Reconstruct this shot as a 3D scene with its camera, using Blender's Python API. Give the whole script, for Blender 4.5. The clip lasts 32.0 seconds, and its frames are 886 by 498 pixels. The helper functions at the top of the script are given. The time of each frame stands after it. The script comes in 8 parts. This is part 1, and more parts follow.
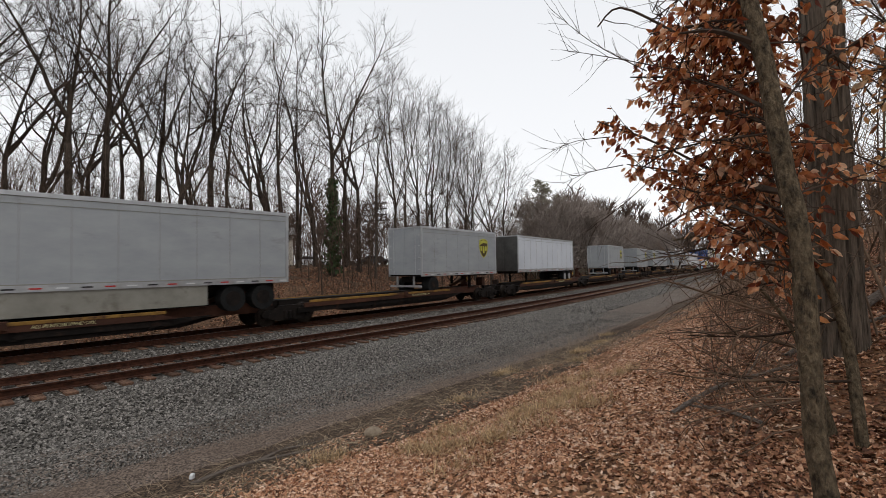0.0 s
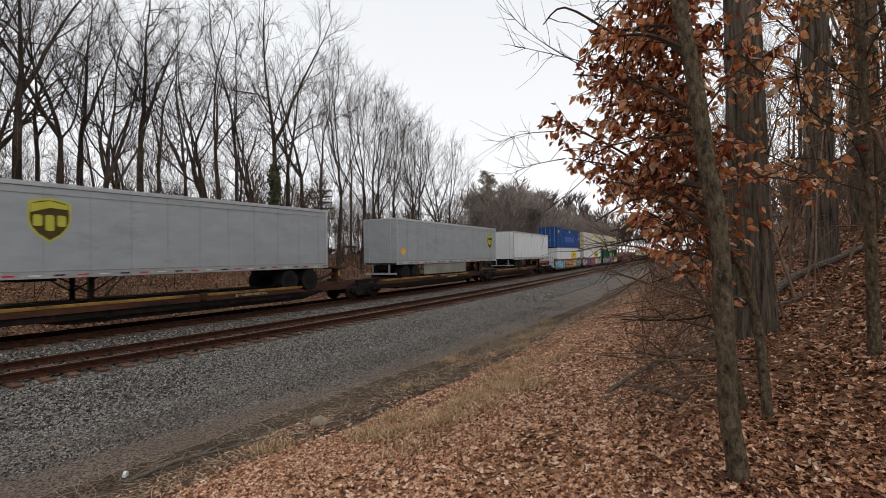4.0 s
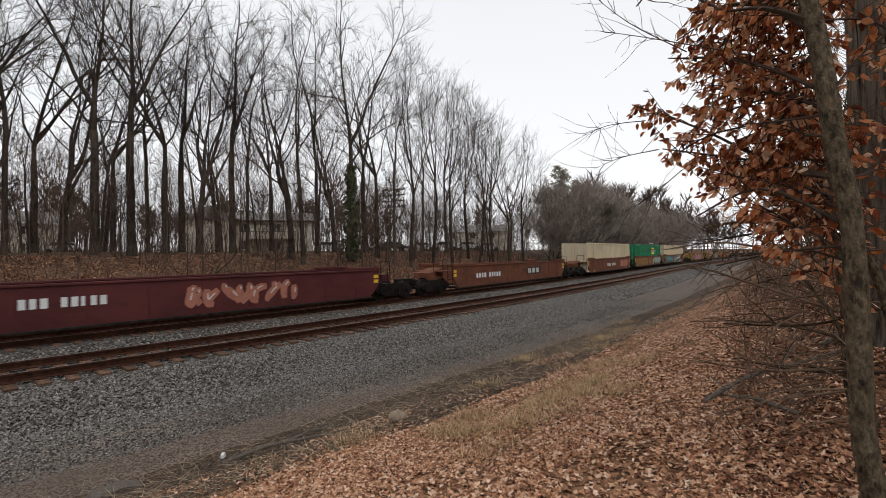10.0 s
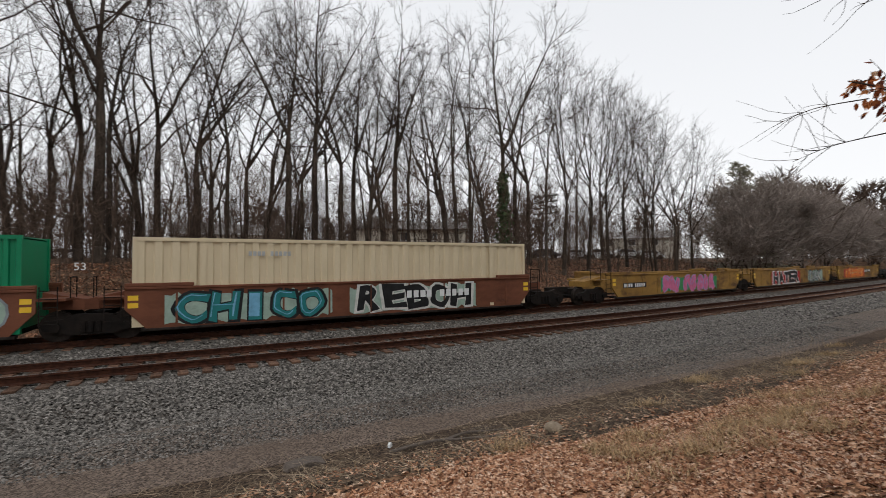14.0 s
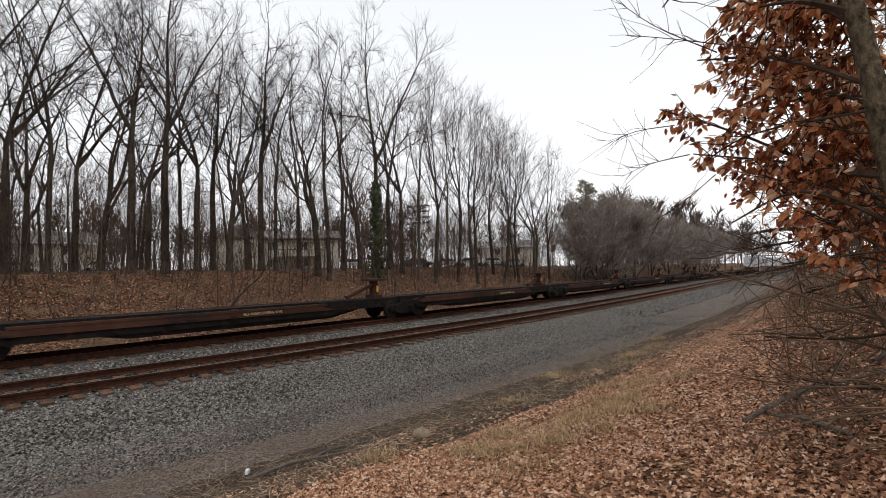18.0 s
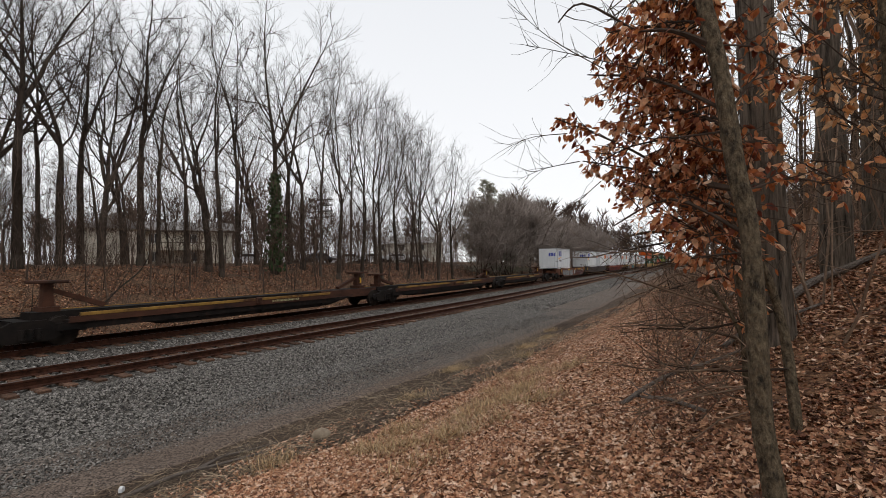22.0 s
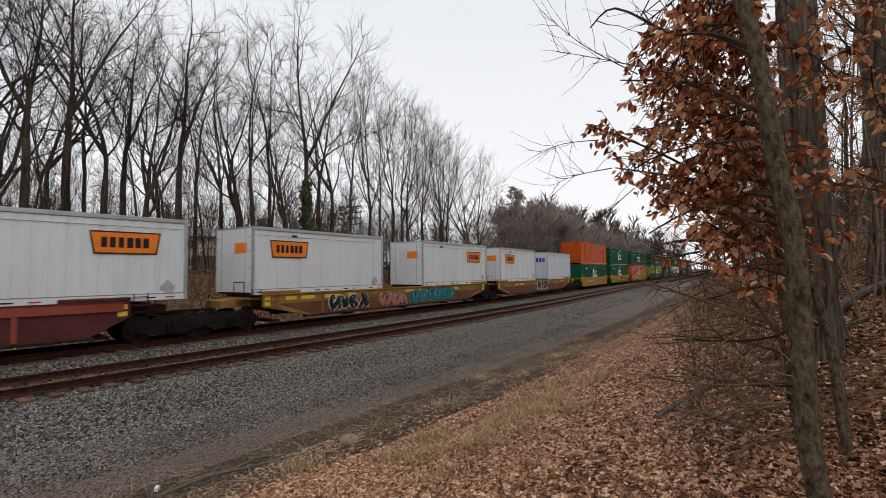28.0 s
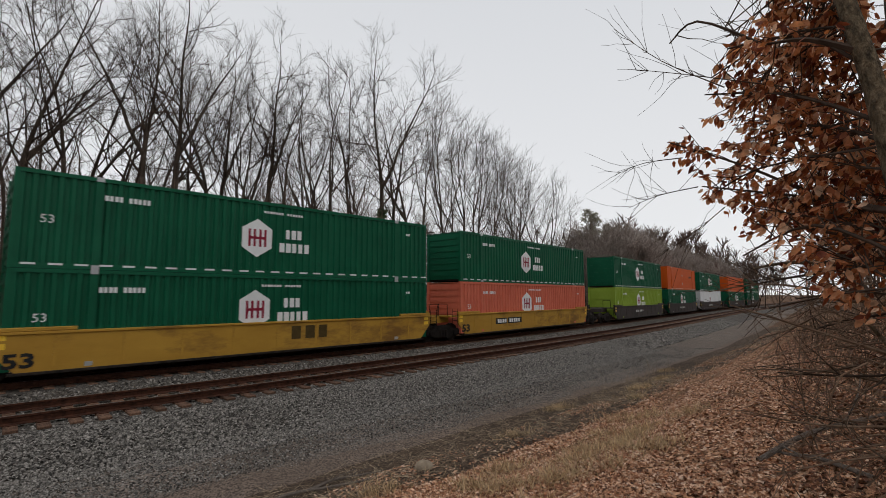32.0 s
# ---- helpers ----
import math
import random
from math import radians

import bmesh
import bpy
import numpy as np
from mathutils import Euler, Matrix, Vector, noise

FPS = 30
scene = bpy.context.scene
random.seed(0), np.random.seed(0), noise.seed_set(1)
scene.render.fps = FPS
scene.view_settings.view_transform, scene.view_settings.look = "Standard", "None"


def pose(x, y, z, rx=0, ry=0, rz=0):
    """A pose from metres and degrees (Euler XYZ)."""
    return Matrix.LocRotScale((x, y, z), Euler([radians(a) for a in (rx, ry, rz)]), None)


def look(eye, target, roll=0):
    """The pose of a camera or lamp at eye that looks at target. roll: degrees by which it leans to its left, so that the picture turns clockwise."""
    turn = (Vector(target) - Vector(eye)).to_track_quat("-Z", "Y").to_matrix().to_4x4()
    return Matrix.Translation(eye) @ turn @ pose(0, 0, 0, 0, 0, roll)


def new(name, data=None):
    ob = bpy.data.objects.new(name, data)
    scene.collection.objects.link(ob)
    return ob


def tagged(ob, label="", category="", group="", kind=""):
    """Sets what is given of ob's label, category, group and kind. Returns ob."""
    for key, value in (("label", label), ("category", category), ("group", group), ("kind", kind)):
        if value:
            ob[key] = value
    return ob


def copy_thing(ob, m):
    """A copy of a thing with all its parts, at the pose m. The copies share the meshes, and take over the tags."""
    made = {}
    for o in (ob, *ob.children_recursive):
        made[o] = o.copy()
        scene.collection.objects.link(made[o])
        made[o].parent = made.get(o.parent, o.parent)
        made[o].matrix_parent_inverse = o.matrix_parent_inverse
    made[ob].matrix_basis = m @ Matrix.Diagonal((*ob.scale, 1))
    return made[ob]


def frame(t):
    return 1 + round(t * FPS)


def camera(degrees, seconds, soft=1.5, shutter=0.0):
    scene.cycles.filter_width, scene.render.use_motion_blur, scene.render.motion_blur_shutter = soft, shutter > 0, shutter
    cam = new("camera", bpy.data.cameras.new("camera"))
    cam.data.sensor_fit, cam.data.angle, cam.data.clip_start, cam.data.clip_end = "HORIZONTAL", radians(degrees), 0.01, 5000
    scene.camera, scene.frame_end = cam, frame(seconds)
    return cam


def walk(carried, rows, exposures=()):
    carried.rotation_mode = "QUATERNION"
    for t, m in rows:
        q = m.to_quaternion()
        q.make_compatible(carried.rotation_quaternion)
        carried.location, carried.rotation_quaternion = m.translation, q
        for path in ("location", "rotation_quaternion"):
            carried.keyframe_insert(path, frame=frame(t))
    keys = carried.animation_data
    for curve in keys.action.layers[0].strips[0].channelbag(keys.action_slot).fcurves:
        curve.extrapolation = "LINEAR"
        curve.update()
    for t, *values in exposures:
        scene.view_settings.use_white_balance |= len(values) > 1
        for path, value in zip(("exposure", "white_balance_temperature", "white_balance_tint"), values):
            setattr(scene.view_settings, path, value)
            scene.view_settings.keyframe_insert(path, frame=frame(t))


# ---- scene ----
# World: x along the line near the viewer, y across it, z up from the top of the rails.
# Camera, hand-held on the bank beside the line: seconds, place, heading, tilt and roll in degrees.
PATH = [
    (0.0, 0.033, -0.096, 2.392, 41.01, 2.18, -0.99), (0.5, 0.032, -0.082, 2.392, 39.63, 1.97, -1.00), (1.0, 0.013, -0.081, 2.393, 38.54, 1.47, -0.99),
    (1.5, 0.012, -0.082, 2.391, 37.68, 1.29, -0.94), (2.0, -0.000, -0.092, 2.394, 37.25, 1.08, -0.99), (2.5, -0.001, -0.088, 2.385, 36.78, 0.93, -0.94),
    (3.0, 0.005, -0.092, 2.386, 36.30, 0.85, -0.91), (3.5, -0.004, -0.100, 2.379, 35.50, 0.74, -0.89), (4.0, -0.028, -0.118, 2.382, 34.55, 0.82, -0.84),
    (4.5, -0.033, -0.122, 2.380, 33.66, 0.93, -0.95), (6.5, -0.063, -0.134, 2.380, 33.68, 0.08, -1.04), (7.0, -0.050, -0.128, 2.377, 35.00, -0.20, -1.04),
    (7.5, -0.057, -0.109, 2.374, 37.51, -0.11, -0.93), (8.0, -0.033, -0.065, 2.382, 39.46, 0.12, -0.87), (8.5, -0.000, -0.025, 2.398, 40.94, 0.40, -0.86),
    (9.0, -0.004, -0.009, 2.399, 41.98, 0.47, -0.87), (9.5, -0.020, -0.002, 2.396, 42.66, 0.50, -0.79), (10.0, -0.031, -0.003, 2.394, 43.06, 0.53, -0.76),
    (10.5, -0.022, -0.008, 2.396, 41.82, 0.73, -0.83), (11.0, -0.009, -0.013, 2.392, 39.55, 1.12, -0.91), (11.5, 0.011, -0.027, 2.396, 37.78, 1.50, -1.01),
    (12.0, -0.001, -0.029, 2.399, 36.49, 1.62, -0.97), (12.5, 0.000, -0.036, 2.400, 35.79, 1.62, -0.96), (13.0, -0.005, -0.031, 2.395, 37.33, 1.52, -0.85),
    (13.5, -0.013, -0.005, 2.386, 45.04, 1.60, -0.66), (14.0, -0.077, 0.039, 2.381, 61.23, 1.62, -0.35), (14.5, -0.115, 0.067, 2.397, 82.04, 2.90, -0.18),
    (15.0, -0.040, 0.020, 2.376, 101.00, 3.00, -0.70), (15.5, -0.060, 0.050, 2.374, 113.50, 3.00, -0.70), (16.0, -0.070, 0.070, 2.373, 116.00, 2.80, -0.80),
    (16.5, -0.077, 0.071, 2.372, 105.27, 2.60, -0.87), (16.7, -0.069, 0.078, 2.371, 95.21, 2.54, -0.67), (17.0, -0.075, 0.089, 2.366, 79.00, 2.46, -1.16),
    (17.3, -0.019, 0.049, 2.371, 61.27, 2.57, -1.28), (17.5, 0.010, 0.038, 2.363, 52.77, 2.56, -1.20), (18.0, 0.040, 0.039, 2.353, 46.05, 2.58, -1.19),
    (18.5, 0.040, 0.056, 2.357, 42.91, 2.41, -1.16), (19.0, 0.035, 0.047, 2.354, 40.41, 2.23, -1.07), (19.5, 0.030, 0.034, 2.355, 38.52, 2.14, -1.10),
    (20.0, 0.036, 0.024, 2.359, 37.08, 2.09, -1.02), (20.5, 0.030, 0.021, 2.359, 35.99, 2.01, -0.91), (21.0, 0.040, 0.023, 2.361, 35.24, 1.93, -0.84),
    (21.5, 0.046, 0.024, 2.364, 34.73, 1.88, -0.85), (22.0, 0.044, 0.037, 2.365, 34.50, 1.86, -0.91), (22.5, 0.043, 0.040, 2.367, 34.42, 1.81, -0.89),
    (23.0, 0.043, 0.043, 2.364, 34.37, 1.83, -0.83), (23.5, 0.043, 0.040, 2.368, 34.42, 1.76, -0.85), (24.0, 0.041, 0.045, 2.366, 34.66, 1.79, -0.79),
    (24.5, 0.035, 0.047, 2.361, 35.01, 1.88, -0.72), (25.0, 0.025, 0.050, 2.358, 35.28, 1.97, -0.69), (25.5, 0.024, 0.051, 2.357, 35.52, 2.06, -0.62),
    (27.5, 0.036, 0.060, 2.371, 36.49, 2.45, -0.49), (28.0, 0.046, 0.053, 2.370, 37.83, 2.75, -0.48), (28.5, 0.040, 0.051, 2.364, 39.23, 3.10, -0.36),
    (29.0, 0.035, 0.051, 2.361, 40.62, 3.83, -0.32), (29.5, 0.030, 0.053, 2.367, 41.85, 4.45, -0.26), (30.0, 0.027, 0.049, 2.371, 42.85, 4.96, -0.16),
    (30.5, 0.031, 0.049, 2.370, 43.68, 5.32, -0.10), (31.0, 0.030, 0.051, 2.373, 44.45, 5.60, -0.17), (31.5, 0.025, 0.050, 2.372, 45.21, 5.78, -0.25),
    (32.0, 0.030, 0.066, 2.365, 46.52, 5.85, -0.27),
]


def aim(x, y, z, az, el, roll):
    a, b = radians(az), radians(el)
    eye = Vector((x, y, z))
    return look(eye, eye + Vector((math.cos(a) * math.cos(b), math.sin(a) * math.cos(b), math.sin(b))), roll)


cam = camera(86.3, 32.0, soft=0.8, shutter=0.1)
walk(cam, [(r[0], aim(*r[1:])) for r in PATH], exposures=[(0, 0.07), (6.5, 0.12), (10, 0.1), (12.5, 0.07), (14.0, 0.04), (15.5, 0.07), (16.6, 0.1), (17.1, 0.38), (18.0, 0.2), (19.0, 0.1), (25.5, 0.07), (28, 0.03), (30, -0.13), (32, -0.22)])

# Overcast daylight: a pale, nearly even sky and a very wide, weak sun.
world = bpy.data.worlds.new("sky")
scene.world = world
world.use_nodes = True
wn, wl = world.node_tree.nodes, world.node_tree.links
wn.clear()
sky = wn.new("ShaderNodeTexSky")
sky.sky_type, sky.sun_disc = "NISHITA", False
sky.sun_elevation, sky.sun_rotation = radians(40), radians(200)
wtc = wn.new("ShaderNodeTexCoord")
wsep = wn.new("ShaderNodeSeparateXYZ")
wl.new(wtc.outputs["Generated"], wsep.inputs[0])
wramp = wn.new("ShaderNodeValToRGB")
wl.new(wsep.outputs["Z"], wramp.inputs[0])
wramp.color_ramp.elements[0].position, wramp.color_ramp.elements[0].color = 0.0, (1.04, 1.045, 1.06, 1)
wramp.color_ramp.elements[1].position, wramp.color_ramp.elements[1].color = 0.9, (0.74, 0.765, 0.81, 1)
wnoise = wn.new("ShaderNodeTexNoise")
wnoise.inputs["Scale"].default_value, wnoise.inputs["Detail"].default_value = 1.3, 3
wl.new(wtc.outputs["Generated"], wnoise.inputs["Vector"])
wcloud = wn.new("ShaderNodeMix")
wcloud.data_type, wcloud.blend_type = "RGBA", "SOFT_LIGHT"
wcloud.inputs[0].default_value = 0.22
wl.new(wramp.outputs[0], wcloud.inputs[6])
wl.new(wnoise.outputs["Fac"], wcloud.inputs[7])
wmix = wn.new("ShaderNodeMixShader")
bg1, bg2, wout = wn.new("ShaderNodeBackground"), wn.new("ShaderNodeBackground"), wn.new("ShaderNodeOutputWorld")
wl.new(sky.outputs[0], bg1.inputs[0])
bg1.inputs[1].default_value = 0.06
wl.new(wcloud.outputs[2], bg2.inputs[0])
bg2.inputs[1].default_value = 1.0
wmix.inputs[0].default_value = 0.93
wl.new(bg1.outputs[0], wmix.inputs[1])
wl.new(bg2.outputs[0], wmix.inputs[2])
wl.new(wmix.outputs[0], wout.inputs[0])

sun = bpy.data.lights.new("sun", "SUN")
sun.energy, sun.angle, sun.color = 0.5, radians(40), (1.0, 0.97, 0.93)
sun_ob = new("sun", sun)
sun_ob.matrix_world = look((0, 0, 60), (12, 30, 0))

# ---- materials ----
def mat(name, c1, c2=None, rough=0.8, metal=0.0, scale=4.0, bump=0.0, bscale=None, detail=6, spot=None, spot_scale=0.8, spot_at=0.58,
        rand=0.0, coords="Object", stretch=(1, 1, 1), island=False, rr=0.1):
    """Two-tone noise, larger stains, a little relief, and a per-object shade."""
    m = bpy.data.materials.new(name)
    m.use_nodes = True
    n, l = m.node_tree.nodes, m.node_tree.links
    b = n["Principled BSDF"]
    b.inputs["Metallic"].default_value = metal
    b.inputs["Specular IOR Level"].default_value = 0.5 if rough < 0.4 else 0.18
    tc, mp = n.new("ShaderNodeTexCoord"), n.new("ShaderNodeMapping")
    l.new(tc.outputs[coords], mp.inputs[0])
    mp.inputs["Scale"].default_value = stretch
    tx = n.new("ShaderNodeTexNoise")
    tx.inputs["Scale"].default_value, tx.inputs["Detail"].default_value, tx.inputs["Roughness"].default_value = scale, detail, 0.65
    l.new(mp.outputs[0], tx.inputs["Vector"])
    ramp = n.new("ShaderNodeValToRGB")
    ramp.color_ramp.elements[0].position, ramp.color_ramp.elements[1].position = 0.33, 0.67
    ramp.color_ramp.elements[0].color = (*c1, 1)
    ramp.color_ramp.elements[1].color = (*(c2 or [min(1, x * 1.15) for x in c1]), 1)
    l.new(tx.outputs["Fac"], ramp.inputs[0])
    col = ramp.outputs[0]
    if spot:
        sx, sr, mx = n.new("ShaderNodeTexNoise"), n.new("ShaderNodeMapRange"), n.new("ShaderNodeMix")
        sx.inputs["Scale"].default_value, sx.inputs["Detail"].default_value, sx.inputs["Roughness"].default_value = spot_scale, 8, 0.7
        l.new(mp.outputs[0], sx.inputs["Vector"])
        sr.inputs[1].default_value, sr.inputs[2].default_value = spot_at, spot_at + 0.12
        l.new(sx.outputs["Fac"], sr.inputs[0])
        mx.data_type = "RGBA"
        l.new(sr.outputs[0], mx.inputs[0])
        l.new(col, mx.inputs[6])
        mx.inputs[7].default_value = (*spot, 1)
        col = mx.outputs[2]
    if rand:
        if island:
            oi = n.new("ShaderNodeNewGeometry").outputs["Random Per Island"]
        else:
            oi = n.new("ShaderNodeObjectInfo").outputs["Random"]
        mr, hs = n.new("ShaderNodeMapRange"), n.new("ShaderNodeHueSaturation")
        mr.inputs[3].default_value, mr.inputs[4].default_value = 1 - rand, 1 + rand
        l.new(oi, mr.inputs[0])
        l.new(mr.outputs[0], hs.inputs["Value"])
        l.new(col, hs.inputs["Color"])
        col = hs.outputs[0]
    l.new(col, b.inputs["Base Color"])
    rm = n.new("ShaderNodeMapRange")
    rm.inputs[3].default_value, rm.inputs[4].default_value = max(0.05, rough - rr), min(1, rough + rr)
    l.new(tx.outputs["Fac"], rm.inputs[0])
    l.new(rm.outputs[0], b.inputs["Roughness"])
    if bump:
        bt, bp = n.new("ShaderNodeTexNoise"), n.new("ShaderNodeBump")
        bt.inputs["Scale"].default_value, bt.inputs["Detail"].default_value = bscale or scale * 3, 5
        l.new(mp.outputs[0], bt.inputs["Vector"])
        bp.inputs["Strength"].default_value, bp.inputs["Distance"].default_value = bump, 0.03
        l.new(bt.outputs["Fac"], bp.inputs["Height"])
        l.new(bp.outputs[0], b.inputs["Normal"])
    return m


def gravel_mat(name, c1, c2, scale, dirt):
    """Crushed stone: cells of differing grey with dark gaps and brown dust patches."""
    m = bpy.data.materials.new(name)
    m.use_nodes = True
    n, l = m.node_tree.nodes, m.node_tree.links
    b = n["Principled BSDF"]
    tc, vo, ve = n.new("ShaderNodeTexCoord"), n.new("ShaderNodeTexVoronoi"), n.new("ShaderNodeTexVoronoi")
    for v in (vo, ve):
        v.inputs["Scale"].default_value = scale
        l.new(tc.outputs["Object"], v.inputs["Vector"])
    ve.feature = "DISTANCE_TO_EDGE"
    bw, ramp = n.new("ShaderNodeRGBToBW"), n.new("ShaderNodeValToRGB")
    l.new(vo.outputs["Color"], bw.inputs[0])
    l.new(bw.outputs[0], ramp.inputs[0])
    ramp.color_ramp.elements[0].position, ramp.color_ramp.elements[1].position = 0.2, 0.8
    ramp.color_ramp.elements[0].color, ramp.color_ramp.elements[1].color = (*c1, 1), (*c2, 1)
    big, br, mx = n.new("ShaderNodeTexNoise"), n.new("ShaderNodeMapRange"), n.new("ShaderNodeMix")
    big.inputs["Scale"].default_value, big.inputs["Detail"].default_value = 0.35, 7
    l.new(tc.outputs["Object"], big.inputs["Vector"])
    br.inputs[1].default_value, br.inputs[2].default_value = 0.45, 0.65
    l.new(big.outputs["Fac"], br.inputs[0])
    mx.data_type = "RGBA"
    mul = n.new("ShaderNodeMath")
    mul.operation = "MULTIPLY"
    mul.inputs[1].default_value = 0.6
    l.new(br.outputs[0], mul.inputs[0])
    l.new(mul.outputs[0], mx.inputs[0])
    l.new(ramp.outputs[0], mx.inputs[6])
    mx.inputs[7].default_value = (*dirt, 1)
    l.new(mx.outputs[2], b.inputs["Base Color"])
    b.inputs["Roughness"].default_value = 0.9
    b.inputs["Specular IOR Level"].default_value = 0.12
    bp = n.new("ShaderNodeBump")
    bp.inputs["Strength"].default_value, bp.inputs["Distance"].default_value = 0.9, 0.03
    l.new(ve.outputs["Distance"], bp.inputs["Height"])
    l.new(bp.outputs[0], b.inputs["Normal"])
    return m


M = {}
M["bark"] = mat("bark_grey_brown", (0.022, 0.016, 0.012), (0.082, 0.061, 0.046), 0.95, scale=6, bump=0.8, bscale=14, stretch=(1, 1, 0.25), rand=0.25,
                spot=(0.062, 0.068, 0.045), spot_scale=1.2)
# far thicket twigs: brown lightened so that the colour itself carries the haze
M["thicket"] = mat("thicket_twigs_paled_for_haze", (0.19, 0.155, 0.13), (0.33, 0.275, 0.24), 0.95, scale=0.6, rand=0.3, island=True)
M["bark_near"] = mat("bark_young_tree", (0.030, 0.022, 0.014), (0.19, 0.145, 0.092), 0.95, scale=34, bump=1.0, bscale=60, detail=10, stretch=(1, 1, 0.5),
                     spot=(0.02, 0.016, 0.012), spot_scale=16, spot_at=0.56)
M["bark_old"] = mat("bark_old_ridged", (0.014, 0.011, 0.008), (0.21, 0.165, 0.125), 0.95, scale=26, bump=1.0, bscale=34, detail=8, stretch=(1, 1, 0.09),
                    spot=(0.075, 0.07, 0.05), spot_scale=5)
M["twig"] = mat("twig_bark", (0.030, 0.020, 0.014), (0.070, 0.048, 0.035), 0.9, scale=3, rand=0.25)
M["limb"] = mat("limb_bark", (0.10, 0.08, 0.065), (0.20, 0.165, 0.14), 0.95, scale=30, bump=1.0, bscale=50, stretch=(1, 1, 1))
M["soil"] = gravel_mat("leaf_covered_soil", (0.034, 0.019, 0.012), (0.25, 0.142, 0.082), 15, (0.085, 0.05, 0.032))
M["verge"] = gravel_mat("trodden_dirt_and_straw", (0.022, 0.015, 0.011), (0.17, 0.118, 0.080), 34, (0.052, 0.034, 0.024))
M["dirt"] = gravel_mat("brown_dirt_edge", (0.055, 0.041, 0.032), (0.28, 0.212, 0.168), 40, (0.145, 0.106, 0.081))
M["ballast"] = gravel_mat("crushed_stone_ballast", (0.016, 0.014, 0.012), (0.18, 0.162, 0.142), 24, (0.072, 0.055, 0.044))
M["road"] = gravel_mat("fine_gravel_track", (0.040, 0.032, 0.027), (0.29, 0.235, 0.195), 36, (0.145, 0.114, 0.092))
M["stone"] = mat("ballast_stone", (0.056, 0.050, 0.044), (0.265, 0.242, 0.216), 0.9, scale=30, rand=0.8, island=True)
M["grass"] = mat("dry_grass", (0.44, 0.305, 0.165), (0.66, 0.49, 0.29), 0.85, scale=3, rand=0.45, island=True)
M["stem"] = mat("dead_stem", (0.10, 0.066, 0.043), (0.24, 0.165, 0.115), 0.9, scale=5, rand=0.4, island=True)
M["straw"] = mat("weathered_straw", (0.21, 0.155, 0.105), (0.44, 0.345, 0.24), 0.9, scale=4, rand=0.5, island=True)
M["rail"] = mat("rusty_rail", (0.026, 0.011, 0.007), (0.095, 0.038, 0.022), 0.75, metal=0.3, scale=8, bump=0.3)
M["railtop"] = mat("worn_rail_head", (0.16, 0.13, 0.115), (0.26, 0.22, 0.20), 0.4, metal=0.7, scale=6)
M["tie"] = mat("creosoted_tie", (0.05, 0.027, 0.018), (0.19, 0.108, 0.070), 0.95, scale=7, bump=0.7, stretch=(4, 0.6, 4), rand=0.4)
M["steel"] = mat("dark_grimy_steel", (0.006, 0.005, 0.0045), (0.022, 0.016, 0.013), 0.8, metal=0.1, scale=3, spot=(0.045, 0.021, 0.013), spot_scale=1.5)
M["wheel"] = mat("wheel_steel", (0.014, 0.011, 0.009), (0.05, 0.039, 0.033), 0.6, metal=0.5, scale=5)
M["rust"] = mat("rust_brown_paint", (0.115, 0.042, 0.023), (0.20, 0.076, 0.042), 0.7, scale=1.6, spot=(0.055, 0.026, 0.018), spot_scale=0.9, bump=0.2, stretch=(0.5, 1, 1))
M["darkrust"] = mat("dark_grimy_rust", (0.040, 0.018, 0.012), (0.105, 0.044, 0.026), 0.75, scale=2.2, spot=(0.02, 0.014, 0.012), spot_scale=1.1, spot_at=0.52, bump=0.2, stretch=(0.5, 1, 1))
M["maroon"] = mat("maroon_paint", (0.075, 0.02, 0.02), (0.12, 0.032, 0.03), 0.65, scale=1.2, spot=(0.05, 0.022, 0.018), spot_scale=0.8, stretch=(0.5, 1, 1))
M["redbrown"] = mat("faded_red_paint", (0.24, 0.048, 0.028), (0.34, 0.085, 0.05), 0.65, scale=1.2, spot=(0.06, 0.026, 0.02), spot_scale=0.8, stretch=(0.5, 1, 1))
M["ochre"] = mat("weathered_yellow_paint", (0.25, 0.135, 0.035), (0.37, 0.21, 0.052), 0.65, scale=1.1, spot=(0.115, 0.06, 0.028), spot_scale=0.7, spot_at=0.50, stretch=(0.5, 1, 1))
M["yellow"] = mat("railcar_yellow_paint", (0.37, 0.195, 0.028), (0.48, 0.27, 0.042), 0.55, scale=0.9, spot=(0.21, 0.105, 0.025), spot_scale=0.6, spot_at=0.52, stretch=(0.4, 1, 1))
M["greycar"] = mat("dark_grey_car_paint", (0.034, 0.028, 0.026), (0.072, 0.058, 0.054), 0.7, scale=1.2, spot=(0.10, 0.06, 0.045), spot_scale=0.9)
M["deckyellow"] = mat("worn_yellow_deck", (0.16, 0.080, 0.026), (0.42, 0.24, 0.05), 0.8, scale=2.2, spot=(0.075, 0.034, 0.02), spot_scale=1.1, spot_at=0.49)
M["safety"] = mat("reflector_yellow", (0.75, 0.45, 0.03), (0.85, 0.55, 0.06), 0.45, scale=3)
M["nosemetal"] = mat("dark_polished_metal", (0.10, 0.10, 0.095), (0.17, 0.165, 0.155), 0.35, metal=0.8, scale=1.5)
M["galv"] = mat("bare_aluminium", (0.42, 0.43, 0.44), (0.55, 0.56, 0.57), 0.4, metal=0.6, scale=3)
M["trailer_grey"] = mat("pale_grey_trailer_paint", (0.31, 0.325, 0.335), (0.37, 0.385, 0.39), 0.5, scale=0.7, spot=(0.28, 0.285, 0.285), spot_scale=0.5, stretch=(1, 1, 2.5))
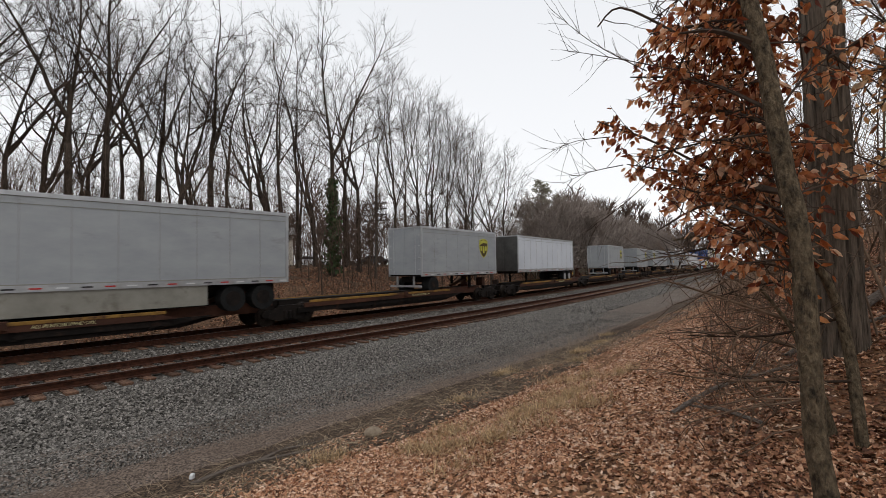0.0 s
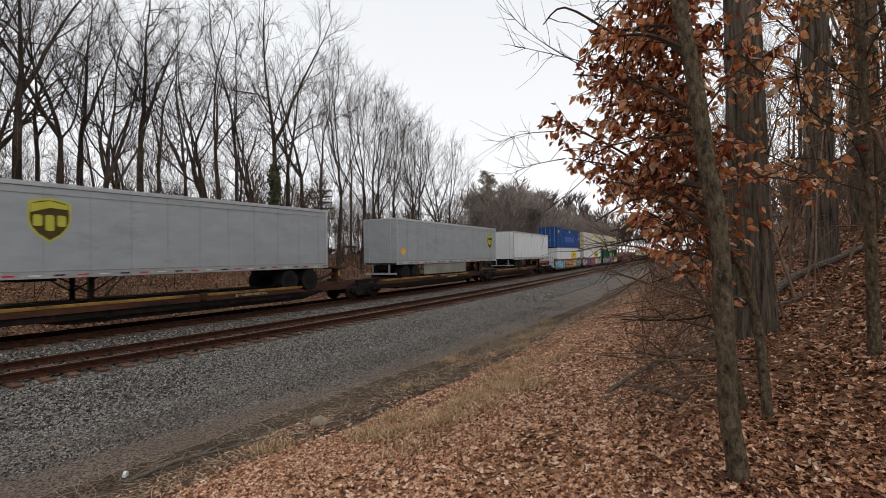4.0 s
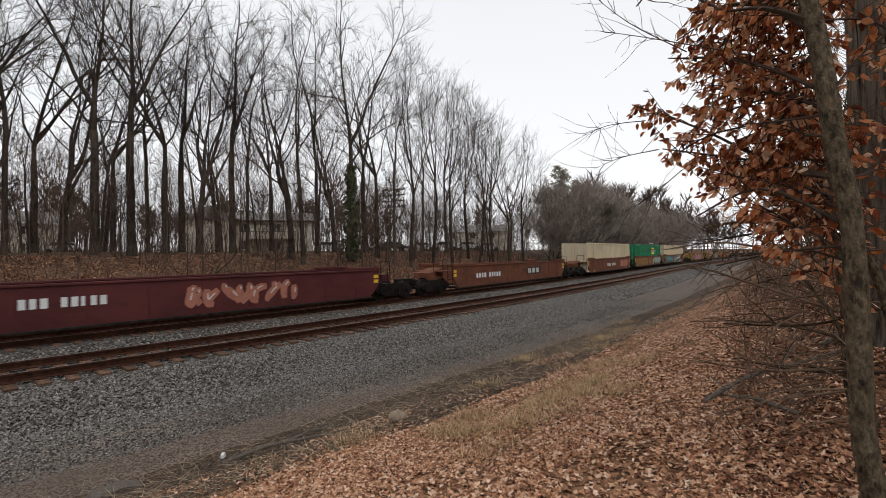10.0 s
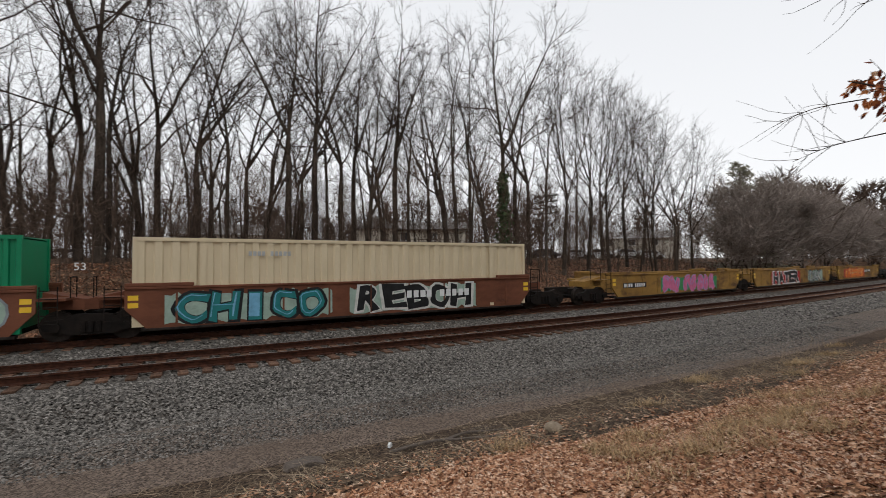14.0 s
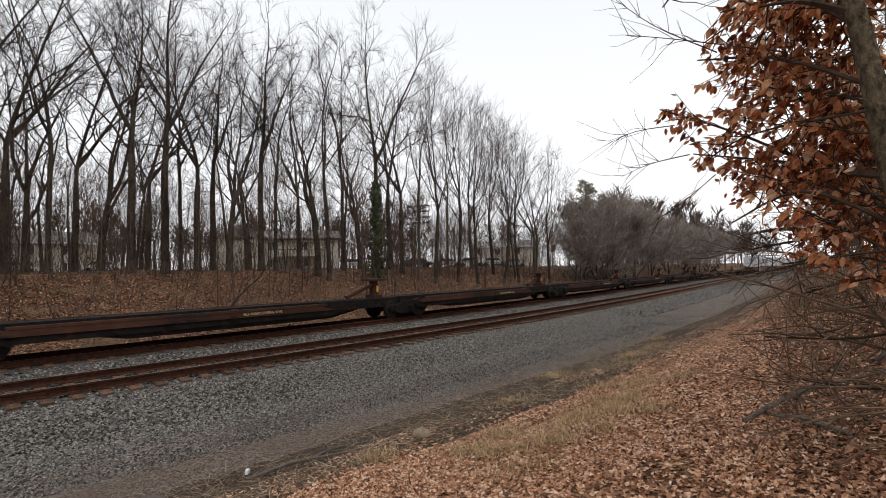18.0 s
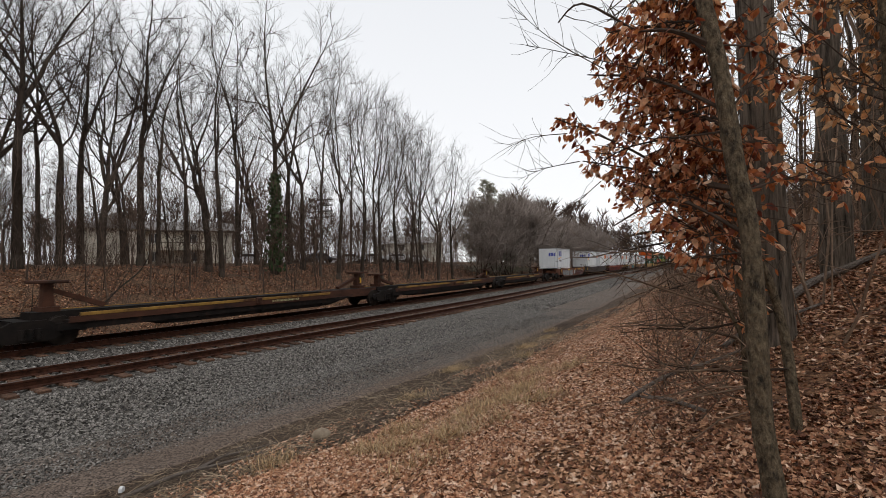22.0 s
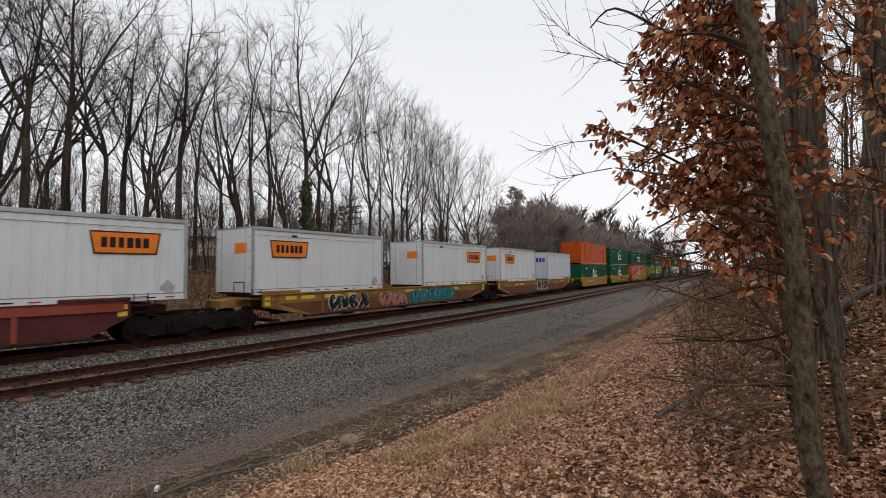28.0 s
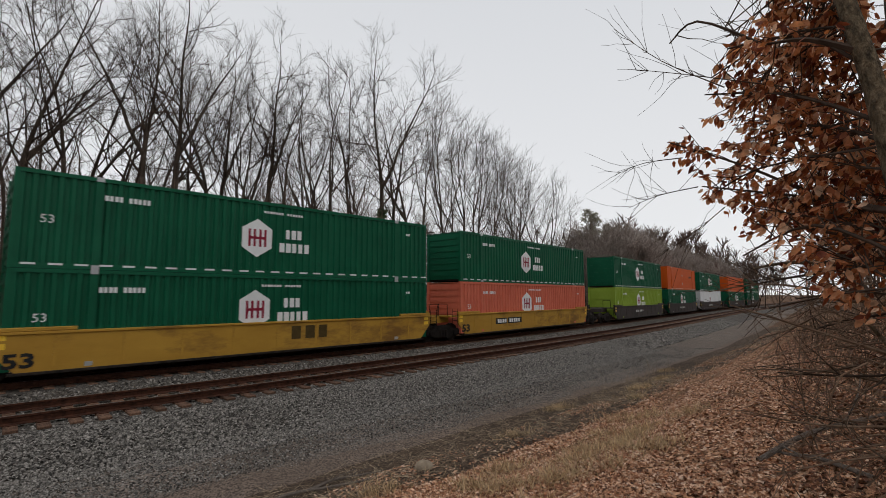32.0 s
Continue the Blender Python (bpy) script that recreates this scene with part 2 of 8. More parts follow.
M["trailer_dirty"] = mat("trailer_skirt_grimy", (0.20, 0.19, 0.16), (0.30, 0.285, 0.245), 0.7, scale=1.2, spot=(0.15, 0.13, 0.10), spot_scale=0.8)
M["white"] = mat("white_box_paint", (0.68, 0.69, 0.69), (0.77, 0.775, 0.77), 0.5, scale=0.8, spot=(0.60, 0.58, 0.54), spot_scale=0.9, spot_at=0.62, stretch=(2, 1, 0.6))
M["cool_white"] = mat("bluish_white_box_paint", (0.60, 0.63, 0.68), (0.68, 0.705, 0.74), 0.5, scale=0.7, spot=(0.52, 0.54, 0.56), spot_scale=0.7, spot_at=0.62)
M["cream"] = mat("cream_container_paint", (0.60, 0.50, 0.33), (0.68, 0.57, 0.39), 0.55, scale=0.8, spot=(0.46, 0.39, 0.29), spot_scale=0.9, spot_at=0.62, stretch=(1.5, 1, 0.6))
M["tan"] = mat("dirty_white_container_paint", (0.56, 0.52, 0.46), (0.67, 0.63, 0.56), 0.6, scale=0.9, spot=(0.36, 0.30, 0.24), spot_scale=1.1, spot_at=0.64, stretch=(1.5, 1, 0.5))
M["green"] = mat("green_container_paint", (0.003, 0.076, 0.036), (0.006, 0.104, 0.05), 0.45, scale=0.7, spot=(0.01, 0.065, 0.036), spot_scale=0.8, spot_at=0.6)
M["brightgreen"] = mat("bright_green_container_paint", (0.008, 0.19, 0.085), (0.012, 0.24, 0.11), 0.45, scale=0.7, spot=(0.02, 0.15, 0.075), spot_scale=0.8)
M["olive"] = mat("yellow_green_container_paint", (0.22, 0.32, 0.03), (0.27, 0.38, 0.05), 0.5, scale=0.7)
M["orange"] = mat("orange_container_paint", (0.50, 0.074, 0.004), (0.56, 0.095, 0.007), 0.5, scale=0.7, spot=(0.50, 0.09, 0.02), spot_scale=0.6)
M["salmon"] = mat("faded_red_container_paint", (0.58, 0.135, 0.08), (0.66, 0.18, 0.11), 0.55, scale=0.8, spot=(0.45, 0.12, 0.08), spot_scale=0.8)
M["blue"] = mat("blue_container_paint", (0.012, 0.062, 0.22), (0.018, 0.085, 0.29), 0.45, scale=0.8, spot=(0.02, 0.06, 0.17), spot_scale=0.9)
M["blue_patch"] = mat("brighter_blue_patch", (0.006, 0.062, 0.36), (0.010, 0.08, 0.42), 0.4, scale=1)
M["rubber"] = mat("tyre_rubber", (0.009, 0.009, 0.009), (0.02, 0.02, 0.02), 0.85, scale=5)
M["black"] = mat("black_paint", (0.012, 0.012, 0.013), (0.025, 0.025, 0.026), 0.5, scale=3)
M["markwhite"] = mat("white_marking", (0.70, 0.71, 0.70), (0.78, 0.78, 0.77), 0.5, scale=4)
M["markyellow"] = mat("yellow_marking", (0.78, 0.60, 0.03), (0.86, 0.68, 0.05), 0.5, scale=3)
M["markgreen"] = mat("green_marking", (0.02, 0.20, 0.10), (0.03, 0.24, 0.12), 0.5, scale=3)
M["markblue"] = mat("blue_marking", (0.02, 0.035, 0.28), (0.03, 0.05, 0.34), 0.5, scale=3)
M["markorange"] = mat("orange_marking", (0.85, 0.20, 0.02), (0.92, 0.25, 0.03), 0.5, scale=3)
M["markamber"] = mat("amber_marking", (0.85, 0.42, 0.05), (0.9, 0.48, 0.07), 0.5, scale=3)
M["markmaroon"] = mat("dark_red_marking", (0.22, 0.012, 0.03), (0.28, 0.02, 0.04), 0.5, scale=3)
M["markolive"] = mat("yellow_green_marking", (0.44, 0.42, 0.05), (0.52, 0.48, 0.08), 0.5, scale=3)
M["markbrown"] = mat("brown_marking", (0.055, 0.036, 0.010), (0.085, 0.055, 0.018), 0.55, scale=3)
M["markgrey"] = mat("grey_marking", (0.36, 0.37, 0.37), (0.44, 0.45, 0.45), 0.55, scale=3)
M["redlamp"] = mat("red_reflector", (0.45, 0.02, 0.015), (0.55, 0.03, 0.02), 0.35, scale=3)
for _n, _c in (("pink", (0.62, 0.16, 0.30)), ("hotpink", (0.62, 0.05, 0.16)), ("lilac", (0.36, 0.30, 0.55)), ("teal", (0.025, 0.19, 0.19)),
               ("sprayblue", (0.03, 0.10, 0.42)), ("skyblue", (0.18, 0.42, 0.60)), ("sprayred", (0.45, 0.03, 0.03)), ("sprayorange", (0.75, 0.20, 0.03)),
               ("peach", (0.66, 0.52, 0.34)), ("spraygrey", (0.24, 0.27, 0.28)), ("paleyellow", (0.62, 0.56, 0.30)), ("spraygreen", (0.06, 0.26, 0.10)),
               ("sprayamber", (0.52, 0.24, 0.07)), ("sprayrose", (0.42, 0.09, 0.15)), ("chalk", (0.62, 0.62, 0.58)), ("rose", (0.42, 0.17, 0.12)), ("palegreen", (0.32, 0.42, 0.35))):
    M[_n] = mat("spray_" + _n, [x * 0.82 for x in _c], [min(1, x * 1.12) for x in _c], 0.65, scale=3.5, spot=[x * 0.6 + 0.02 for x in _c], spot_scale=2, spot_at=0.6)
M["siding"] = mat("beige_house_siding", (0.62, 0.56, 0.46), (0.72, 0.66, 0.56), 0.8, scale=2)
M["siding2"] = mat("cream_metal_siding", (0.60, 0.55, 0.46), (0.68, 0.63, 0.54), 0.7, scale=1.2)
M["roof"] = mat("grey_shingle_roof", (0.22, 0.20, 0.19), (0.32, 0.30, 0.28), 0.9, scale=5)
M["brown_trim"] = mat("brown_trim", (0.09, 0.06, 0.045), (0.14, 0.10, 0.08), 0.8, scale=3)
M["pane"] = mat("dark_window_glass", (0.03, 0.035, 0.04), (0.05, 0.055, 0.06), 0.12, scale=1)
M["carwhite"] = mat("white_car_paint", (0.72, 0.73, 0.74), (0.78, 0.79, 0.79), 0.3, scale=1)
M["cardark"] = mat("dark_car_paint", (0.04, 0.05, 0.07), (0.06, 0.07, 0.09), 0.3, scale=1)
M["needle"] = mat("conifer_needles", (0.17, 0.17, 0.115), (0.33, 0.32, 0.23), 0.9, scale=1.5, rand=0.3, island=True)
M["brushwood"] = mat("brown_brushwood", (0.066, 0.044, 0.032), (0.135, 0.094, 0.070), 0.9, scale=3, rand=0.3, island=True)
M["leafbed"] = gravel_mat("bed_of_dead_leaves", (0.05, 0.023, 0.013), (0.44, 0.235, 0.125), 26, (0.12, 0.06, 0.034))
M["ivy"] = mat("ivy_leaves", (0.03, 0.055, 0.022), (0.07, 0.10, 0.04), 0.7, scale=2, rand=0.35, island=True)
M["pole"] = mat("weathered_pole_wood", (0.06, 0.05, 0.042), (0.11, 0.095, 0.08), 0.95, scale=6, stretch=(1, 1, 0.2))


def see_through(m, colour, share):
    """Light that passes a thin leaf."""
    n, l = m.node_tree.nodes, m.node_tree.links
    out = [x for x in n if x.bl_idname == "ShaderNodeOutputMaterial"][0]
    tr, mx = n.new("ShaderNodeBsdfTranslucent"), n.new("ShaderNodeMixShader")
    tr.inputs["Color"].default_value = (*colour, 1)
    mx.inputs[0].default_value = share
    l.new(n["Principled BSDF"].outputs[0], mx.inputs[1])
    l.new(tr.outputs[0], mx.inputs[2])
    l.new(mx.outputs[0], out.inputs["Surface"])


def leaf_mat(name, stops, share):
    """Dead leaves, each of its own shade, mottled, with light passing through."""
    m = bpy.data.materials.new(name)
    m.use_nodes = True
    n, l = m.node_tree.nodes, m.node_tree.links
    b = n["Principled BSDF"]
    geo, ramp = n.new("ShaderNodeNewGeometry"), n.new("ShaderNodeValToRGB")
    l.new(geo.outputs["Random Per Island"], ramp.inputs[0])
    while len(ramp.color_ramp.elements) < len(stops):
        ramp.color_ramp.elements.new(.5)
    for k, c in enumerate(stops):
        ramp.color_ramp.elements[k].position, ramp.color_ramp.elements[k].color = k / (len(stops) - 1), (*c, 1)
    tc, tx, mr, hs = n.new("ShaderNodeTexCoord"), n.new("ShaderNodeTexNoise"), n.new("ShaderNodeMapRange"), n.new("ShaderNodeHueSaturation")
    tx.inputs["Scale"].default_value, tx.inputs["Detail"].default_value = 28, 4
    l.new(tc.outputs["Object"], tx.inputs["Vector"])
    mr.inputs[1].default_value, mr.inputs[2].default_value, mr.inputs[3].default_value, mr.inputs[4].default_value = .3, .7, .65, 1.3
    l.new(tx.outputs["Fac"], mr.inputs[0])
    l.new(mr.outputs[0], hs.inputs["Value"])
    l.new(ramp.outputs[0], hs.inputs["Color"])
    l.new(hs.outputs[0], b.inputs["Base Color"])
    b.inputs["Roughness"].default_value = .6
    b.inputs["Specular IOR Level"].default_value = 0.25
    if share:
        out = [x for x in n if x.bl_idname == "ShaderNodeOutputMaterial"][0]
        tr, mx = n.new("ShaderNodeBsdfTranslucent"), n.new("ShaderNodeMixShader")
        glow = n.new("ShaderNodeHueSaturation")
        glow.inputs["Value"].default_value, glow.inputs["Saturation"].default_value = 1.35, 1.1
        l.new(hs.outputs[0], glow.inputs["Color"])
        l.new(glow.outputs[0], tr.inputs["Color"])
        mx.inputs[0].default_value = share
        l.new(b.outputs[0], mx.inputs[1])
        l.new(tr.outputs[0], mx.inputs[2])
        l.new(mx.outputs[0], out.inputs["Surface"])
    return m


M["leaf"] = leaf_mat("dead_beech_leaf", [(.11, .03, .02), (.25, .08, .040), (.43, .165, .075), (.56, .26, .125), (.64, .37, .22), (.76, .56, .40)], .48)
M["paleleaf"] = leaf_mat("pale_orange_dead_leaf", [(.26, .11, .05), (.44, .21, .09), (.56, .33, .17), (.68, .48, .30)], .42)
M["litter"] = leaf_mat("fallen_leaf", [(.10, .038, .020), (.26, .108, .054), (.42, .20, .105), (.57, .305, .17), (.66, .41, .26), (.78, .57, .42)], 0)
# brown leaves of the far bank; on the near hillside this darker colour paints shade
M["brown_shade_litter"] = leaf_mat("brown_and_shaded_leaf", [(.05, .020, .011), (.14, .056, .030), (.26, .112, .059), (.39, .195, .107), (.54, .32, .195)], 0)
see_through(M["needle"], (0.40, 0.36, 0.29), 0.4)

# ---- helpers ----
def link(name, bm, material, parent=None, label=""):
    me = bpy.data.meshes.new(name)
    bm.to_mesh(me)
    bm.free()
    for mm in (material if isinstance(material, (list, tuple)) else [material]):
        me.materials.append(mm)
    ob = new(name, me)
    ob.parent = parent
    if label:
        ob["label"] = label
    return ob


def part(name, bm, material, parent, label=""):
    return link(name, bm, material, parent, label)


def raw(name, verts, faces, material, parent=None, smooth=False):
    me = bpy.data.meshes.new(name)
    me.from_pydata([tuple(v) for v in verts], [], [tuple(f) for f in faces])
    if smooth:
        me.polygons.foreach_set("use_smooth", [True] * len(me.polygons))
    me.update()
    for mm in (material if isinstance(material, (list, tuple)) else [material]):
        me.materials.append(mm)
    ob = new(name, me)
    ob.parent = parent
    return ob


def box(bm, x0, x1, y0, y1, z0, z1, bevel=0.0):
    v = [bm.verts.new((x, y, z)) for x in (x0, x1) for y in (y0, y1) for z in (z0, z1)]
    fs = [bm.faces.new([v[i] for i in f]) for f in ((0, 1, 3, 2), (4, 6, 7, 5), (0, 4, 5, 1), (2, 3, 7, 6), (0, 2, 6, 4), (1, 5, 7, 3))]
    if bevel:
        es = list({e for f in fs for e in f.edges})
        bmesh.ops.bevel(bm, geom=es, offset=bevel, segments=1, affect="EDGES")
    return bm


def boxes(*args):
    bm = bmesh.new()
    for a in args:
        box(bm, *a)
    return bm


def prism(bm, outline, y0, y1):
    """An outline in x, z carried from y0 to y1."""
    a = [bm.verts.new((x, y0, z)) for x, z in outline]
    b = [bm.verts.new((x, y1, z)) for x, z in outline]
    k = len(a)
    bm.faces.new(a)
    bm.faces.new(b[::-1])
    for i in range(k):
        bm.faces.new((a[i], b[i], b[(i + 1) % k], a[(i + 1) % k]))
    bmesh.ops.recalc_face_normals(bm, faces=bm.faces[:])
    return bm


def rod(bm, p, q, r0, r1=None, sides=8, cap=True):
    p, q = Vector(p), Vector(q)
    r1 = r0 if r1 is None else r1
    d = (q - p).normalized()
    u = d.orthogonal().normalized()
    w = d.cross(u)
    ra = [bm.verts.new(p + (u * math.cos(2 * math.pi * i / sides) + w * math.sin(2 * math.pi * i / sides)) * r0) for i in range(sides)]
    rb = [bm.verts.new(q + (u * math.cos(2 * math.pi * i / sides) + w * math.sin(2 * math.pi * i / sides)) * r1) for i in range(sides)]
    for i in range(sides):
        bm.faces.new((ra[i], ra[(i + 1) % sides], rb[(i + 1) % sides], rb[i]))
    if cap:
        bm.faces.new(ra[::-1])
        bm.faces.new(rb)
    return bm


# ---- the line's course: distance along it, heading and offsets across it ----
STEP, LO, HI = 1.0, -900.0, 1000.0
NEAR_D = 13.392          # from the viewer to the nearest rail
FAR_MID = 5.915          # from that rail to the middle of the far track
_s = np.arange(LO, HI + 0.5, STEP)
_k = np.where((_s < -45) | (_s > 100), 0.0, np.clip(0.004446 - 0.000071 * _s, -0.0025, 0.007))
_i0 = int(round(-LO / STEP))
_th = np.concatenate([[0], np.cumsum((_k[1:] + _k[:-1]) / 2 * STEP)])
_th -= _th[_i0]
_cx = np.concatenate([[0], np.cumsum((np.cos(_th[1:]) + np.cos(_th[:-1])) / 2 * STEP)])
_cx -= _cx[_i0]
_cy = np.concatenate([[0], np.cumsum((np.sin(_th[1:]) + np.sin(_th[:-1])) / 2 * STEP)])
_cy += NEAR_D - _cy[_i0]


def at(s, n, z=0.0):
    """The place s metres along the line, n across it (away from the viewer), z over the rails."""
    h = np.interp(s, _s, _th)
    return Vector((float(np.interp(s, _s, _cx) - np.sin(h) * n), float(np.interp(s, _s, _cy) + np.cos(h) * n), z))


def heading(s):
    return float(np.interp(s, _s, _th))


def across(X, Y):
    """The offset n (and s) of places, by projection on the line."""
    s = np.array(X, float)
    for _ in range(6):
        h = np.interp(s, _s, _th)
        s = s + (X - np.interp(s, _s, _cx)) * np.cos(h) + (Y - np.interp(s, _s, _cy)) * np.sin(h)
        s = np.clip(s, LO, HI)
    h = np.interp(s, _s, _th)
    return -(X - np.interp(s, _s, _cx)) * np.sin(h) + (Y - np.interp(s, _s, _cy)) * np.cos(h), s


def land(X, Y):
    """Height of the ground."""
    X, Y = np.asarray(X, float), np.asarray(Y, float)
    n, s = across(X, Y)
    flat = np.interp(n, [-9.2, -8.0, -7.2, -6.2, -5.3, -2.4, 9.0, 10.5, 13, 18, 24, 31, 60, 160, 500],
                     [0.05, -0.12, -0.3, -0.46, -0.55, -0.58, -0.62, -0.75, -0.2, 1.1, 2.45, 2.8, 2.9, 3.2, 8.0])
    steep = 0.20 + 0.26 * np.clip((X - 1) / 9, 0, 1) ** 1.3
    over = np.maximum(0, -n - 9.2)
    bank = 0.05 + steep * np.minimum(over, 14) + 0.05 * np.maximum(0, np.minimum(over, 80) - 14)
    z = np.where(n < -9.2, bank, flat)
    rough = np.sin(X * 1.7 + Y * 0.6) * np.sin(Y * 2.1 - X * 0.4) * 0.035 + np.sin(X * 0.45 + 1) * np.sin(Y * 0.53) * 0.09
    soft = np.clip((np.abs(n - 0.5) - 6.5) / 2, 0, 1)
    return z + rough * soft


def axis(fine0, fine1, step, far):
    a = list(np.arange(fine0, fine1 + step / 2, step))
    w, x = step, fine1
    while x < far:
        w *= 1.22
        x += w
        a.append(x)
    w, x = step, fine0
    while x > -far:
        w *= 1.22
        x -= w
        a.insert(0, x)
    return np.array(a)


gx, gy = axis(-30, 60, 0.5, 2500), axis(-14, 40, 0.5, 2500)
GX, GY = np.meshgrid(gx, gy, indexing="ij")
GZ = land(GX, GY)
gv = np.stack([GX.ravel(), GY.ravel(), GZ.ravel()], 1)
ny = len(gy)
gf = [(i * ny + j, (i + 1) * ny + j, (i + 1) * ny + j + 1, i * ny + j + 1) for i in range(len(gx) - 1) for j in range(ny - 1)]
ground = raw("ground", gv, gf, M["soil"], smooth=True)
tagged(ground, "brown woodland ground under dead leaves, rising in banks", "ground", kind="structure")


def sweep(name, profile, s_list, material, parent=None, closed=False, jitter=0.0):
    """A section (n, z) carried along the line."""
    V, F = [], []
    k = len(profile)
    rnd = random.Random(5)
    for s in s_list:
        for (n, z) in profile:
            p = at(s, n, z)
            if jitter:
                p.z += rnd.uniform(-jitter, jitter)
            V.append(p)
    for i in range(len(s_list) - 1):
        for j in range(k if closed else k - 1):
            a, b = i * k + j, i * k + (j + 1) % k
            F.append((a, a + k, b + k, b))
    return raw(name, V, F, material, parent)


S_LONG = [float(x) for x in np.concatenate([np.arange(-880, -60, 20), np.arange(-60, 130, 1.0), np.arange(130, 981, 20)])]
NEAR_MID = 0.7175
ballast = sweep("ballast", [(-3.6, -0.62), (-2.9, -0.5), (-1.75, -0.29), (-1.0, -0.25), (-.5, -0.235), (2.0, -0.235), (2.5, -0.24), (3.1, -0.25), (3.5, -0.27), (4.3, -0.215), (7.6, -0.205), (8.4, -0.3), (9.6, -0.7)],
                S_LONG, M["ballast"], jitter=0.008)
tagged(ballast, "grey crushed stone ballast bed under two tracks", "ballast", kind="structure")
road = sweep("road", [(-7.0, -0.47), (-6.2, -0.435), (-5.0, -0.50), (-4.2, -0.47), (-3.4, -0.53), (-2.7, -0.6)], S_LONG, M["road"], jitter=0.012)
tagged(road, "grey gravel service road with worn dirt edges", "road", kind="structure")

def strip(name, n_list, s_list, material, lift, edge):
    """A thin sheet that follows the ground, with an uneven edge."""
    V, F, k = [], [], len(n_list)
    for s in s_list:
        for j, n in enumerate(n_list):
            w = ((edge if j == 0 else edge * .35) * (noise.noise(Vector((s * .35, n, 3))) + .5 * noise.noise(Vector((s * 1.3, n, 7))))) if j in (0, k - 1) else 0
            p = at(s, n + w)
            V.append((p.x, p.y, float(land(p.x, p.y)) + lift - (.03 if j in (0, k - 1) else 0)))
    for i in range(len(s_list) - 1):
        for j in range(k - 1):
            a = i * k + j
            F.append((a, a + k, a + k + 1, a + 1))
    return raw(name, V, F, material, smooth=True)


S_NEAR = [float(x) for x in np.arange(-46, 48, .4)]
verge = strip("verge", [-8.6, -8.3, -8.0, -7.6, -7.2, -6.9, -6.6, -6.35, -6.05], S_NEAR, M["verge"], .02, .5)
leaf_bed = strip("leaf_bed", [-22 + .35 * k for k in range(40)], S_NEAR, M["leafbed"], .012, .4)
tagged(leaf_bed, "bed of packed dead leaves on the verge and bank", "leaf bed", kind="structure")
tagged(verge, "dark trodden dirt verge with flattened straw", "verge", kind="structure")
EV, EF = [], []
S_EDGE = [float(x) for x in np.concatenate([np.arange(-200, -46, 6), np.arange(-46, 48, .4), np.arange(48, 260, 6)])]
for s_ in S_EDGE:
    inner = np.interp(s_, [-46, -2, 6, 12, 40], [-4.7, -4.8, -5.5, -5.85, -6.0]) + .22 * noise.noise(Vector((s_ * .5, 1, 2))) + .1 * noise.noise(Vector((s_ * 1.9, 4, 2)))
    for k_ in range(6):
        n_ = -7.1 + (inner + 7.1) * k_ / 5
        EV.append(at(s_, n_, float(np.interp(n_, [-7.1, -6.6, -6.2, -5.7, -5.0, -4.2], [-.44, -.418, -.42, -.447, -.485, -.455])) + (0 if k_ < 5 else -.022)))
for i_ in range(len(S_EDGE) - 1):
    for k_ in range(5):
        a_ = i_ * 6 + k_
        EF.append((a_, a_ + 6, a_ + 7, a_ + 1))
edge = raw("road_edge", EV, EF, M["dirt"], smooth=True)
tagged(edge, "brown dirt shoulder of the service road", "road edge", kind="structure")

RAIL = [(-0.075, -0.18), (-0.075, -0.165), (-0.012, -0.14), (-0.012, -0.055), (-0.037, -0.04), (-0.037, -0.006), (-0.028, 0.0), (0.028, 0.0), (0.037, -0.006), (0.037, -0.04), (0.012, -0.055), (0.012, -0.14), (0.075, -0.165), (0.075, -0.18)]


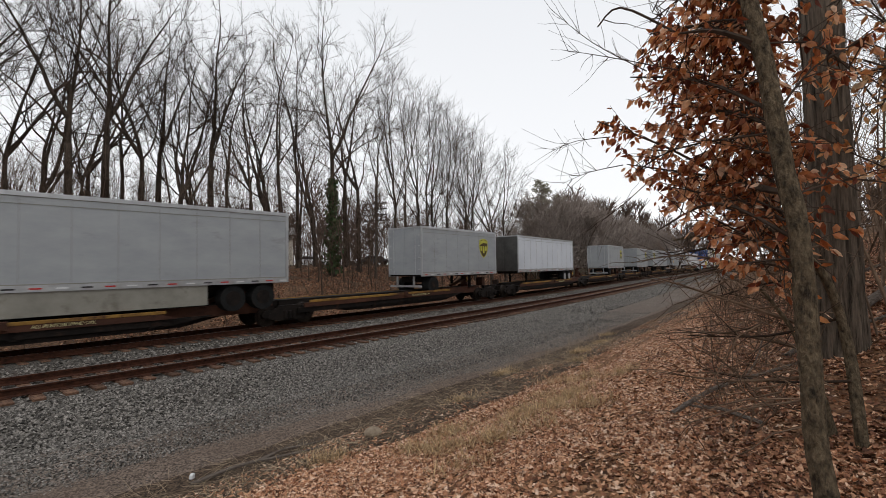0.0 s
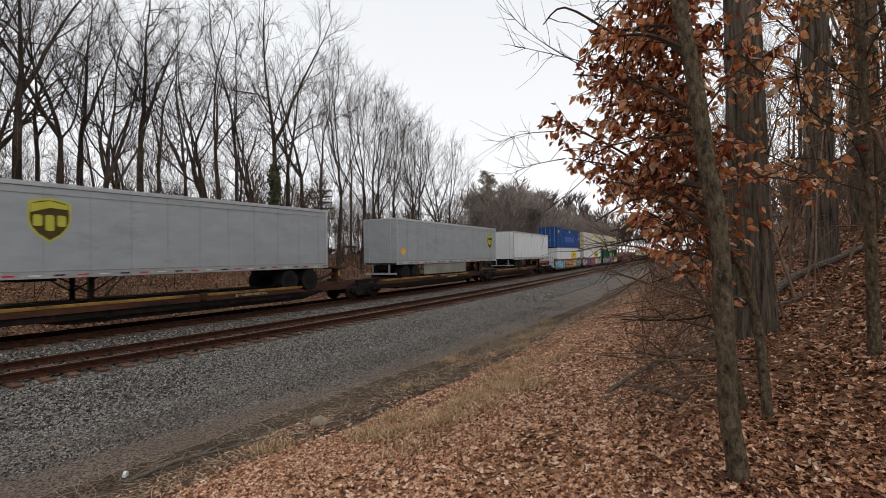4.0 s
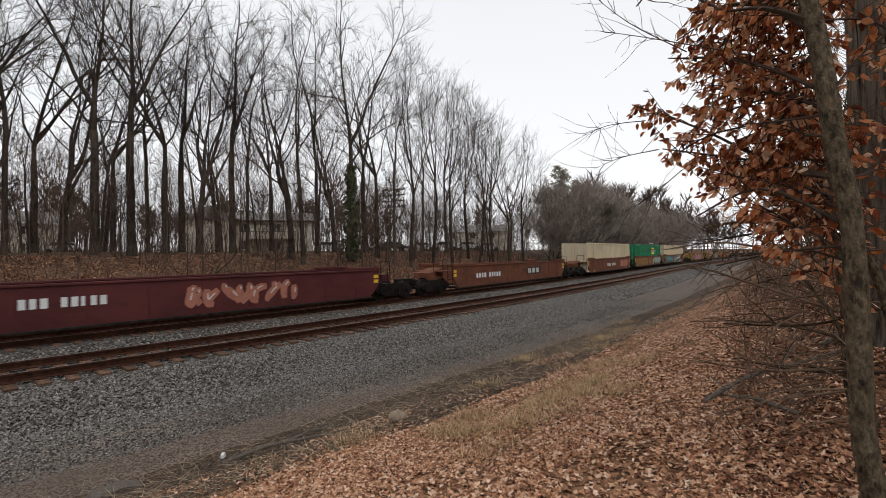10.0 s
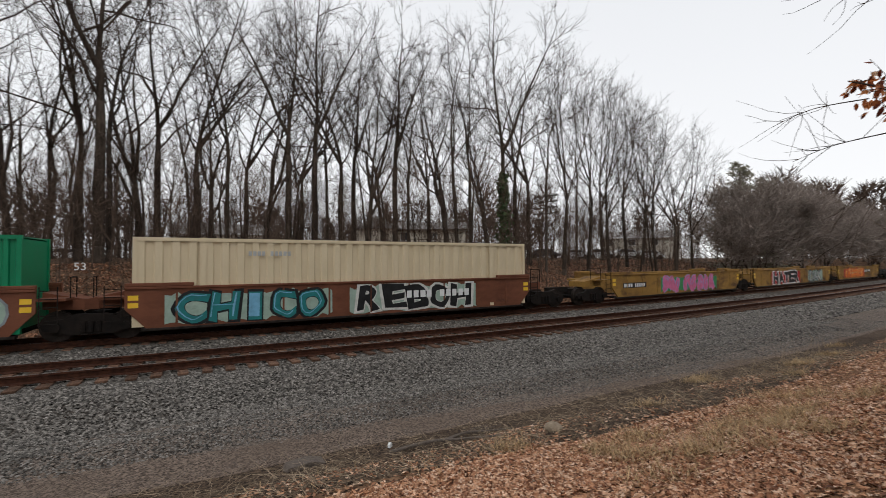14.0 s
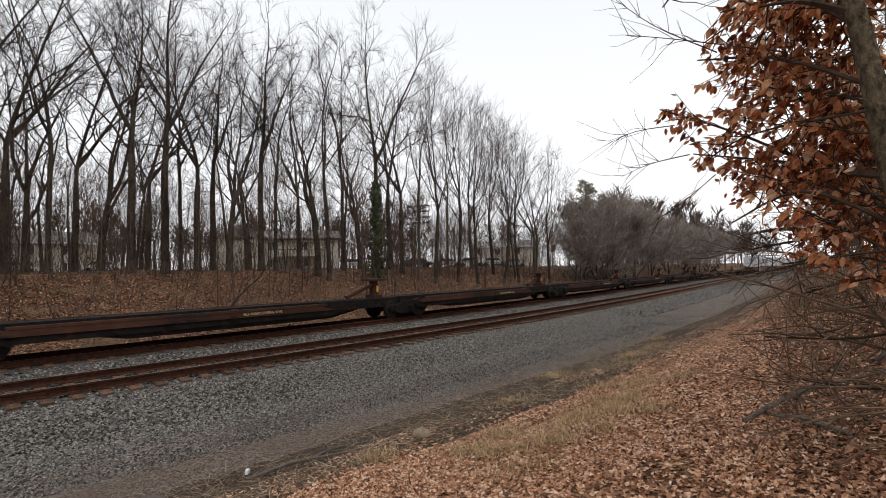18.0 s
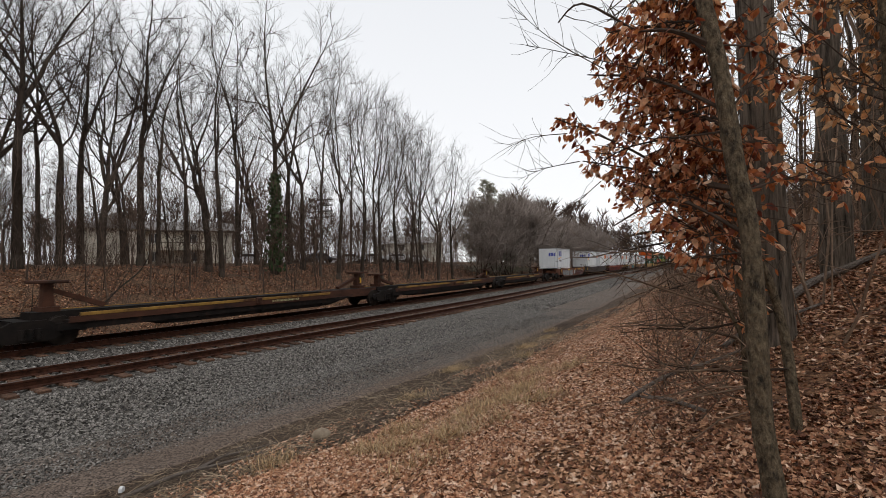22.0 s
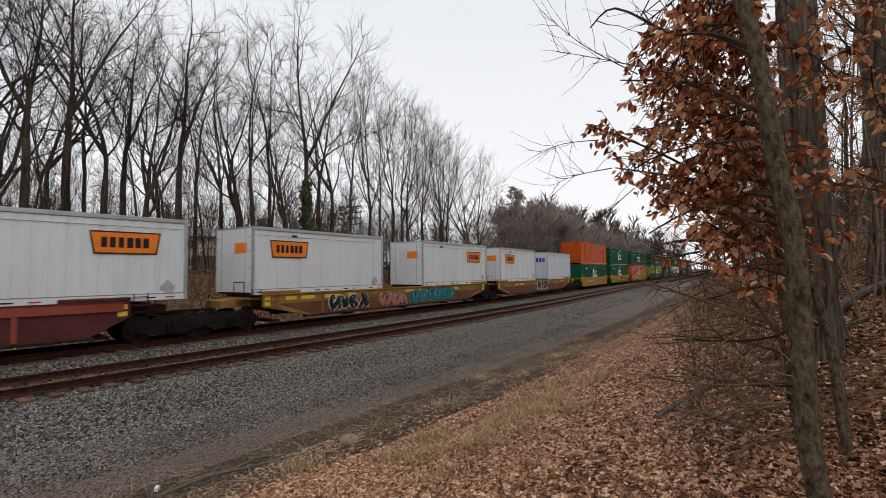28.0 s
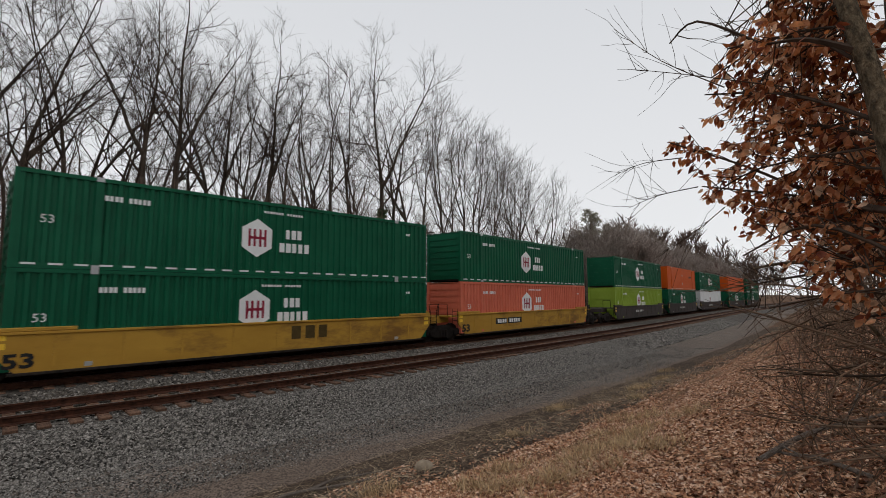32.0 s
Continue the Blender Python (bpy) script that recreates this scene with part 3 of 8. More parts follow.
def track(mid, label, picks):
    tr = tagged(new("track"), label, "railway track", kind="structure")
    for side in (-0.7545, 0.7545):
        sweep("rail", [(mid + side + n, z) for n, z in RAIL], S_LONG, M["rail"], tr, closed=True)
        sweep("rail_head", [(mid + side - 0.026, 0.003), (mid + side + 0.026, 0.003)], S_LONG, M["railtop"], tr)
    rnd = random.Random(int(mid * 10))
    base = []
    for _ in range(4):
        bm = bmesh.new()
        box(bm, -0.115, 0.115, -1.3 + rnd.uniform(-.05, .05), 1.3 + rnd.uniform(-.06, .06), -0.36, -0.183, 0.014)
        me = bpy.data.meshes.new("tie")
        bm.to_mesh(me)
        bm.free()
        me.materials.append(M["tie"])
        base.append(me)
    plate = boxes((-0.1, 0.1, -0.16, 0.16, -0.184, -0.168))
    plate_me = bpy.data.meshes.new("tie_plate")
    plate.to_mesh(plate_me)
    plate_me.materials.append(M["rail"])
    s = picks[0]
    while s < picks[1]:
        t = new("tie", rnd.choice(base))
        t.parent = tr
        p = at(s, mid + rnd.uniform(-.05, .05), rnd.uniform(-.008, .004))
        t.matrix_world = Matrix.Translation(p) @ Matrix.Rotation(heading(s) + rnd.uniform(-.02, .02), 4, "Z")
        if mid < 2 and -6 < s < 30:
            for side in (-0.7545, 0.7545):
                q = new("tie_plate", plate_me)
                q.parent = tr
                q.matrix_world = Matrix.Translation(at(s, mid + side, 0.0)) @ Matrix.Rotation(heading(s), 4, "Z")
        s += 0.52 + rnd.uniform(-.03, .03)
    rest = bmesh.new()
    s = picks[1]
    while s < 170:
        h = heading(s)
        c, t = at(s, mid), Vector((math.cos(h), math.sin(h), 0))
        w = Vector((-t.y, t.x, 0))
        v = [rest.verts.new(c + t * a + w * b + Vector((0, 0, zz))) for zz in (-0.36, -0.183) for a, b in ((-.115, -1.3), (.115, -1.3), (.115, 1.3), (-.115, 1.3))]
        for f in ((4, 5, 6, 7), (0, 1, 5, 4), (1, 2, 6, 5), (2, 3, 7, 6), (3, 0, 4, 7)):
            rest.faces.new([v[i] for i in f])
        s += 0.52
    o = part("ties", rest, M["tie"], tr)
    o["kind"] = "stuff"
    return tr


track(NEAR_MID, "empty rusty railway track on timber ties in grey ballast", (-42, 80))
track(FAR_MID, "railway track under the passing freight train", (-40, 60))

# ---- the train ----
def gone(t):
    """Metres that the train has gone at t seconds, counted from 16 s."""
    u = t - 16
    return 20.6869 * u - 0.065894 * u * u / 2 - 0.000141 * u ** 3 / 3


def unit_pose(a, b, t):
    """The pose of a car whose trucks stand at a and b along the train."""
    p, q = at(a - gone(t), FAR_MID), at(b - gone(t), FAR_MID)
    d = q - p
    return Matrix.Translation((p + q) / 2) @ Matrix.Rotation(math.atan2(d.y, d.x), 4, "Z")


MOVERS = []     # (thing, truck a, truck b, pose on the car)


def rides(ob, a, b, m=None):
    MOVERS.append((ob, a, b, m or Matrix()))
    return ob


_truck = {}


def truck(parent, x):
    """Two-axle truck: side frames with springs, wheels, axles and bolster."""
    if not _truck:
        bm = bmesh.new()
        prism(bm, [(-1.28, .52), (-1.18, .66), (-.72, .70), (-.42, .86), (.42, .86), (.72, .70), (1.18, .66), (1.28, .52), (1.2, .36), (.95, .34), (.55, .22), (-.55, .22), (-.95, .34), (-1.2, .36)], -0.06, 0.06)
        for sx in (-1, 1):
            rod(bm, (sx * .9, -.13, .45), (sx * .9, .09, .45), .13, sides=10)
        for sx in (-.2, 0, .2):
            rod(bm, (sx, -.075, .3), (sx, -.075, .62), .075, sides=8)
        _truck["side_frame"] = bm
        bm = bmesh.new()
        rod(bm, (0, -.07, .46), (0, .07, .46), .46, sides=24)
        rod(bm, (0, -.1, .46), (0, .1, .46), .13, sides=12)
        rod(bm, (0, .05, .46), (0, .09, .46), .49, sides=24)
        _truck["wheel"] = bm
        bm = bmesh.new()
        rod(bm, (0, -.95, .46), (0, .95, .46), .075, sides=8)
        _truck["axle"] = bm
        _truck["bolster"] = boxes((-.22, .22, -1.0, 1.0, .5, .82))
        for k, b in list(_truck.items()):
            me = bpy.data.meshes.new(k)
            b.to_mesh(me)
            b.free()
            me.materials.append(M["wheel"] if k == "wheel" else M["steel"])
            _truck[k] = me

    def put(name, p, m):
        o = new(name, _truck[name])
        o.parent = p
        o.matrix_local = m
        return o
    t = put("bolster", parent, Matrix.Translation((x, 0, 0)))
    t.name = "truck"
    for sy in (-1, 1):
        put("side_frame", t, Matrix.Translation((0, sy * 1.0, 0)) @ (Matrix.Rotation(math.pi, 4, "Z") if sy > 0 else Matrix()))
    for sx in (-.9, .9):
        put("axle", t, Matrix.Translation((sx, 0, 0)))
        for sy in (-1, 1):
            put("wheel", t, Matrix.Translation((sx, sy * .75, 0)) @ (Matrix.Rotation(math.pi, 4, "Z") if sy > 0 else Matrix()))
    return t


def plate_shape(name, outline, material, parent, y=-1.33, deep=0.004, label=""):
    """A flat marking, outline in x and z, on a side that faces the viewer."""
    bm = bmesh.new()
    prism(bm, outline, y - deep, y)
    return part(name, bm, material, parent, label)


def rect(x, z, w, h):
    return [(x, z), (x + w, z), (x + w, z + h), (x, z + h)]


def lettering(name, text, size, x, z, material, parent, y=-1.33, bold=0.0, label="", wide=1.0):
    """Readable words in the built-in font, as a mesh."""
    cu = bpy.data.curves.new(name, "FONT")
    cu.body, cu.size, cu.extrude, cu.offset, cu.resolution_u = text, size, 0.002, bold, 2
    tmp = new(name, cu)
    me = bpy.data.meshes.new_from_object(tmp.evaluated_get(bpy.context.evaluated_depsgraph_get()))
    bpy.data.objects.remove(tmp)
    bpy.data.curves.remove(cu)
    me.transform(Matrix.Translation((x, y, z)) @ Matrix.Rotation(math.pi / 2, 4, "X") @ Matrix.Diagonal((wide, 1, 1, 1)))
    me.materials.clear()
    me.materials.append(material)
    ob = new(name, me)
    ob.parent = parent
    if label:
        ob["label"] = label
    return ob


def bars(name, x, z, w, h, material, parent, count=6, y=-1.33, seed=0, space=None):
    """Unreadable or withheld writing: one row of plain bars."""
    bm = bmesh.new()
    rnd = random.Random(seed)
    cell = w / count
    for i in range(count):
        if space is not None and i == space:
            continue
        prism(bm, rect(x + i * cell, z, cell * rnd.uniform(.62, .78), h), y - .004, y)
    o = part(name, bm, material, parent)
    o["kind"] = "stuff"
    return o


def graffiti(parent, x0, x1, z0, z1, fill, edge, seed, y, back=None, shade=None):
    """Painted letter-like shapes: a cloud, then each letter as slanted strokes with a dark edge and a highlight."""
    g = random.Random(seed)
    h = z1 - z0

    def ribbon(pts, w, d):
        """A thick curved stroke as one outline, kept on the panel."""
        left, right = [], []
        for i, (px, pz) in enumerate(pts):
            ax, az = pts[max(i - 1, 0)]
            bx, bz = pts[min(i + 1, len(pts) - 1)]
            ln = math.hypot(bx - ax, bz - az) or 1
            k = w / 2 * (1.0 if 0 < i < len(pts) - 1 else .72)
            nx, nz = -(bz - az) / ln * k, (bx - ax) / ln * k
            left.append((px + nx, pz + nz))
            right.append((px - nx, pz - nz))
        return [(px, min(max(pz, z0 + .01), z1 - .01)) for px, pz in left + right[::-1]]

    count = max(3, int((x1 - x0) / (0.66 * h)))
    cell = (x1 - x0) / count
    if back:
        bm = bmesh.new()
        pts, m = [], count * 5
        for i in range(m + 1):
            pts.append((x0 - .25 + (x1 - x0 + .5) * i / m, z1 - h * (.05 + .12 * abs(math.sin(i * 1.3)) + g.uniform(0, .05))))
        for i in range(m, -1, -1):
            pts.append((x0 - .25 + (x1 - x0 + .5) * i / m, z0 + h * (.02 + .12 * abs(math.sin(i * 1.1)) + g.uniform(0, .05))))
        prism(bm, pts, y - .003, y)
        part("graffiti_cloud", bm, M[back], parent)
    for i in range(count):
        bx, bz, lean = x0 + (i + .5) * cell, z0 + h * .5, g.uniform(-.1, .25)
        arcs = []
        for _ in range(g.choice((2, 2, 3))):
            p, c, q = [(bx + g.uniform(-.42, .42) * cell * 1.1, bz + sgn * g.uniform(.22, .42) * h) for sgn in (1, g.choice((-1, 1)), -1)]
            c = (bx + g.choice((-1, 1)) * g.uniform(.35, .75) * cell, c[1])
            arcs.append([((1 - t) ** 2 * p[0] + 2 * t * (1 - t) * c[0] + t * t * q[0], (1 - t) ** 2 * p[1] + 2 * t * (1 - t) * c[1] + t * t * q[1]) for t in (0, .17, .33, .5, .67, .83, 1)])
        arcs = [[(px + lean * (pz - bz), pz) for px, pz in a] for a in arcs]
        bm = bmesh.new()
        for idx, wide, d in ((0, .46, .006), (1, .33, .010), (2, .06, .013)):
            for n_, a in enumerate(arcs):
                if idx == 2:
                    a = [(px + .05 * h, pz + .05 * h) for px, pz in a[1:4]]
                before = len(bm.faces)
                prism(bm, ribbon(a, wide * h, d), y - d - i * .0001 - n_ * .0003, y)
                bm.faces.ensure_lookup_table()
                for fc in bm.faces[before:]:
                    fc.material_index = idx
        part("graffiti_letter", bm, [M[edge], M[fill], M[shade or edge]], parent)


_glyphs = {}


def glyph(char, offset):
    """A letter of the built-in font as corners in the unit square and faces."""
    if (char, offset) not in _glyphs:
        cu = bpy.data.curves.new("glyph", "FONT")
        cu.body, cu.size, cu.offset, cu.resolution_u = char, 1.0, offset, 4
        tmp = new("glyph", cu)
        me = bpy.data.meshes.new_from_object(tmp.evaluated_get(bpy.context.evaluated_depsgraph_get()))
        bpy.data.objects.remove(tmp)
        bpy.data.curves.remove(cu)
        co = np.array([v.co[:2] for v in me.vertices])
        lo, hi = co.min(0), co.max(0)
        _glyphs[char, offset] = ((co - lo) / (hi - lo), [tuple(p.vertices) for p in me.polygons])
        bpy.data.meshes.remove(me)
    return _glyphs[char, offset]


def spray_word(parent, text, x0, x1, z0, z1, fill, edge, seed, y, back=None, shade=None, slant=0.12):
    """A sprayed word: fat letters with a rim and highlights, uneven and crowding one another, on a ragged cloud."""
    g = random.Random(seed)
    h, cell = z1 - z0, (x1 - x0) / len(text)
    if back:
        m = len(text) * 6
        up = [(x0 - .3 + (x1 - x0 + .6) * i / m, z1 - h * (.02 + .16 * g.random())) for i in range(m + 1)]
        lo = [(x0 - .3 + (x1 - x0 + .6) * i / m, z0 + h * (.0 + .14 * g.random())) for i in range(m, -1, -1)]
        bm = bmesh.new()
        prism(bm, up + lo, y - .003, y)
        part("graffiti_cloud", bm, M[back], parent)
    for i, ch in enumerate(text):
        cx, tilt, drop, grow = x0 + (i + .5) * cell, slant + g.uniform(-.14, .14), g.uniform(-.05, .05), g.uniform(.95, 1.2)
        V, F, ids = [], [], []
        thin = .42 if ch == "I" else 1.0
        for k, (off, sx, sz, dep) in enumerate(((.085, 1.12, 1.0, .006), (.05, .90, .84, .010), (-.034, .74, .70, .013))):
            co, fs = glyph(ch, off)
            b = len(V)
            for u, v in co:
                px = (u - .5) * cell * sx * grow * thin + (v - .5) * h * tilt + .03 * h * math.sin(v * 9 + i) - (.03 * h if k == 2 else 0)
                pz = (v - .5) * h * sz + drop * h + .04 * h * math.sin(u * 7 + i * 2) + (.03 * h if k == 2 else 0)
                V.append((cx + px, y - dep - i * .0002, min(max(z0 + h / 2 + pz, z0), z1)))
            F += [tuple(b + q for q in f) for f in fs]
            ids += [k] * len(fs)
        if not shade:
            keep = [n_ for n_, k in enumerate(ids) if k < 2]
            F, ids = [F[n_] for n_ in keep], [ids[n_] for n_ in keep]
        ob = raw("graffiti_letter", V, F, [M[edge], M[fill], M[shade or edge]], parent)
        ob.data.polygons.foreach_set("material_index", ids)


def well_car(a, b, paint, first, last, label, sill=0.28, top=1.62, taper=0.35):
    """One well unit between trucks a and b; its trucks at the ends asked for."""
    L = b - a
    car = tagged(new("well_car"), label, "well car", "well cars of the train")
    h, w = L / 2, L / 2 - 1.55
    mt = M[paint]
    for sy in (-1, 1):
        y0, y1 = (sy * 1.33, sy * 1.24)
        bm = bmesh.new()
        prism(bm, [(-w - .25, .95), (-w + taper, sill + .02), (w - taper, sill + .02), (w + .25, .95), (w + .25, top - .02), (-w - .25, top - .02)], min(y0, y1), max(y0, y1))
        side = part("side_panel", bm, mt, car)
        rib_me = bpy.data.meshes.new("rib")
        boxes((-.035, .035, min(sy * 1.345, sy * 1.33), max(sy * 1.345, sy * 1.33), sill + .12, top - .12)).to_mesh(rib_me)
        rib_me.materials.append(mt)
        for x in np.linspace(-w + .85 + taper, w - .85 - taper, 9):
            rb = new("rib", rib_me)
            rb.parent = side
            rb.matrix_local = Matrix.Translation((x, 0, 0))
        bm = bmesh.new()
        box(bm, -w - .25, w + .25, min(sy * 1.38, sy * 1.2), max(sy * 1.38, sy * 1.2), top - .05, top + .03, .012)
        part("top_chord", bm, mt, car)
        bm = bmesh.new()
        box(bm, -w + taper - .15, w - taper + .15, min(sy * 1.36, sy * 1.1), max(sy * 1.36, sy * 1.1), sill - .06, sill + .03, .012)
        part("bottom_chord", bm, M["wheel"], car, "bare worn steel edge")
        for sx in (-1, 1):
            bm = bmesh.new()
            box(bm, min(sx * (w + .25), sx * (w - 1.7)), max(sx * (w + .25), sx * (w - 1.7)), min(sy * 1.375, sy * 1.18), max(sy * 1.375, sy * 1.18), top + .03, top + .15, .02)
            part("end_lip", bm, mt, car)
            for z in (.98, 1.22):
                part("reflector_patch", boxes((sx * (w + .02) - .14, sx * (w + .02) + .14, min(sy * 1.337, sy * 1.33), max(sy * 1.337, sy * 1.33), z, z + .16)), M["safety"], car, "yellow reflective patch")
    for x in np.linspace(-w + .5, w - .5, 5):
        part("floor_beam", boxes((x - .18, x + .18, -1.24, 1.24, .26, .36)), M["steel"], car)
    for sx in (-1, 1):
        bm = bmesh.new()
        prism(bm, [(sx * (w + .2), .98), (sx * (w + .2), top - .1), (sx * (h - .35), 1.3), (sx * (h + .1), 1.25), (sx * (h + .1), .95)], -.55, .55)
        part("end_platform", bm, mt, car)
        part("end_sill", boxes((min(sx * (w + .2), sx * (h - .6)), max(sx * (w + .2), sx * (h - .6)), -1.3, 1.3, 1.28, 1.36)), mt, car)
        bm = bmesh.new()
        xl = sx * (w + .55)
        for dx in (-.22, .22):
            rod(bm, (xl + dx, -1.34, .55), (xl + dx, -1.34, 1.72), .017, sides=5)
        for z in (.6, .85, 1.1, 1.35, 1.6):
            rod(bm, (xl - .22, -1.34, z), (xl + .22, -1.34, z), .014, sides=5)
        part("ladder", bm, M["steel"], car)
        bm = bmesh.new()
        rod(bm, (sx * (h - .5), -1.2, 1.36), (sx * (h - .5), -1.2, 2.0), .018, sides=5)
        rod(bm, (sx * (h - .5), -1.2, 2.0), (sx * (h - .5), -.5, 2.0), .018, sides=5)
        rod(bm, (sx * (h - .5), -.5, 1.36), (sx * (h - .5), -.5, 2.0), .018, sides=5)
        part("handrail", bm, M["steel"], car)
    if first:
        truck(car, -h)
        part("coupler", boxes((-h - 2.1, -h - 1.0, -.13, .13, .72, .98)), M["steel"], car)
    truck(car, h)
    if last:
        part("coupler", boxes((h + 1.0, h + 2.1, -.13, .13, .72, .98)), M["steel"], car)
    return rides(car, a, b)


def hitch(car, hx, way, top, label="rust-brown trailer hitch"):
    """A trailer hitch: post, flat head plate and a brace that slopes down one way."""
    bm = bmesh.new()
    box(bm, hx - .24, hx + .24, -.38, .38, 1.05, 1.2)
    prism(bm, [(hx - .17, 1.2), (hx + .17, 1.2), (hx + .12, top - .1), (hx - .12, top - .1)], -.16, .16)
    box(bm, hx - .46, hx + .46, -.45, .45, top - .1, top, .02)
    x0, x1 = hx + way * .1, hx + way * 1.7
    prism(bm, [(x0, top - .38), (x0 + way * .12, top - .28), (x1, 1.2), (x1 - way * .1, 1.06)], -.1, .1)
    part("hitch", bm, M["darkrust"], car, label)


def spine_car(a, b, first, last, label, folded=True, paint="rust", stands="end"):
    """One unit of a skeleton car: a centre girder with narrow wheel decks, hitch and trucks."""
    L = b - a
    h = L / 2
    car = tagged(new("spine_car"), label, "spine car", "skeleton cars of the train")
    bm = bmesh.new()
    prism(bm, [(-h + .2, .78), (-h + 1.7, .78), (-h + 4.2, .28), (h - 4.2, .28), (h - 1.7, .78), (h - .2, .78), (h - .2, 1.05), (-h + .2, 1.05)], -.42, .42)
    part("centre_girder", bm, M["steel"], car)
    for sy in (-1, 1):
        bm = bmesh.new()
        prism(bm, [(-h + 2.0, .72), (-h + 4.2, .34), (h - 5.6, .34), (h - 3.2, .72)], sy * 1.14 - .03, sy * 1.14 + .03)
        part("side_girder", bm, M["steel"], car)
    bm = bmesh.new()
    box(bm, -.9, -.62, -1.42, -1.33, .78, 1.06, .02)
    rod(bm, (-.76, -1.44, .92), (-.76, -1.4, .92), .09, sides=10)
    part("ratchet_box", bm, M["darkrust"], car)
    # wheel deck over about two thirds, girder bare at the hitch end
    for sy in (-1, 1):
        part("wheel_deck", boxes((-h + .9, h - 5.2, min(sy * .5, sy * 1.3), max(sy * .5, sy * 1.3), .74, .80)), M["steel"], car)
        bm = bmesh.new()
        prism(bm, [(-h + .9, .72), (h - 5.2, .72), (h - 4.6, .72), (h - 5.2, .915), (-h + .9, .915)], sy * 1.3 - .03, sy * 1.3 + .03)
        part("side_rail", bm, M["darkrust"], car)
        bm = bmesh.new()
        box(bm, -h + 1.2, h - 5.0, sy * 1.3 - .045, sy * 1.3 + .045, .915, 1.02, .01)
        part("deck_edge", bm, M["deckyellow"] if paint != "dark" else M["darkrust"], car, "worn yellow deck edge")
        part("side_rail_foot", boxes((-h + .6, h - 4.9, min(sy * 1.27, sy * 1.2), max(sy * 1.27, sy * 1.2), .5, .735)), M["steel"], car)
        for x in (-h + 1.3, -h + 5.2, h - 9, h - 5.4):
            part("cross_arm", boxes((x - .09, x + .09, min(0, sy * 1.27), max(0, sy * 1.27), .45, .735)), M["steel"], car)
        part("end_beam", boxes((h - 5.0, h - .6, sy * .62 - .1, sy * .62 + .1, .62, 1.04)), M["darkrust" if paint != "dark" else "steel"], car)
    if stands in ("start", "both"):
        hitch(car, -h + .75, 1, 2.05 if folded else 1.84)
    if stands in ("end", "both"):
        hitch(car, h - 1.45, -1, 2.0 if folded else 1.84)
        part("yellow_tab", boxes((h - 1.4, h - 1.3, -.18, -.165, 1.35, 1.65)), M["safety"], car)
    lettering("words", "ALL PURPOSE SPINE CAR", .14, h - 8.6, .79, M["paleyellow"], car, -1.334)["kind"] = "stuff"
    part("brake_cylinder", boxes((-1.2, -.5, -.9, -.5, .32, .62)), M["steel"], car)
    part("air_tank", boxes((.6, 1.8, -.8, -.5, .36, .56)), M["steel"], car)
    if first:
        truck(car, -h)
        part("coupler", boxes((-h - 2.0, -h - 1.0, -.13, .13, .72, .98)), M["steel"], car)
        part("end_stand", boxes((-h - .9, -h - .55, -.2, .2, 1.0, 1.35)), M["darkrust"], car)
    truck(car, h)
    if last:
        part("coupler", boxes((h + 1.0, h + 2.0, -.13, .13, .72, .98)), M["steel"], car)
        part("end_stand", boxes((h + .5, h + .85, -.25, .25, 1.0, 1.6)), M["darkrust"], car)
    return rides(car, a, b)


def ribbed_side(x0, x1, z0, z1, y, sign, pitch, depth=0.05):
    """A corrugated wall between x0 and x1."""
    bm = bmesh.new()
    pts, x, out = [], x0, False
    while x < x1 - 1e-6:
        pts += [(x, depth if out else 0.0), (min(x + pitch * .40, x1), depth if out else 0.0)]
        x += pitch * .5
        out = not out
    pts.append((x1, pts[-1][1]))
    lo = [bm.verts.new((px, y - sign * d, z0)) for px, d in pts]
    hi = [bm.verts.new((px, y - sign * d, z1)) for px, d in pts]
    for i in range(len(pts) - 1):
        bm.faces.new((lo[i], lo[i + 1], hi[i + 1], hi[i]) if sign < 0 else (lo[i + 1], lo[i], hi[i], hi[i + 1]))
    return bm


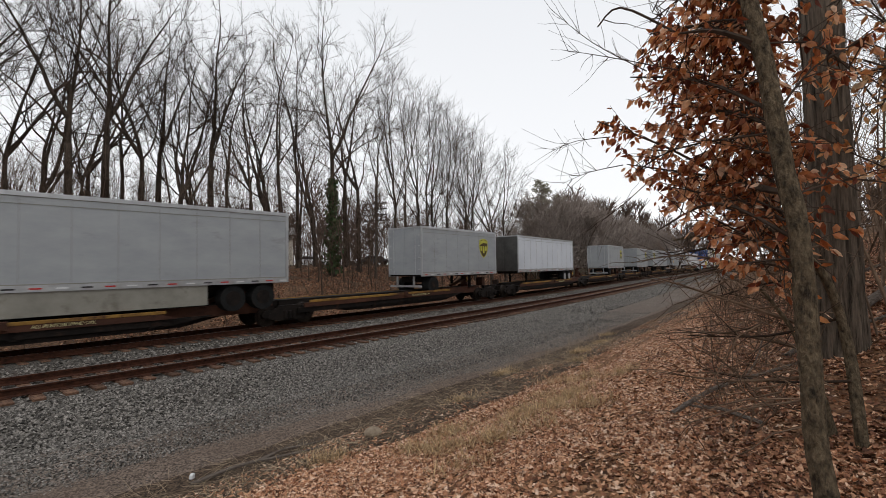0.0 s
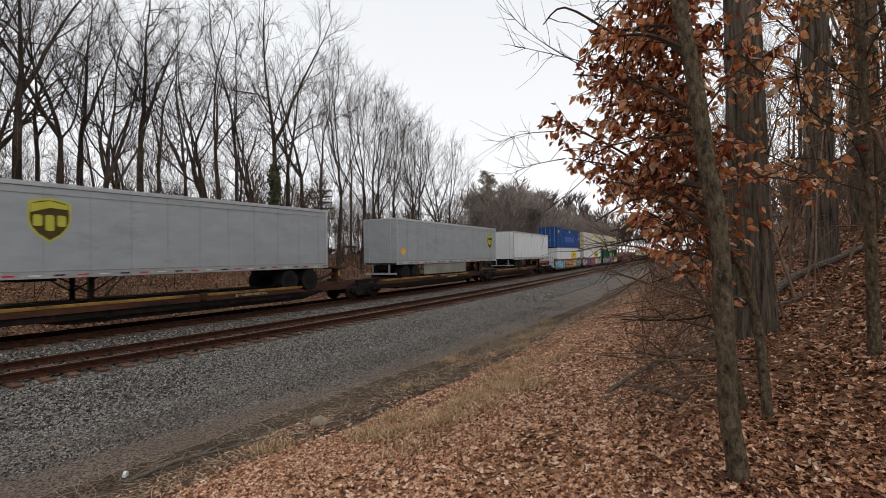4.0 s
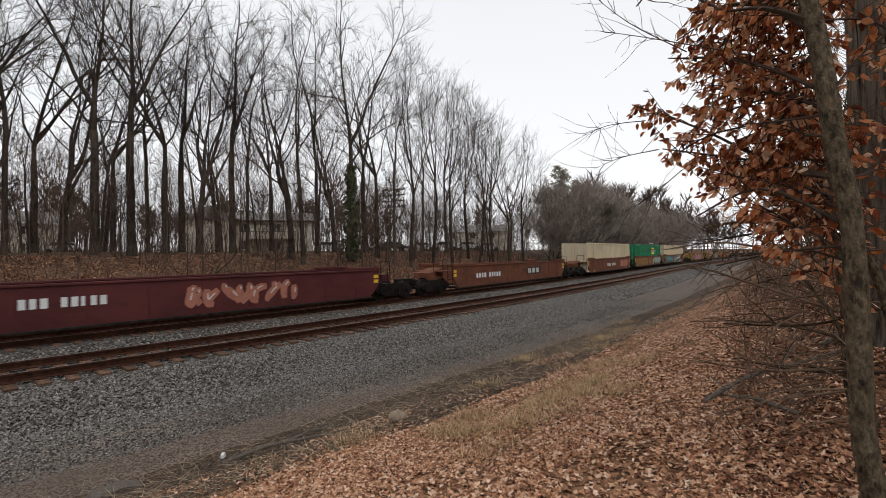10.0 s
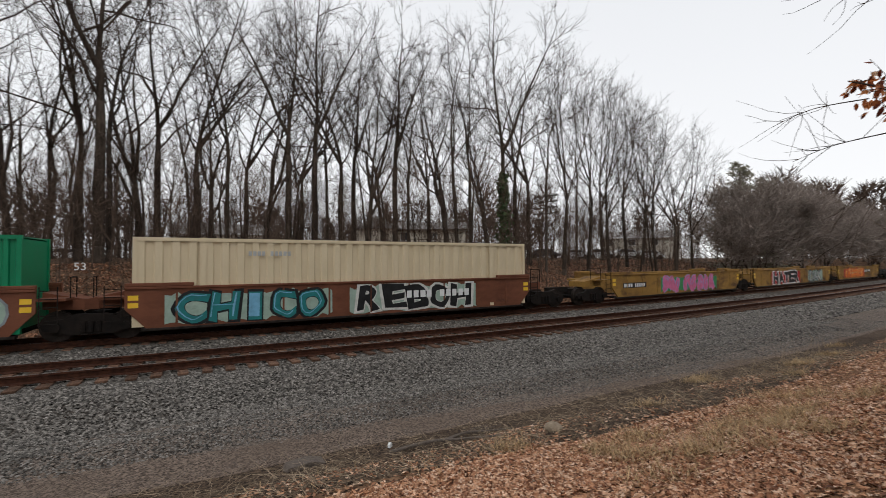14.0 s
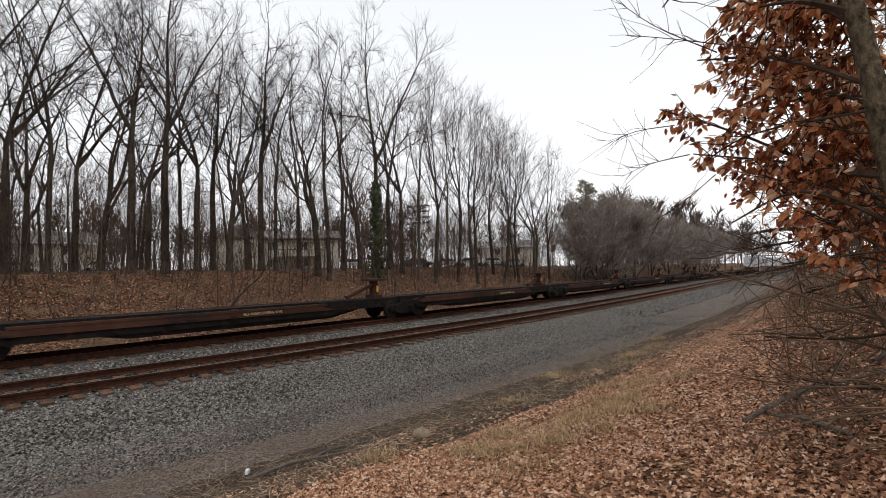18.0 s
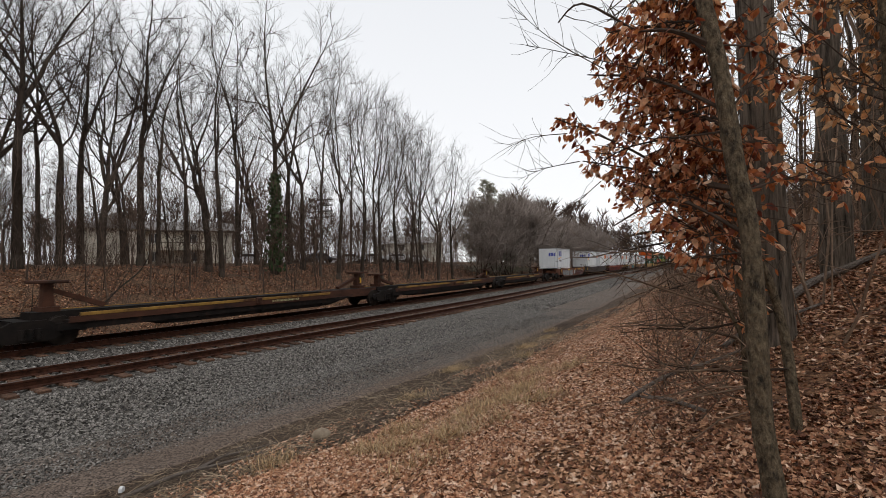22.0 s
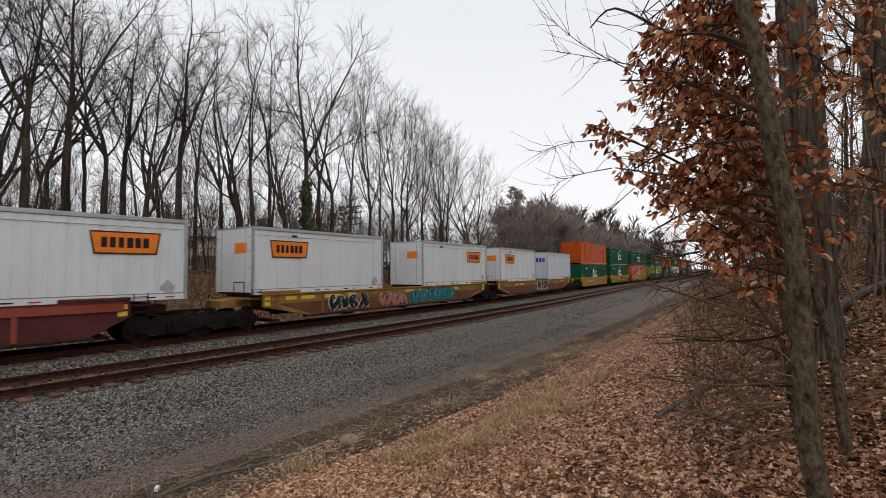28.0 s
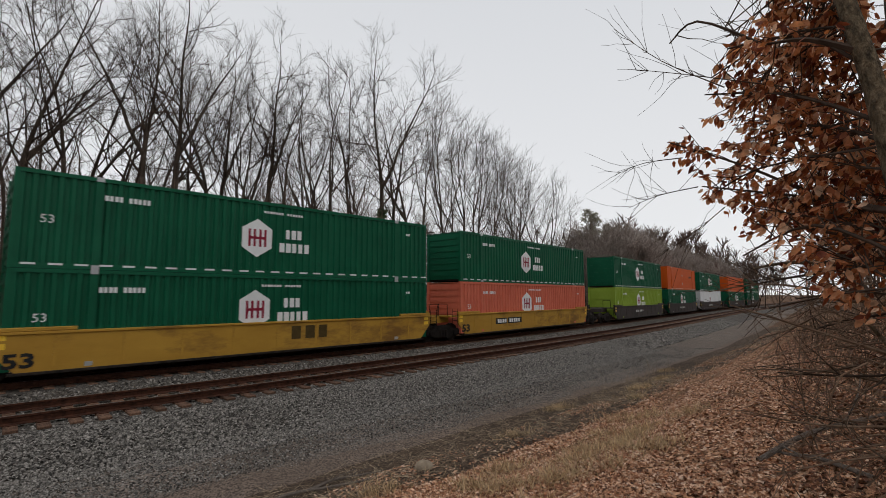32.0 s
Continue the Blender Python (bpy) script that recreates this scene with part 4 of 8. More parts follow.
def container(L, H, paint, label, ribs=0.28, doors="bars", frame=None):
    """A shipping box: ribbed walls, rails and posts, roof, door end towards the rear of the train's approach."""
    ob = tagged(new("container"), label, "container", "containers on the train")
    h, m, fm = L / 2, M[paint], M[frame or paint]
    for sy in (-1, 1):
        part("side_wall", ribbed_side(-h + .12, h - .12, .14, H - .1, sy * 1.275, sy, ribs, {"orange": .010, "white": .022}.get(paint, .062)), m, ob)
        part("bottom_rail", boxes((-h + .1, h - .1, sy * 1.26 - .04, sy * 1.26 + .04, 0, .16)), fm, ob)
        part("top_rail", boxes((-h + .1, h - .1, sy * 1.26 - .04, sy * 1.26 + .04, H - .12, H)), fm, ob)
        for sx in (-1, 1):
            part("corner_post", boxes((sx * h - .12 if sx > 0 else -h, sx * h if sx > 0 else -h + .12, sy * 1.3 - (.14 if sy > 0 else 0), sy * 1.3 + (0 if sy > 0 else .14), 0, H)), fm, ob)
            xp = sx * (6.05 if L > 13 else h - 1.0)
            part("stacking_post", boxes((xp - .1, xp + .1, sy * 1.288 - .03, sy * 1.288 + .012, 0, H)), fm, ob)
            part("casting", boxes((xp - .1, xp + .1, sy * 1.3 - .04, sy * 1.3 + .012, H - .13, H + .012), (xp - .1, xp + .1, sy * 1.3 - .04, sy * 1.3 + .012, -.002, .13)), M["galv"] if paint in ("green", "orange", "brightgreen") else fm, ob)
    part("roof", ribbed_roof(h, H), m, ob)
    part("floor", boxes((-h + .1, h - .1, -1.22, 1.22, .05, .12)), M["steel"], ob)
    # end towards the camera as it comes (lower x): corrugated or door leaves
    bm = bmesh.new()
    if doors == "bars":
        box(bm, -h + .03, -h + .07, -1.18, -.02, .14, H - .1)
        box(bm, -h + .03, -h + .07, .02, 1.18, .14, H - .1)
        part("door", bm, m, ob)
        bm = bmesh.new()
        bm.free()
        for y in (-.95, -.3, .3, .95):
            bm = bmesh.new()
            rod(bm, (-h, y, .1), (-h, y, H - .06), .022, sides=6)
            box(bm, -h - .03, -h + .01, y - (.2 if y > 0 else 0), y + (.2 if y < 0 else 0), 1.0, 1.06)
            part("lock_rod", bm, M["galv"], ob, "galvanised door lock rod")
    else:
        box(bm, -h + .06, -h + .1, -1.18, 1.18, .14, H - .1)
        wall = part("end_wall", bm, m, ob)
        for z in np.linspace(.35, H - .45, 7):
            part("slat", boxes((-h + .02, -h + .06, -1.1, 1.1, z, z + .14)), m, wall)
    part("front_wall", boxes((h - .09, h - .05, -1.18, 1.18, .12, H - .1)), m, ob)
    return ob


def ribbed_roof(h, H):
    bm = bmesh.new()
    box(bm, -h + .05, h - .05, -1.22, 1.22, H - .06, H - .03)
    return bm


def trailer(L, paint, label, wheels=True, skirt=False, H=2.95, ribs=0.0, dark_front="", tandem=True):
    """A road trailer, floor at 0.78 over the deck: body, rails, running gear and landing legs."""
    ob = tagged(new("semi_trailer"), label, "trailer", "road trailers on the train")
    h, m = L / 2, M[paint]
    z0 = 1.06 if wheels else 0.0
    z1 = z0 + H
    part("body", (ribbed_side(-h + .03, h - .03, z0 + .2, z1 - .1, -1.28, -1, ribs, .018) if ribs else boxes((-h + .03, h - .03, -1.28, -1.25, z0 + .2, z1 - .1))), m, ob)
    part("far_wall", boxes((-h + .03, h - .03, 1.25, 1.28, z0 + .2, z1 - .1)), m, ob)
    part("roof", boxes((-h, h, -1.26, 1.26, z1 - .06, z1)), M["galv"], ob)
    for sy in (-1, 1):
        part("top_rail", boxes((-h, h, sy * 1.28 - .025, sy * 1.28 + .025, z1 - .12, z1 + .012)), M["galv"], ob)
        part("bottom_rail", boxes((-h, h, sy * 1.28 - .028, sy * 1.28 + .028, z0, z0 + .2)), M["galv"] if wheels else m, ob)
        part("corner_post", boxes((-h - .015, -h + .1, sy * 1.28 - .03, sy * 1.28 + .03, z0, z1)), M["galv"], ob)
        part("corner_post", boxes((h - .1, h + .015, sy * 1.28 - .03, sy * 1.28 + .03, z0, z1)), M["galv"], ob)
    part("nose" if dark_front else "rear_door", boxes((-h - .012, -h + .03, -1.25, -.01, z0 + .1, z1 - .08), (-h - .012, -h + .03, .01, 1.25, z0 + .1, z1 - .08)), M[dark_front] if dark_front else m, ob)
    if not dark_front:
        bm = bmesh.new()
        for y in (-.85, .85):
            rod(bm, (-h - .03, y, z0 + .15), (-h - .03, y, z1 - .1), .018, sides=5)
        for y in (-1.15, 1.15):
            for z in (.4, 1.1, 1.8, 2.4):
                box(bm, -h - .03, -h - .01, y - .07, y + .07, z0 + z, z0 + z + .05)
        part("lock_rod", bm, M["galv"], ob)
    part("front_wall", boxes((h - .03, h + .01, -1.25, 1.25, z0 + .1, z1 - .08)), m, ob)
    part("floor", boxes((-h + .05, h - .05, -1.22, 1.22, z0 + .02, z0 + .15)), M["steel"], ob)
    for i, x in enumerate(np.arange(-h + .25, h - .3, .62)):
        part("marker_strip", boxes((x, x + .3, -1.312, -1.308, z0 + .07, z0 + .115)), (M["redlamp"], M["markwhite"], M["black"])[i % 3], ob, "red and white conspicuity strip")
    part("seam", boxes((-h + .04, h - .04, -1.292, -1.281, z1 - .36, z1 - .345), (-h + .04, h - .04, -1.292, -1.281, z1 - .14, z1 - .122)), M["trailer_dirty"], ob)
    part("rub_rail", boxes((-h + .04, h - .04, -1.296, -1.281, z0 + .205, z0 + .235)), M["trailer_dirty"], ob)
    for x in np.arange(-h + 1.24, h - .5, 1.24):
        part("panel_joint", boxes((x - .006, x + .006, -1.284 if not ribs else -1.301, -1.279, z0 + .24, z1 - .14)), M["trailer_dirty"] if not ribs else m, ob)
    if wheels:
        # the coupling end is toward higher x when the trailer rides doors first
        sgn = 1 if dark_front else -1
        wx = [sgn * (h - 1.1), sgn * (h - 2.35)] if tandem else [sgn * (h - 1.2)]
        part("slider", boxes((min(wx) - .8, max(wx) + .8, -.6, .6, .72, 1.04)), M["steel"], ob)
        for x in wx:
            for sy in (-1, 1):
                bm = bmesh.new()
                rod(bm, (x, sy * .68, .5), (x, sy * 1.22, .5), .5, sides=22)
                w = part("wheel", bm, M["rubber"], ob)
                bm = bmesh.new()
                rod(bm, (x, sy * 1.10, .5), (x, sy * 1.235, .5), .29, sides=16)
                part("hub", bm, M["galv" if dark_front == "nosemetal" else "steel"], w)
            bm = bmesh.new()
            rod(bm, (x, -1, .5), (x, 1, .5), .07)
            part("axle", bm, M["steel"], ob)
        lx = -sgn * (h - 2.7)
        for sy in (-1, 1):
            part("landing_leg", boxes((lx - .07, lx + .07, sy * .75 - .07, sy * .75 + .07, .22, z0 + .05), (lx - .16, lx + .16, sy * .75 - .13, sy * .75 + .13, .18, .23)), M["steel"], ob)
            bm = bmesh.new()
            rod(bm, (lx - .9, sy * .6, z0 + .03), (lx, sy * .75, .5), .03, sides=5)
            rod(bm, (lx + .9, sy * .6, z0 + .03), (lx, sy * .75, .5), .03, sides=5)
            part("leg_brace", bm, M["steel"], ob)
        part("kingpin_plate", boxes((-sgn * (h - 1.2) - .5, -sgn * (h - 1.2) + .5, -.9, .9, z0 - .1, z0 + .02)), M["steel"], ob)
        if not dark_front:
            part("bumper", boxes((-h + .02, -h + .12, -1.2, 1.2, .42, .54), (-h + .02, -h + .1, -.7, -.6, .5, z0), (-h + .02, -h + .1, .6, .7, .5, z0)), M["galv"], ob)
        if skirt:
            x1, x2 = (min(wx) - 7.5, min(wx) - 1.0) if sgn > 0 else (max(wx) + 1.0, max(wx) + 7.5)
            part("side_skirt", boxes((x1, x2, -1.26, -1.24, .32, z0)), M["trailer_dirty"], ob, "grimy grey side skirt")
    return ob


def load(ob, a, b, s0, s1, z):
    """Put a box that spans s0 to s1 along the train on the car between a and b."""
    return rides(ob, a, b, Matrix.Translation(((s0 + s1) / 2 - (a + b) / 2, 0, z)))


def shield(parent, x, z, size, y):
    """A dark shield mark with a yellow-green rim and top, without its letters."""
    s = size

    def outline(k):
        pts = [(-.40, .40), (-.2, .47), (0, .5), (.2, .47), (.40, .40), (.41, 0), (.36, -.18), (.22, -.36), (0, -.52), (-.22, -.36), (-.36, -.18), (-.41, 0)]
        return [(x + s * px * k, z + s * pz * k) for px, pz in pts]
    plate_shape("shield_mark", outline(1.08), M["markolive"], parent, y, .003)
    plate_shape("shield_field", outline(.97), M["markbrown"], parent, y, .005)
    plate_shape("shield_band", [(x - s * .38, z + s * .38), (x, z + s * .47), (x + s * .38, z + s * .38), (x + s * .38, z + s * .27), (x, z + s * .30), (x - s * .38, z + s * .17)], M["markolive"], parent, y, .007)
    bm = bmesh.new()
    for k, dx in enumerate((-.24, 0, .24)):
        zz = z - s * (.16 if k != 1 else .27)
        prism(bm, [(x + s * (dx + px), zz + s * pz) for px, pz in ((-.09, .03), (-.06, 0), (.06, 0), (.09, .03), (.09, .24 + .11 * (k == 1)), (.05, .28 + .11 * (k == 1)), (-.06, .28 + .11 * (k == 1)), (-.09, .25 + .11 * (k == 1)))], y - .009, y)
    part("shield_marking", bm, M["markolive"], parent)["kind"] = "stuff"


def hexmark(parent, x, z, size, y, ink="markmaroon"):
    o = [(x + size * .55 * math.sin(k * math.pi / 3), z + size * .6 * math.cos(k * math.pi / 3)) for k in range(6)]
    plate_shape("hexagon_mark", o, M["markwhite"], parent, y, .004)
    bm = bmesh.new()
    for dx in (-.28, -.12, .06, .22):
        prism(bm, rect(x + size * dx, z - size * .27, size * .075, size * .54), y - .008, y)
    prism(bm, rect(x - size * .28, z - size * .04, size * .57, size * .08), y - .009, y)
    part("hexagon_marking", bm, M[ink], parent)["kind"] = "stuff"
    bars("name_marking", x + size * .95, z + .05, size * .6, size * .3, M["markwhite"], parent, 3, y, 1)
    bars("name_marking", x + size * .74, z - size * .4, size * 1.1, size * .3, M["markwhite"], parent, 5, y, 2)


def consist():
    Y = -1.335
    # skeleton cars with road trailers
    lab = "rusty skeleton flat car with worn yellow deck edges carrying road trailers"
    sp = [(-345, -328), (-328, -311.2), (-307.2, -289.1), (-289.1, -271.2), (-271.2, -255.1), (-251.2, -232.7), (-232.7, -214.5), (-214.5, -197)]
    for i, (a, b) in enumerate(sp):
        spine_car(a, b, i in (0, 2, 5), i in (1, 4, 7), lab, folded=i in (0, 2, 3, 4), stands="both" if i in (3, 4) else "end")
    A = trailer(16.15, "trailer_grey", "long pale grey box trailer with grimy side skirt", skirt=True, dark_front="trailer_grey")
    load(A, -345, -328, -344.35, -328.2, .80)
    B = trailer(8.5, "trailer_grey", "short pale grey box trailer with brown shield mark", tandem=False)
    load(B, -328, -311.2, -318.9, -310.4, .80)
    shield(B, 2.6, 2.85, 1.25, -1.284)
    C = trailer(13.1, "cool_white", "long white box trailer with a dark metal nose", dark_front="nosemetal")
    load(C, -307.2, -289.1, -306.5, -293.4, .80)
    for lo, hi, x in ((-279.5, -271.1, 2.8), (-261.8, -253.4, 3.05)):
        D = trailer(8.4, "trailer_grey", "short pale grey box trailer with brown shield mark", tandem=False)
        a, b = ((-289.1, -271.2) if lo < -270 else (-271.2, -255.1))
        load(D, a, b, lo, hi, .80)
        shield(D, x, 2.85, 1.25, -1.284)
    F = trailer(13.0, "trailer_grey", "long pale grey box trailer with brown shield mark", dark_front="trailer_grey")
    load(F, -251.2, -232.7, -249.0, -236.0, .80)
    shield(F, -5.1, 2.87, 1.25, -1.284)
    G = trailer(16.1, "trailer_grey", "long pale grey box trailer with skirt and shield mark", skirt=True)
    load(G, -232.7, -214.5, -229.65, -213.55, .80)
    shield(G, 6.68, 2.8, 1.25, -1.284)
    plate_shape("amber_diamond", [(-7.6, 1.9), (-7.3, 2.2), (-7.0, 1.9), (-7.3, 1.6)], M["markamber"], G, -1.284)
    Hh = trailer(13.6, "white", "white box trailer on a skeleton car")
    load(Hh, -214.5, -197, -208.1, -194.5, .80)

    # painted double-stack wells
    lab = "brown well car covered in bright spray paint under stacked containers"
    tri = [(-192.3, -171.4), (-171.4, -152.1), (-152.1, -133.0)]
    g = [well_car(a, b, "rust", i == 0, i == 2, lab) for i, (a, b) in enumerate(tri)]
    graffiti(g[0], -8.6, -2.9, .34, 1.55, "skyblue", "black", 3, Y, "spraygreen", "markwhite")
    spray_word(g[0], "SONES", -2.3, 3.3, .34, 1.55, "sprayamber", "markmaroon", 4, Y, "sprayred", "peach", .2)
    graffiti(g[0], 3.3, 4.7, .36, 1.5, "paleyellow", "spraygreen", 5, Y, "spraygreen", "hotpink")
    spray_word(g[0], "ASKO", 4.7, 8.7, .34, 1.5, "spraygrey", "black", 6, Y, "palegreen", "chalk")
    graffiti(g[1], -9.0, -6.2, .34, 1.55, "chalk", "spraygrey", 7, Y, None, "black")
    spray_word(g[1], "CLOHS", -6.0, -1.95, .36, 1.5, "black", "sprayblue", 8, Y, "hotpink", "skyblue", .15)
    spray_word(g[1], "PEACE", -1.8, 2.05, .36, 1.5, "sprayrose", "markmaroon", 9, Y, None, "pink", .1)
    graffiti(g[1], 2.2, 4.6, .36, 1.5, "chalk", "spraygrey", 10, Y, "palegreen", "black")
    graffiti(g[1], 4.8, 8.3, .36, 1.5, "palegreen", "peach", 11, Y, "skyblue", "sprayblue")
    graffiti(g[2], -8.6, -3.4, .36, 1.5, "palegreen", "black", 12, Y, "teal", "sprayblue")
    spray_word(g[2], "M2AS", -3.2, -.6, .36, 1.5, "lilac", "markblue", 13, Y, "lilac", None, 0)
    graffiti(g[2], .9, 8.2, .36, 1.5, "peach", "markbrown", 14, Y, "spraygrey", "chalk")
    lo = [(-189.2, -173.05), (-169.8, -153.65), (-150.75, -134.6)]
    blue = container(16.15, 2.9, "blue", "blue ribbed container with a brighter repainted patch")
    load(blue, *tri[0], *lo[0], 3.27)
    plate_shape("repainted_patch", rect(-3.1, .9, 6.2, .8), M["blue_patch"], blue, -1.278)
    plate_shape("sticker", rect(-.2, 2.3, .5, .35), M["markwhite"], blue, -1.278)
    plate_shape("orange_end_post", rect(7.9, .1, .16, 2.7), M["orange"], blue, -1.31)
    lettering("size_number", "53", .42, 7.0, 2.05, M["markwhite"], blue, -1.28)
    plate_shape("sticker", rect(7.0, 1.45, .42, .32), M["markwhite"], blue, -1.278)
    plate_shape("yellow_sticker", rect(-7.4, 2.1, .5, .4), M["markyellow"], blue, -1.278)

    def yellowsign(ob, x, z, w, h, y=-1.279):
        plate_shape("sign_border", rect(x - .04, z - .04, w + .08, h + .08), M["black"], ob, y, .003)
        plate_shape("sign_field", rect(x, z, w, h), M["markyellow"], ob, y, .006)
        bars("sign_lettering", x + w * .28, z + h * .38, w * .5, h * .3, M["black"], ob, 7, y - .006, 3, 3)
        plate_shape("sign_rule", rect(x + w * .07, z + h * .24, w * .86, h * .045), M["black"], ob, y, .009)

    for (a, b), (p, q) in zip(tri[:2], lo[:2]):
        c = container(16.15, 2.9, "white", "white container with a black and yellow sign", ribs=.6)
        load(c, a, b, p, q, .36)
        yellowsign(c, 1.3, 1.36, 3.8, 1.05)
    emp = container(16.15, 2.9, "green", "green ribbed container with a yellow square mark", ribs=.3)
    load(emp, *tri[2], *lo[2], .36)

    def squaremark(ob, x, z, k=1.0):
        plate_shape("square_mark", rect(x, z, 1.7, .95), M["markyellow"], ob, -1.279, .004)
        bars("mark_lettering", x + .2, z + .25, 1.3, .5, M["markblue"], ob, 3, -1.283, 4)
        plate_shape("white_diamond", [(x + 4.15 * k, z + .5), (x + 4.5 * k, z + .9), (x + 4.85 * k, z + .5), (x + 4.5 * k, z + .1)], M["markwhite"], ob, -1.279, .004)
        bars("number_marking", x - 1.6, z + 1.5, 2.6, .17, M["markwhite"], ob, 11, -1.279, 5, 4)
        lettering("size_number", "53", .34, x + 7.3, z + .35, M["markwhite"], ob, -1.281)
    squaremark(emp, -.4, 1.1)
    for (a, b), (p, q) in zip(tri[1:], lo[1:]):
        c = container(16.15, 2.9, "tan", "dirty white ribbed container with yellow and green lettering", ribs=.33)
        load(c, a, b, p, q, 3.27)
        plate_shape("yellow_panel", rect(1.45, 2.05, 3.7, .62), M["markyellow"], c, -1.279, .004)
        bars("panel_lettering", 2.45, 2.2, 2.0, .3, M["markgreen"], c, 7, -1.283, 6, 3)
        lettering("word", "Intermodal", .74, 1.62, 1.28, M["markgreen"], c, -1.281, .012)
        rnd = random.Random(int(p))
        bm = bmesh.new()
        for _ in range(22):
            x, z, r = rnd.uniform(-7.5, 7), rnd.uniform(.2, 2.5), rnd.uniform(.012, .045)
            prism(bm, [(x + r * math.cos(k), z + r * 1.5 * math.sin(k)) for k in np.arange(0, 6.2, 1.05)], -1.281, -1.277)
        part("rust_spotting", bm, M["steel"], c)["kind"] = "stuff"
        part("door_sign", boxes((-8.11, -8.09, -1.05, -.1, 2.05, 2.5), (-8.11, -8.09, -1.05, -.8, .5, 1.5)), M["markyellow"], c, "yellow door sign")

    # empty wells
    e1 = well_car(-128.3, -108.8, "maroon", True, True, "empty maroon well car with pale spray paint")
    bars("marking", -5.1, .92, 2.2, .3, M["markwhite"], e1, 9, Y, 7, 3)
    graffiti(e1, -.6, 3.7, .5, 1.4, "rose", "maroon", 21, Y, None, "chalk")
    e2 = well_car(-105.1, -86, "rust", True, True, "empty rust-brown well car with yellow reflector patches")
    bars("marking", -5.7, .8, 3.1, .3, M["markwhite"], e2, 10, Y, 8, 4)
    plate_shape("mark_field", rect(1.3, .75, 2.35, .5), M["black"], e2, Y, .003)
    bars("mark_lettering", 1.45, .82, 2.05, .36, M["chalk"], e2, 3, Y - .003, 9)
    lab = "rust-brown well car holding a single container"
    tri = [(-82.3, -63.5), (-63.5, -44.4), (-44.4, -25.2)]
    w = [well_car(a, b, "rust", i == 0, i == 2, lab) for i, (a, b) in enumerate(tri)]
    bars("marking", -1.8, .78, 3.6, .3, M["chalk"], w[0], 10, Y, 10, 4)
    plate_shape("repainted_patch", rect(3.5, .6, 3.6, .75), M["rose"], w[0], Y, .003)
    graffiti(w[1], -7.4, 2.2, .34, 1.5, "ochre", "rose", 22, Y, None, "rust")
    graffiti(w[1], 2.6, 7.6, .36, 1.45, "palegreen", "spraygrey", 23, Y, None, "chalk")
    spray_word(w[2], "CHICO", -6.9, -1.9, .34, 1.52, "teal", "black", 24, Y, "palegreen", "skyblue", .05)
    spray_word(w[2], "REBOH", -.6, 4.85, .34, 1.52, "black", "chalk", 25, Y, "palegreen", None, 0)
    bars("marking", 1.6, .9, 3.2, .3, M["markwhite"], w[2], 10, Y - .02, 11, 4)
    t1 = container(16.15, 2.9, "cream", "cream ribbed container low in a well car", ribs=.5)
    load(t1, *tri[0], -81.1, -64.95, .36)
    g1 = container(16.15, 2.9, "brightgreen", "bright green container with a yellow square mark", ribs=.3)
    load(g1, *tri[1], -62.2, -46.05, .36)
    squaremark(g1, 2.0, 1.5, .52)
    t2 = container(16.15, 2.9, "cream", "cream ribbed container low in a well car", ribs=.5)
    load(t2, *tri[2], -42.9, -26.75, .36)
    for c in (t1, t2):
        bars("number_marking", -4.6, 2.3, 1.5, .16, M["markgrey"], c, 10, -1.279, 12, 4)

    lab = "empty weathered yellow well car with spray painted sides"
    tri = [(-21.2, -3.3), (-3.3, 17.8), (17.8, 37)]
    w = [well_car(a, b, "ochre", i == 0, i == 2, lab, sill=.3) for i, (a, b) in enumerate(tri)]
    plate_shape("number_field", rect(-6.6, .82, 2.3, .3), M["black"], w[0], Y, .003)
    bars("marking", -6.5, .87, 2.1, .2, M["markwhite"], w[0], 10, Y - .003, 13, 4)
    graffiti(w[0], -2.5, 4.0, .34, 1.5, "pink", "lilac", 26, Y, "spraygreen", "lilac")
    spray_word(w[1], "HATER", -5.4, .5, .34, 1.55, "black", "markwhite", 27, Y, "sprayred", None, .05)
    spray_word(w[1], "DAK", 3.2, 6.6, .34, 1.54, "spraygrey", "black", 61, Y, "palegreen", "chalk", 0)
    graffiti(w[2], -5.9, 1.5, .36, 1.55, "sprayorange", "markmaroon", 29, Y, "sprayred", "paleyellow")
    plate_shape("number_field", rect(1.9, .95, 2.5, .34), M["black"], w[2], Y, .003)
    bars("marking", 2.0, 1.0, 2.3, .22, M["markwhite"], w[2], 10, Y - .003, 14, 4)
    lettering("size_number", "53", .5, -7.6, .5, M["black"], w[2], Y - .004)

    lab = "empty rusty skeleton flat car with folded trailer hitch"
    for i, (a, b) in enumerate([(40.6, 57), (57, 73.7), (73.7, 91), (91, 108), (108, 123.3), (127.9, 145), (145, 164), (164, 181.5)]):
        spine_car(a, b, i in (0, 5), i in (4, 7), lab, folded=i not in (6, 7), paint="dark" if i < 5 else "rust", stands="both" if i in (5, 6) else "end")

    # wells with short boxes
    units = [(187, 207, "rust"), (207, 228.9, "greycar"), (228.9, 250.8, "maroon"), (253.6, 275.7, "ochre"), (275.7, 298.7, "ochre")]
    u = [well_car(a, b, p, i in (0, 3), i in (2, 4), "weathered well car carrying short white box trailers", top=1.46, sill=(.34, .5, .34, .42, .42)[i], taper=(1.6, 2.6, .9, 2.2, 2.2)[i]) for i, (a, b, p) in enumerate(units)]
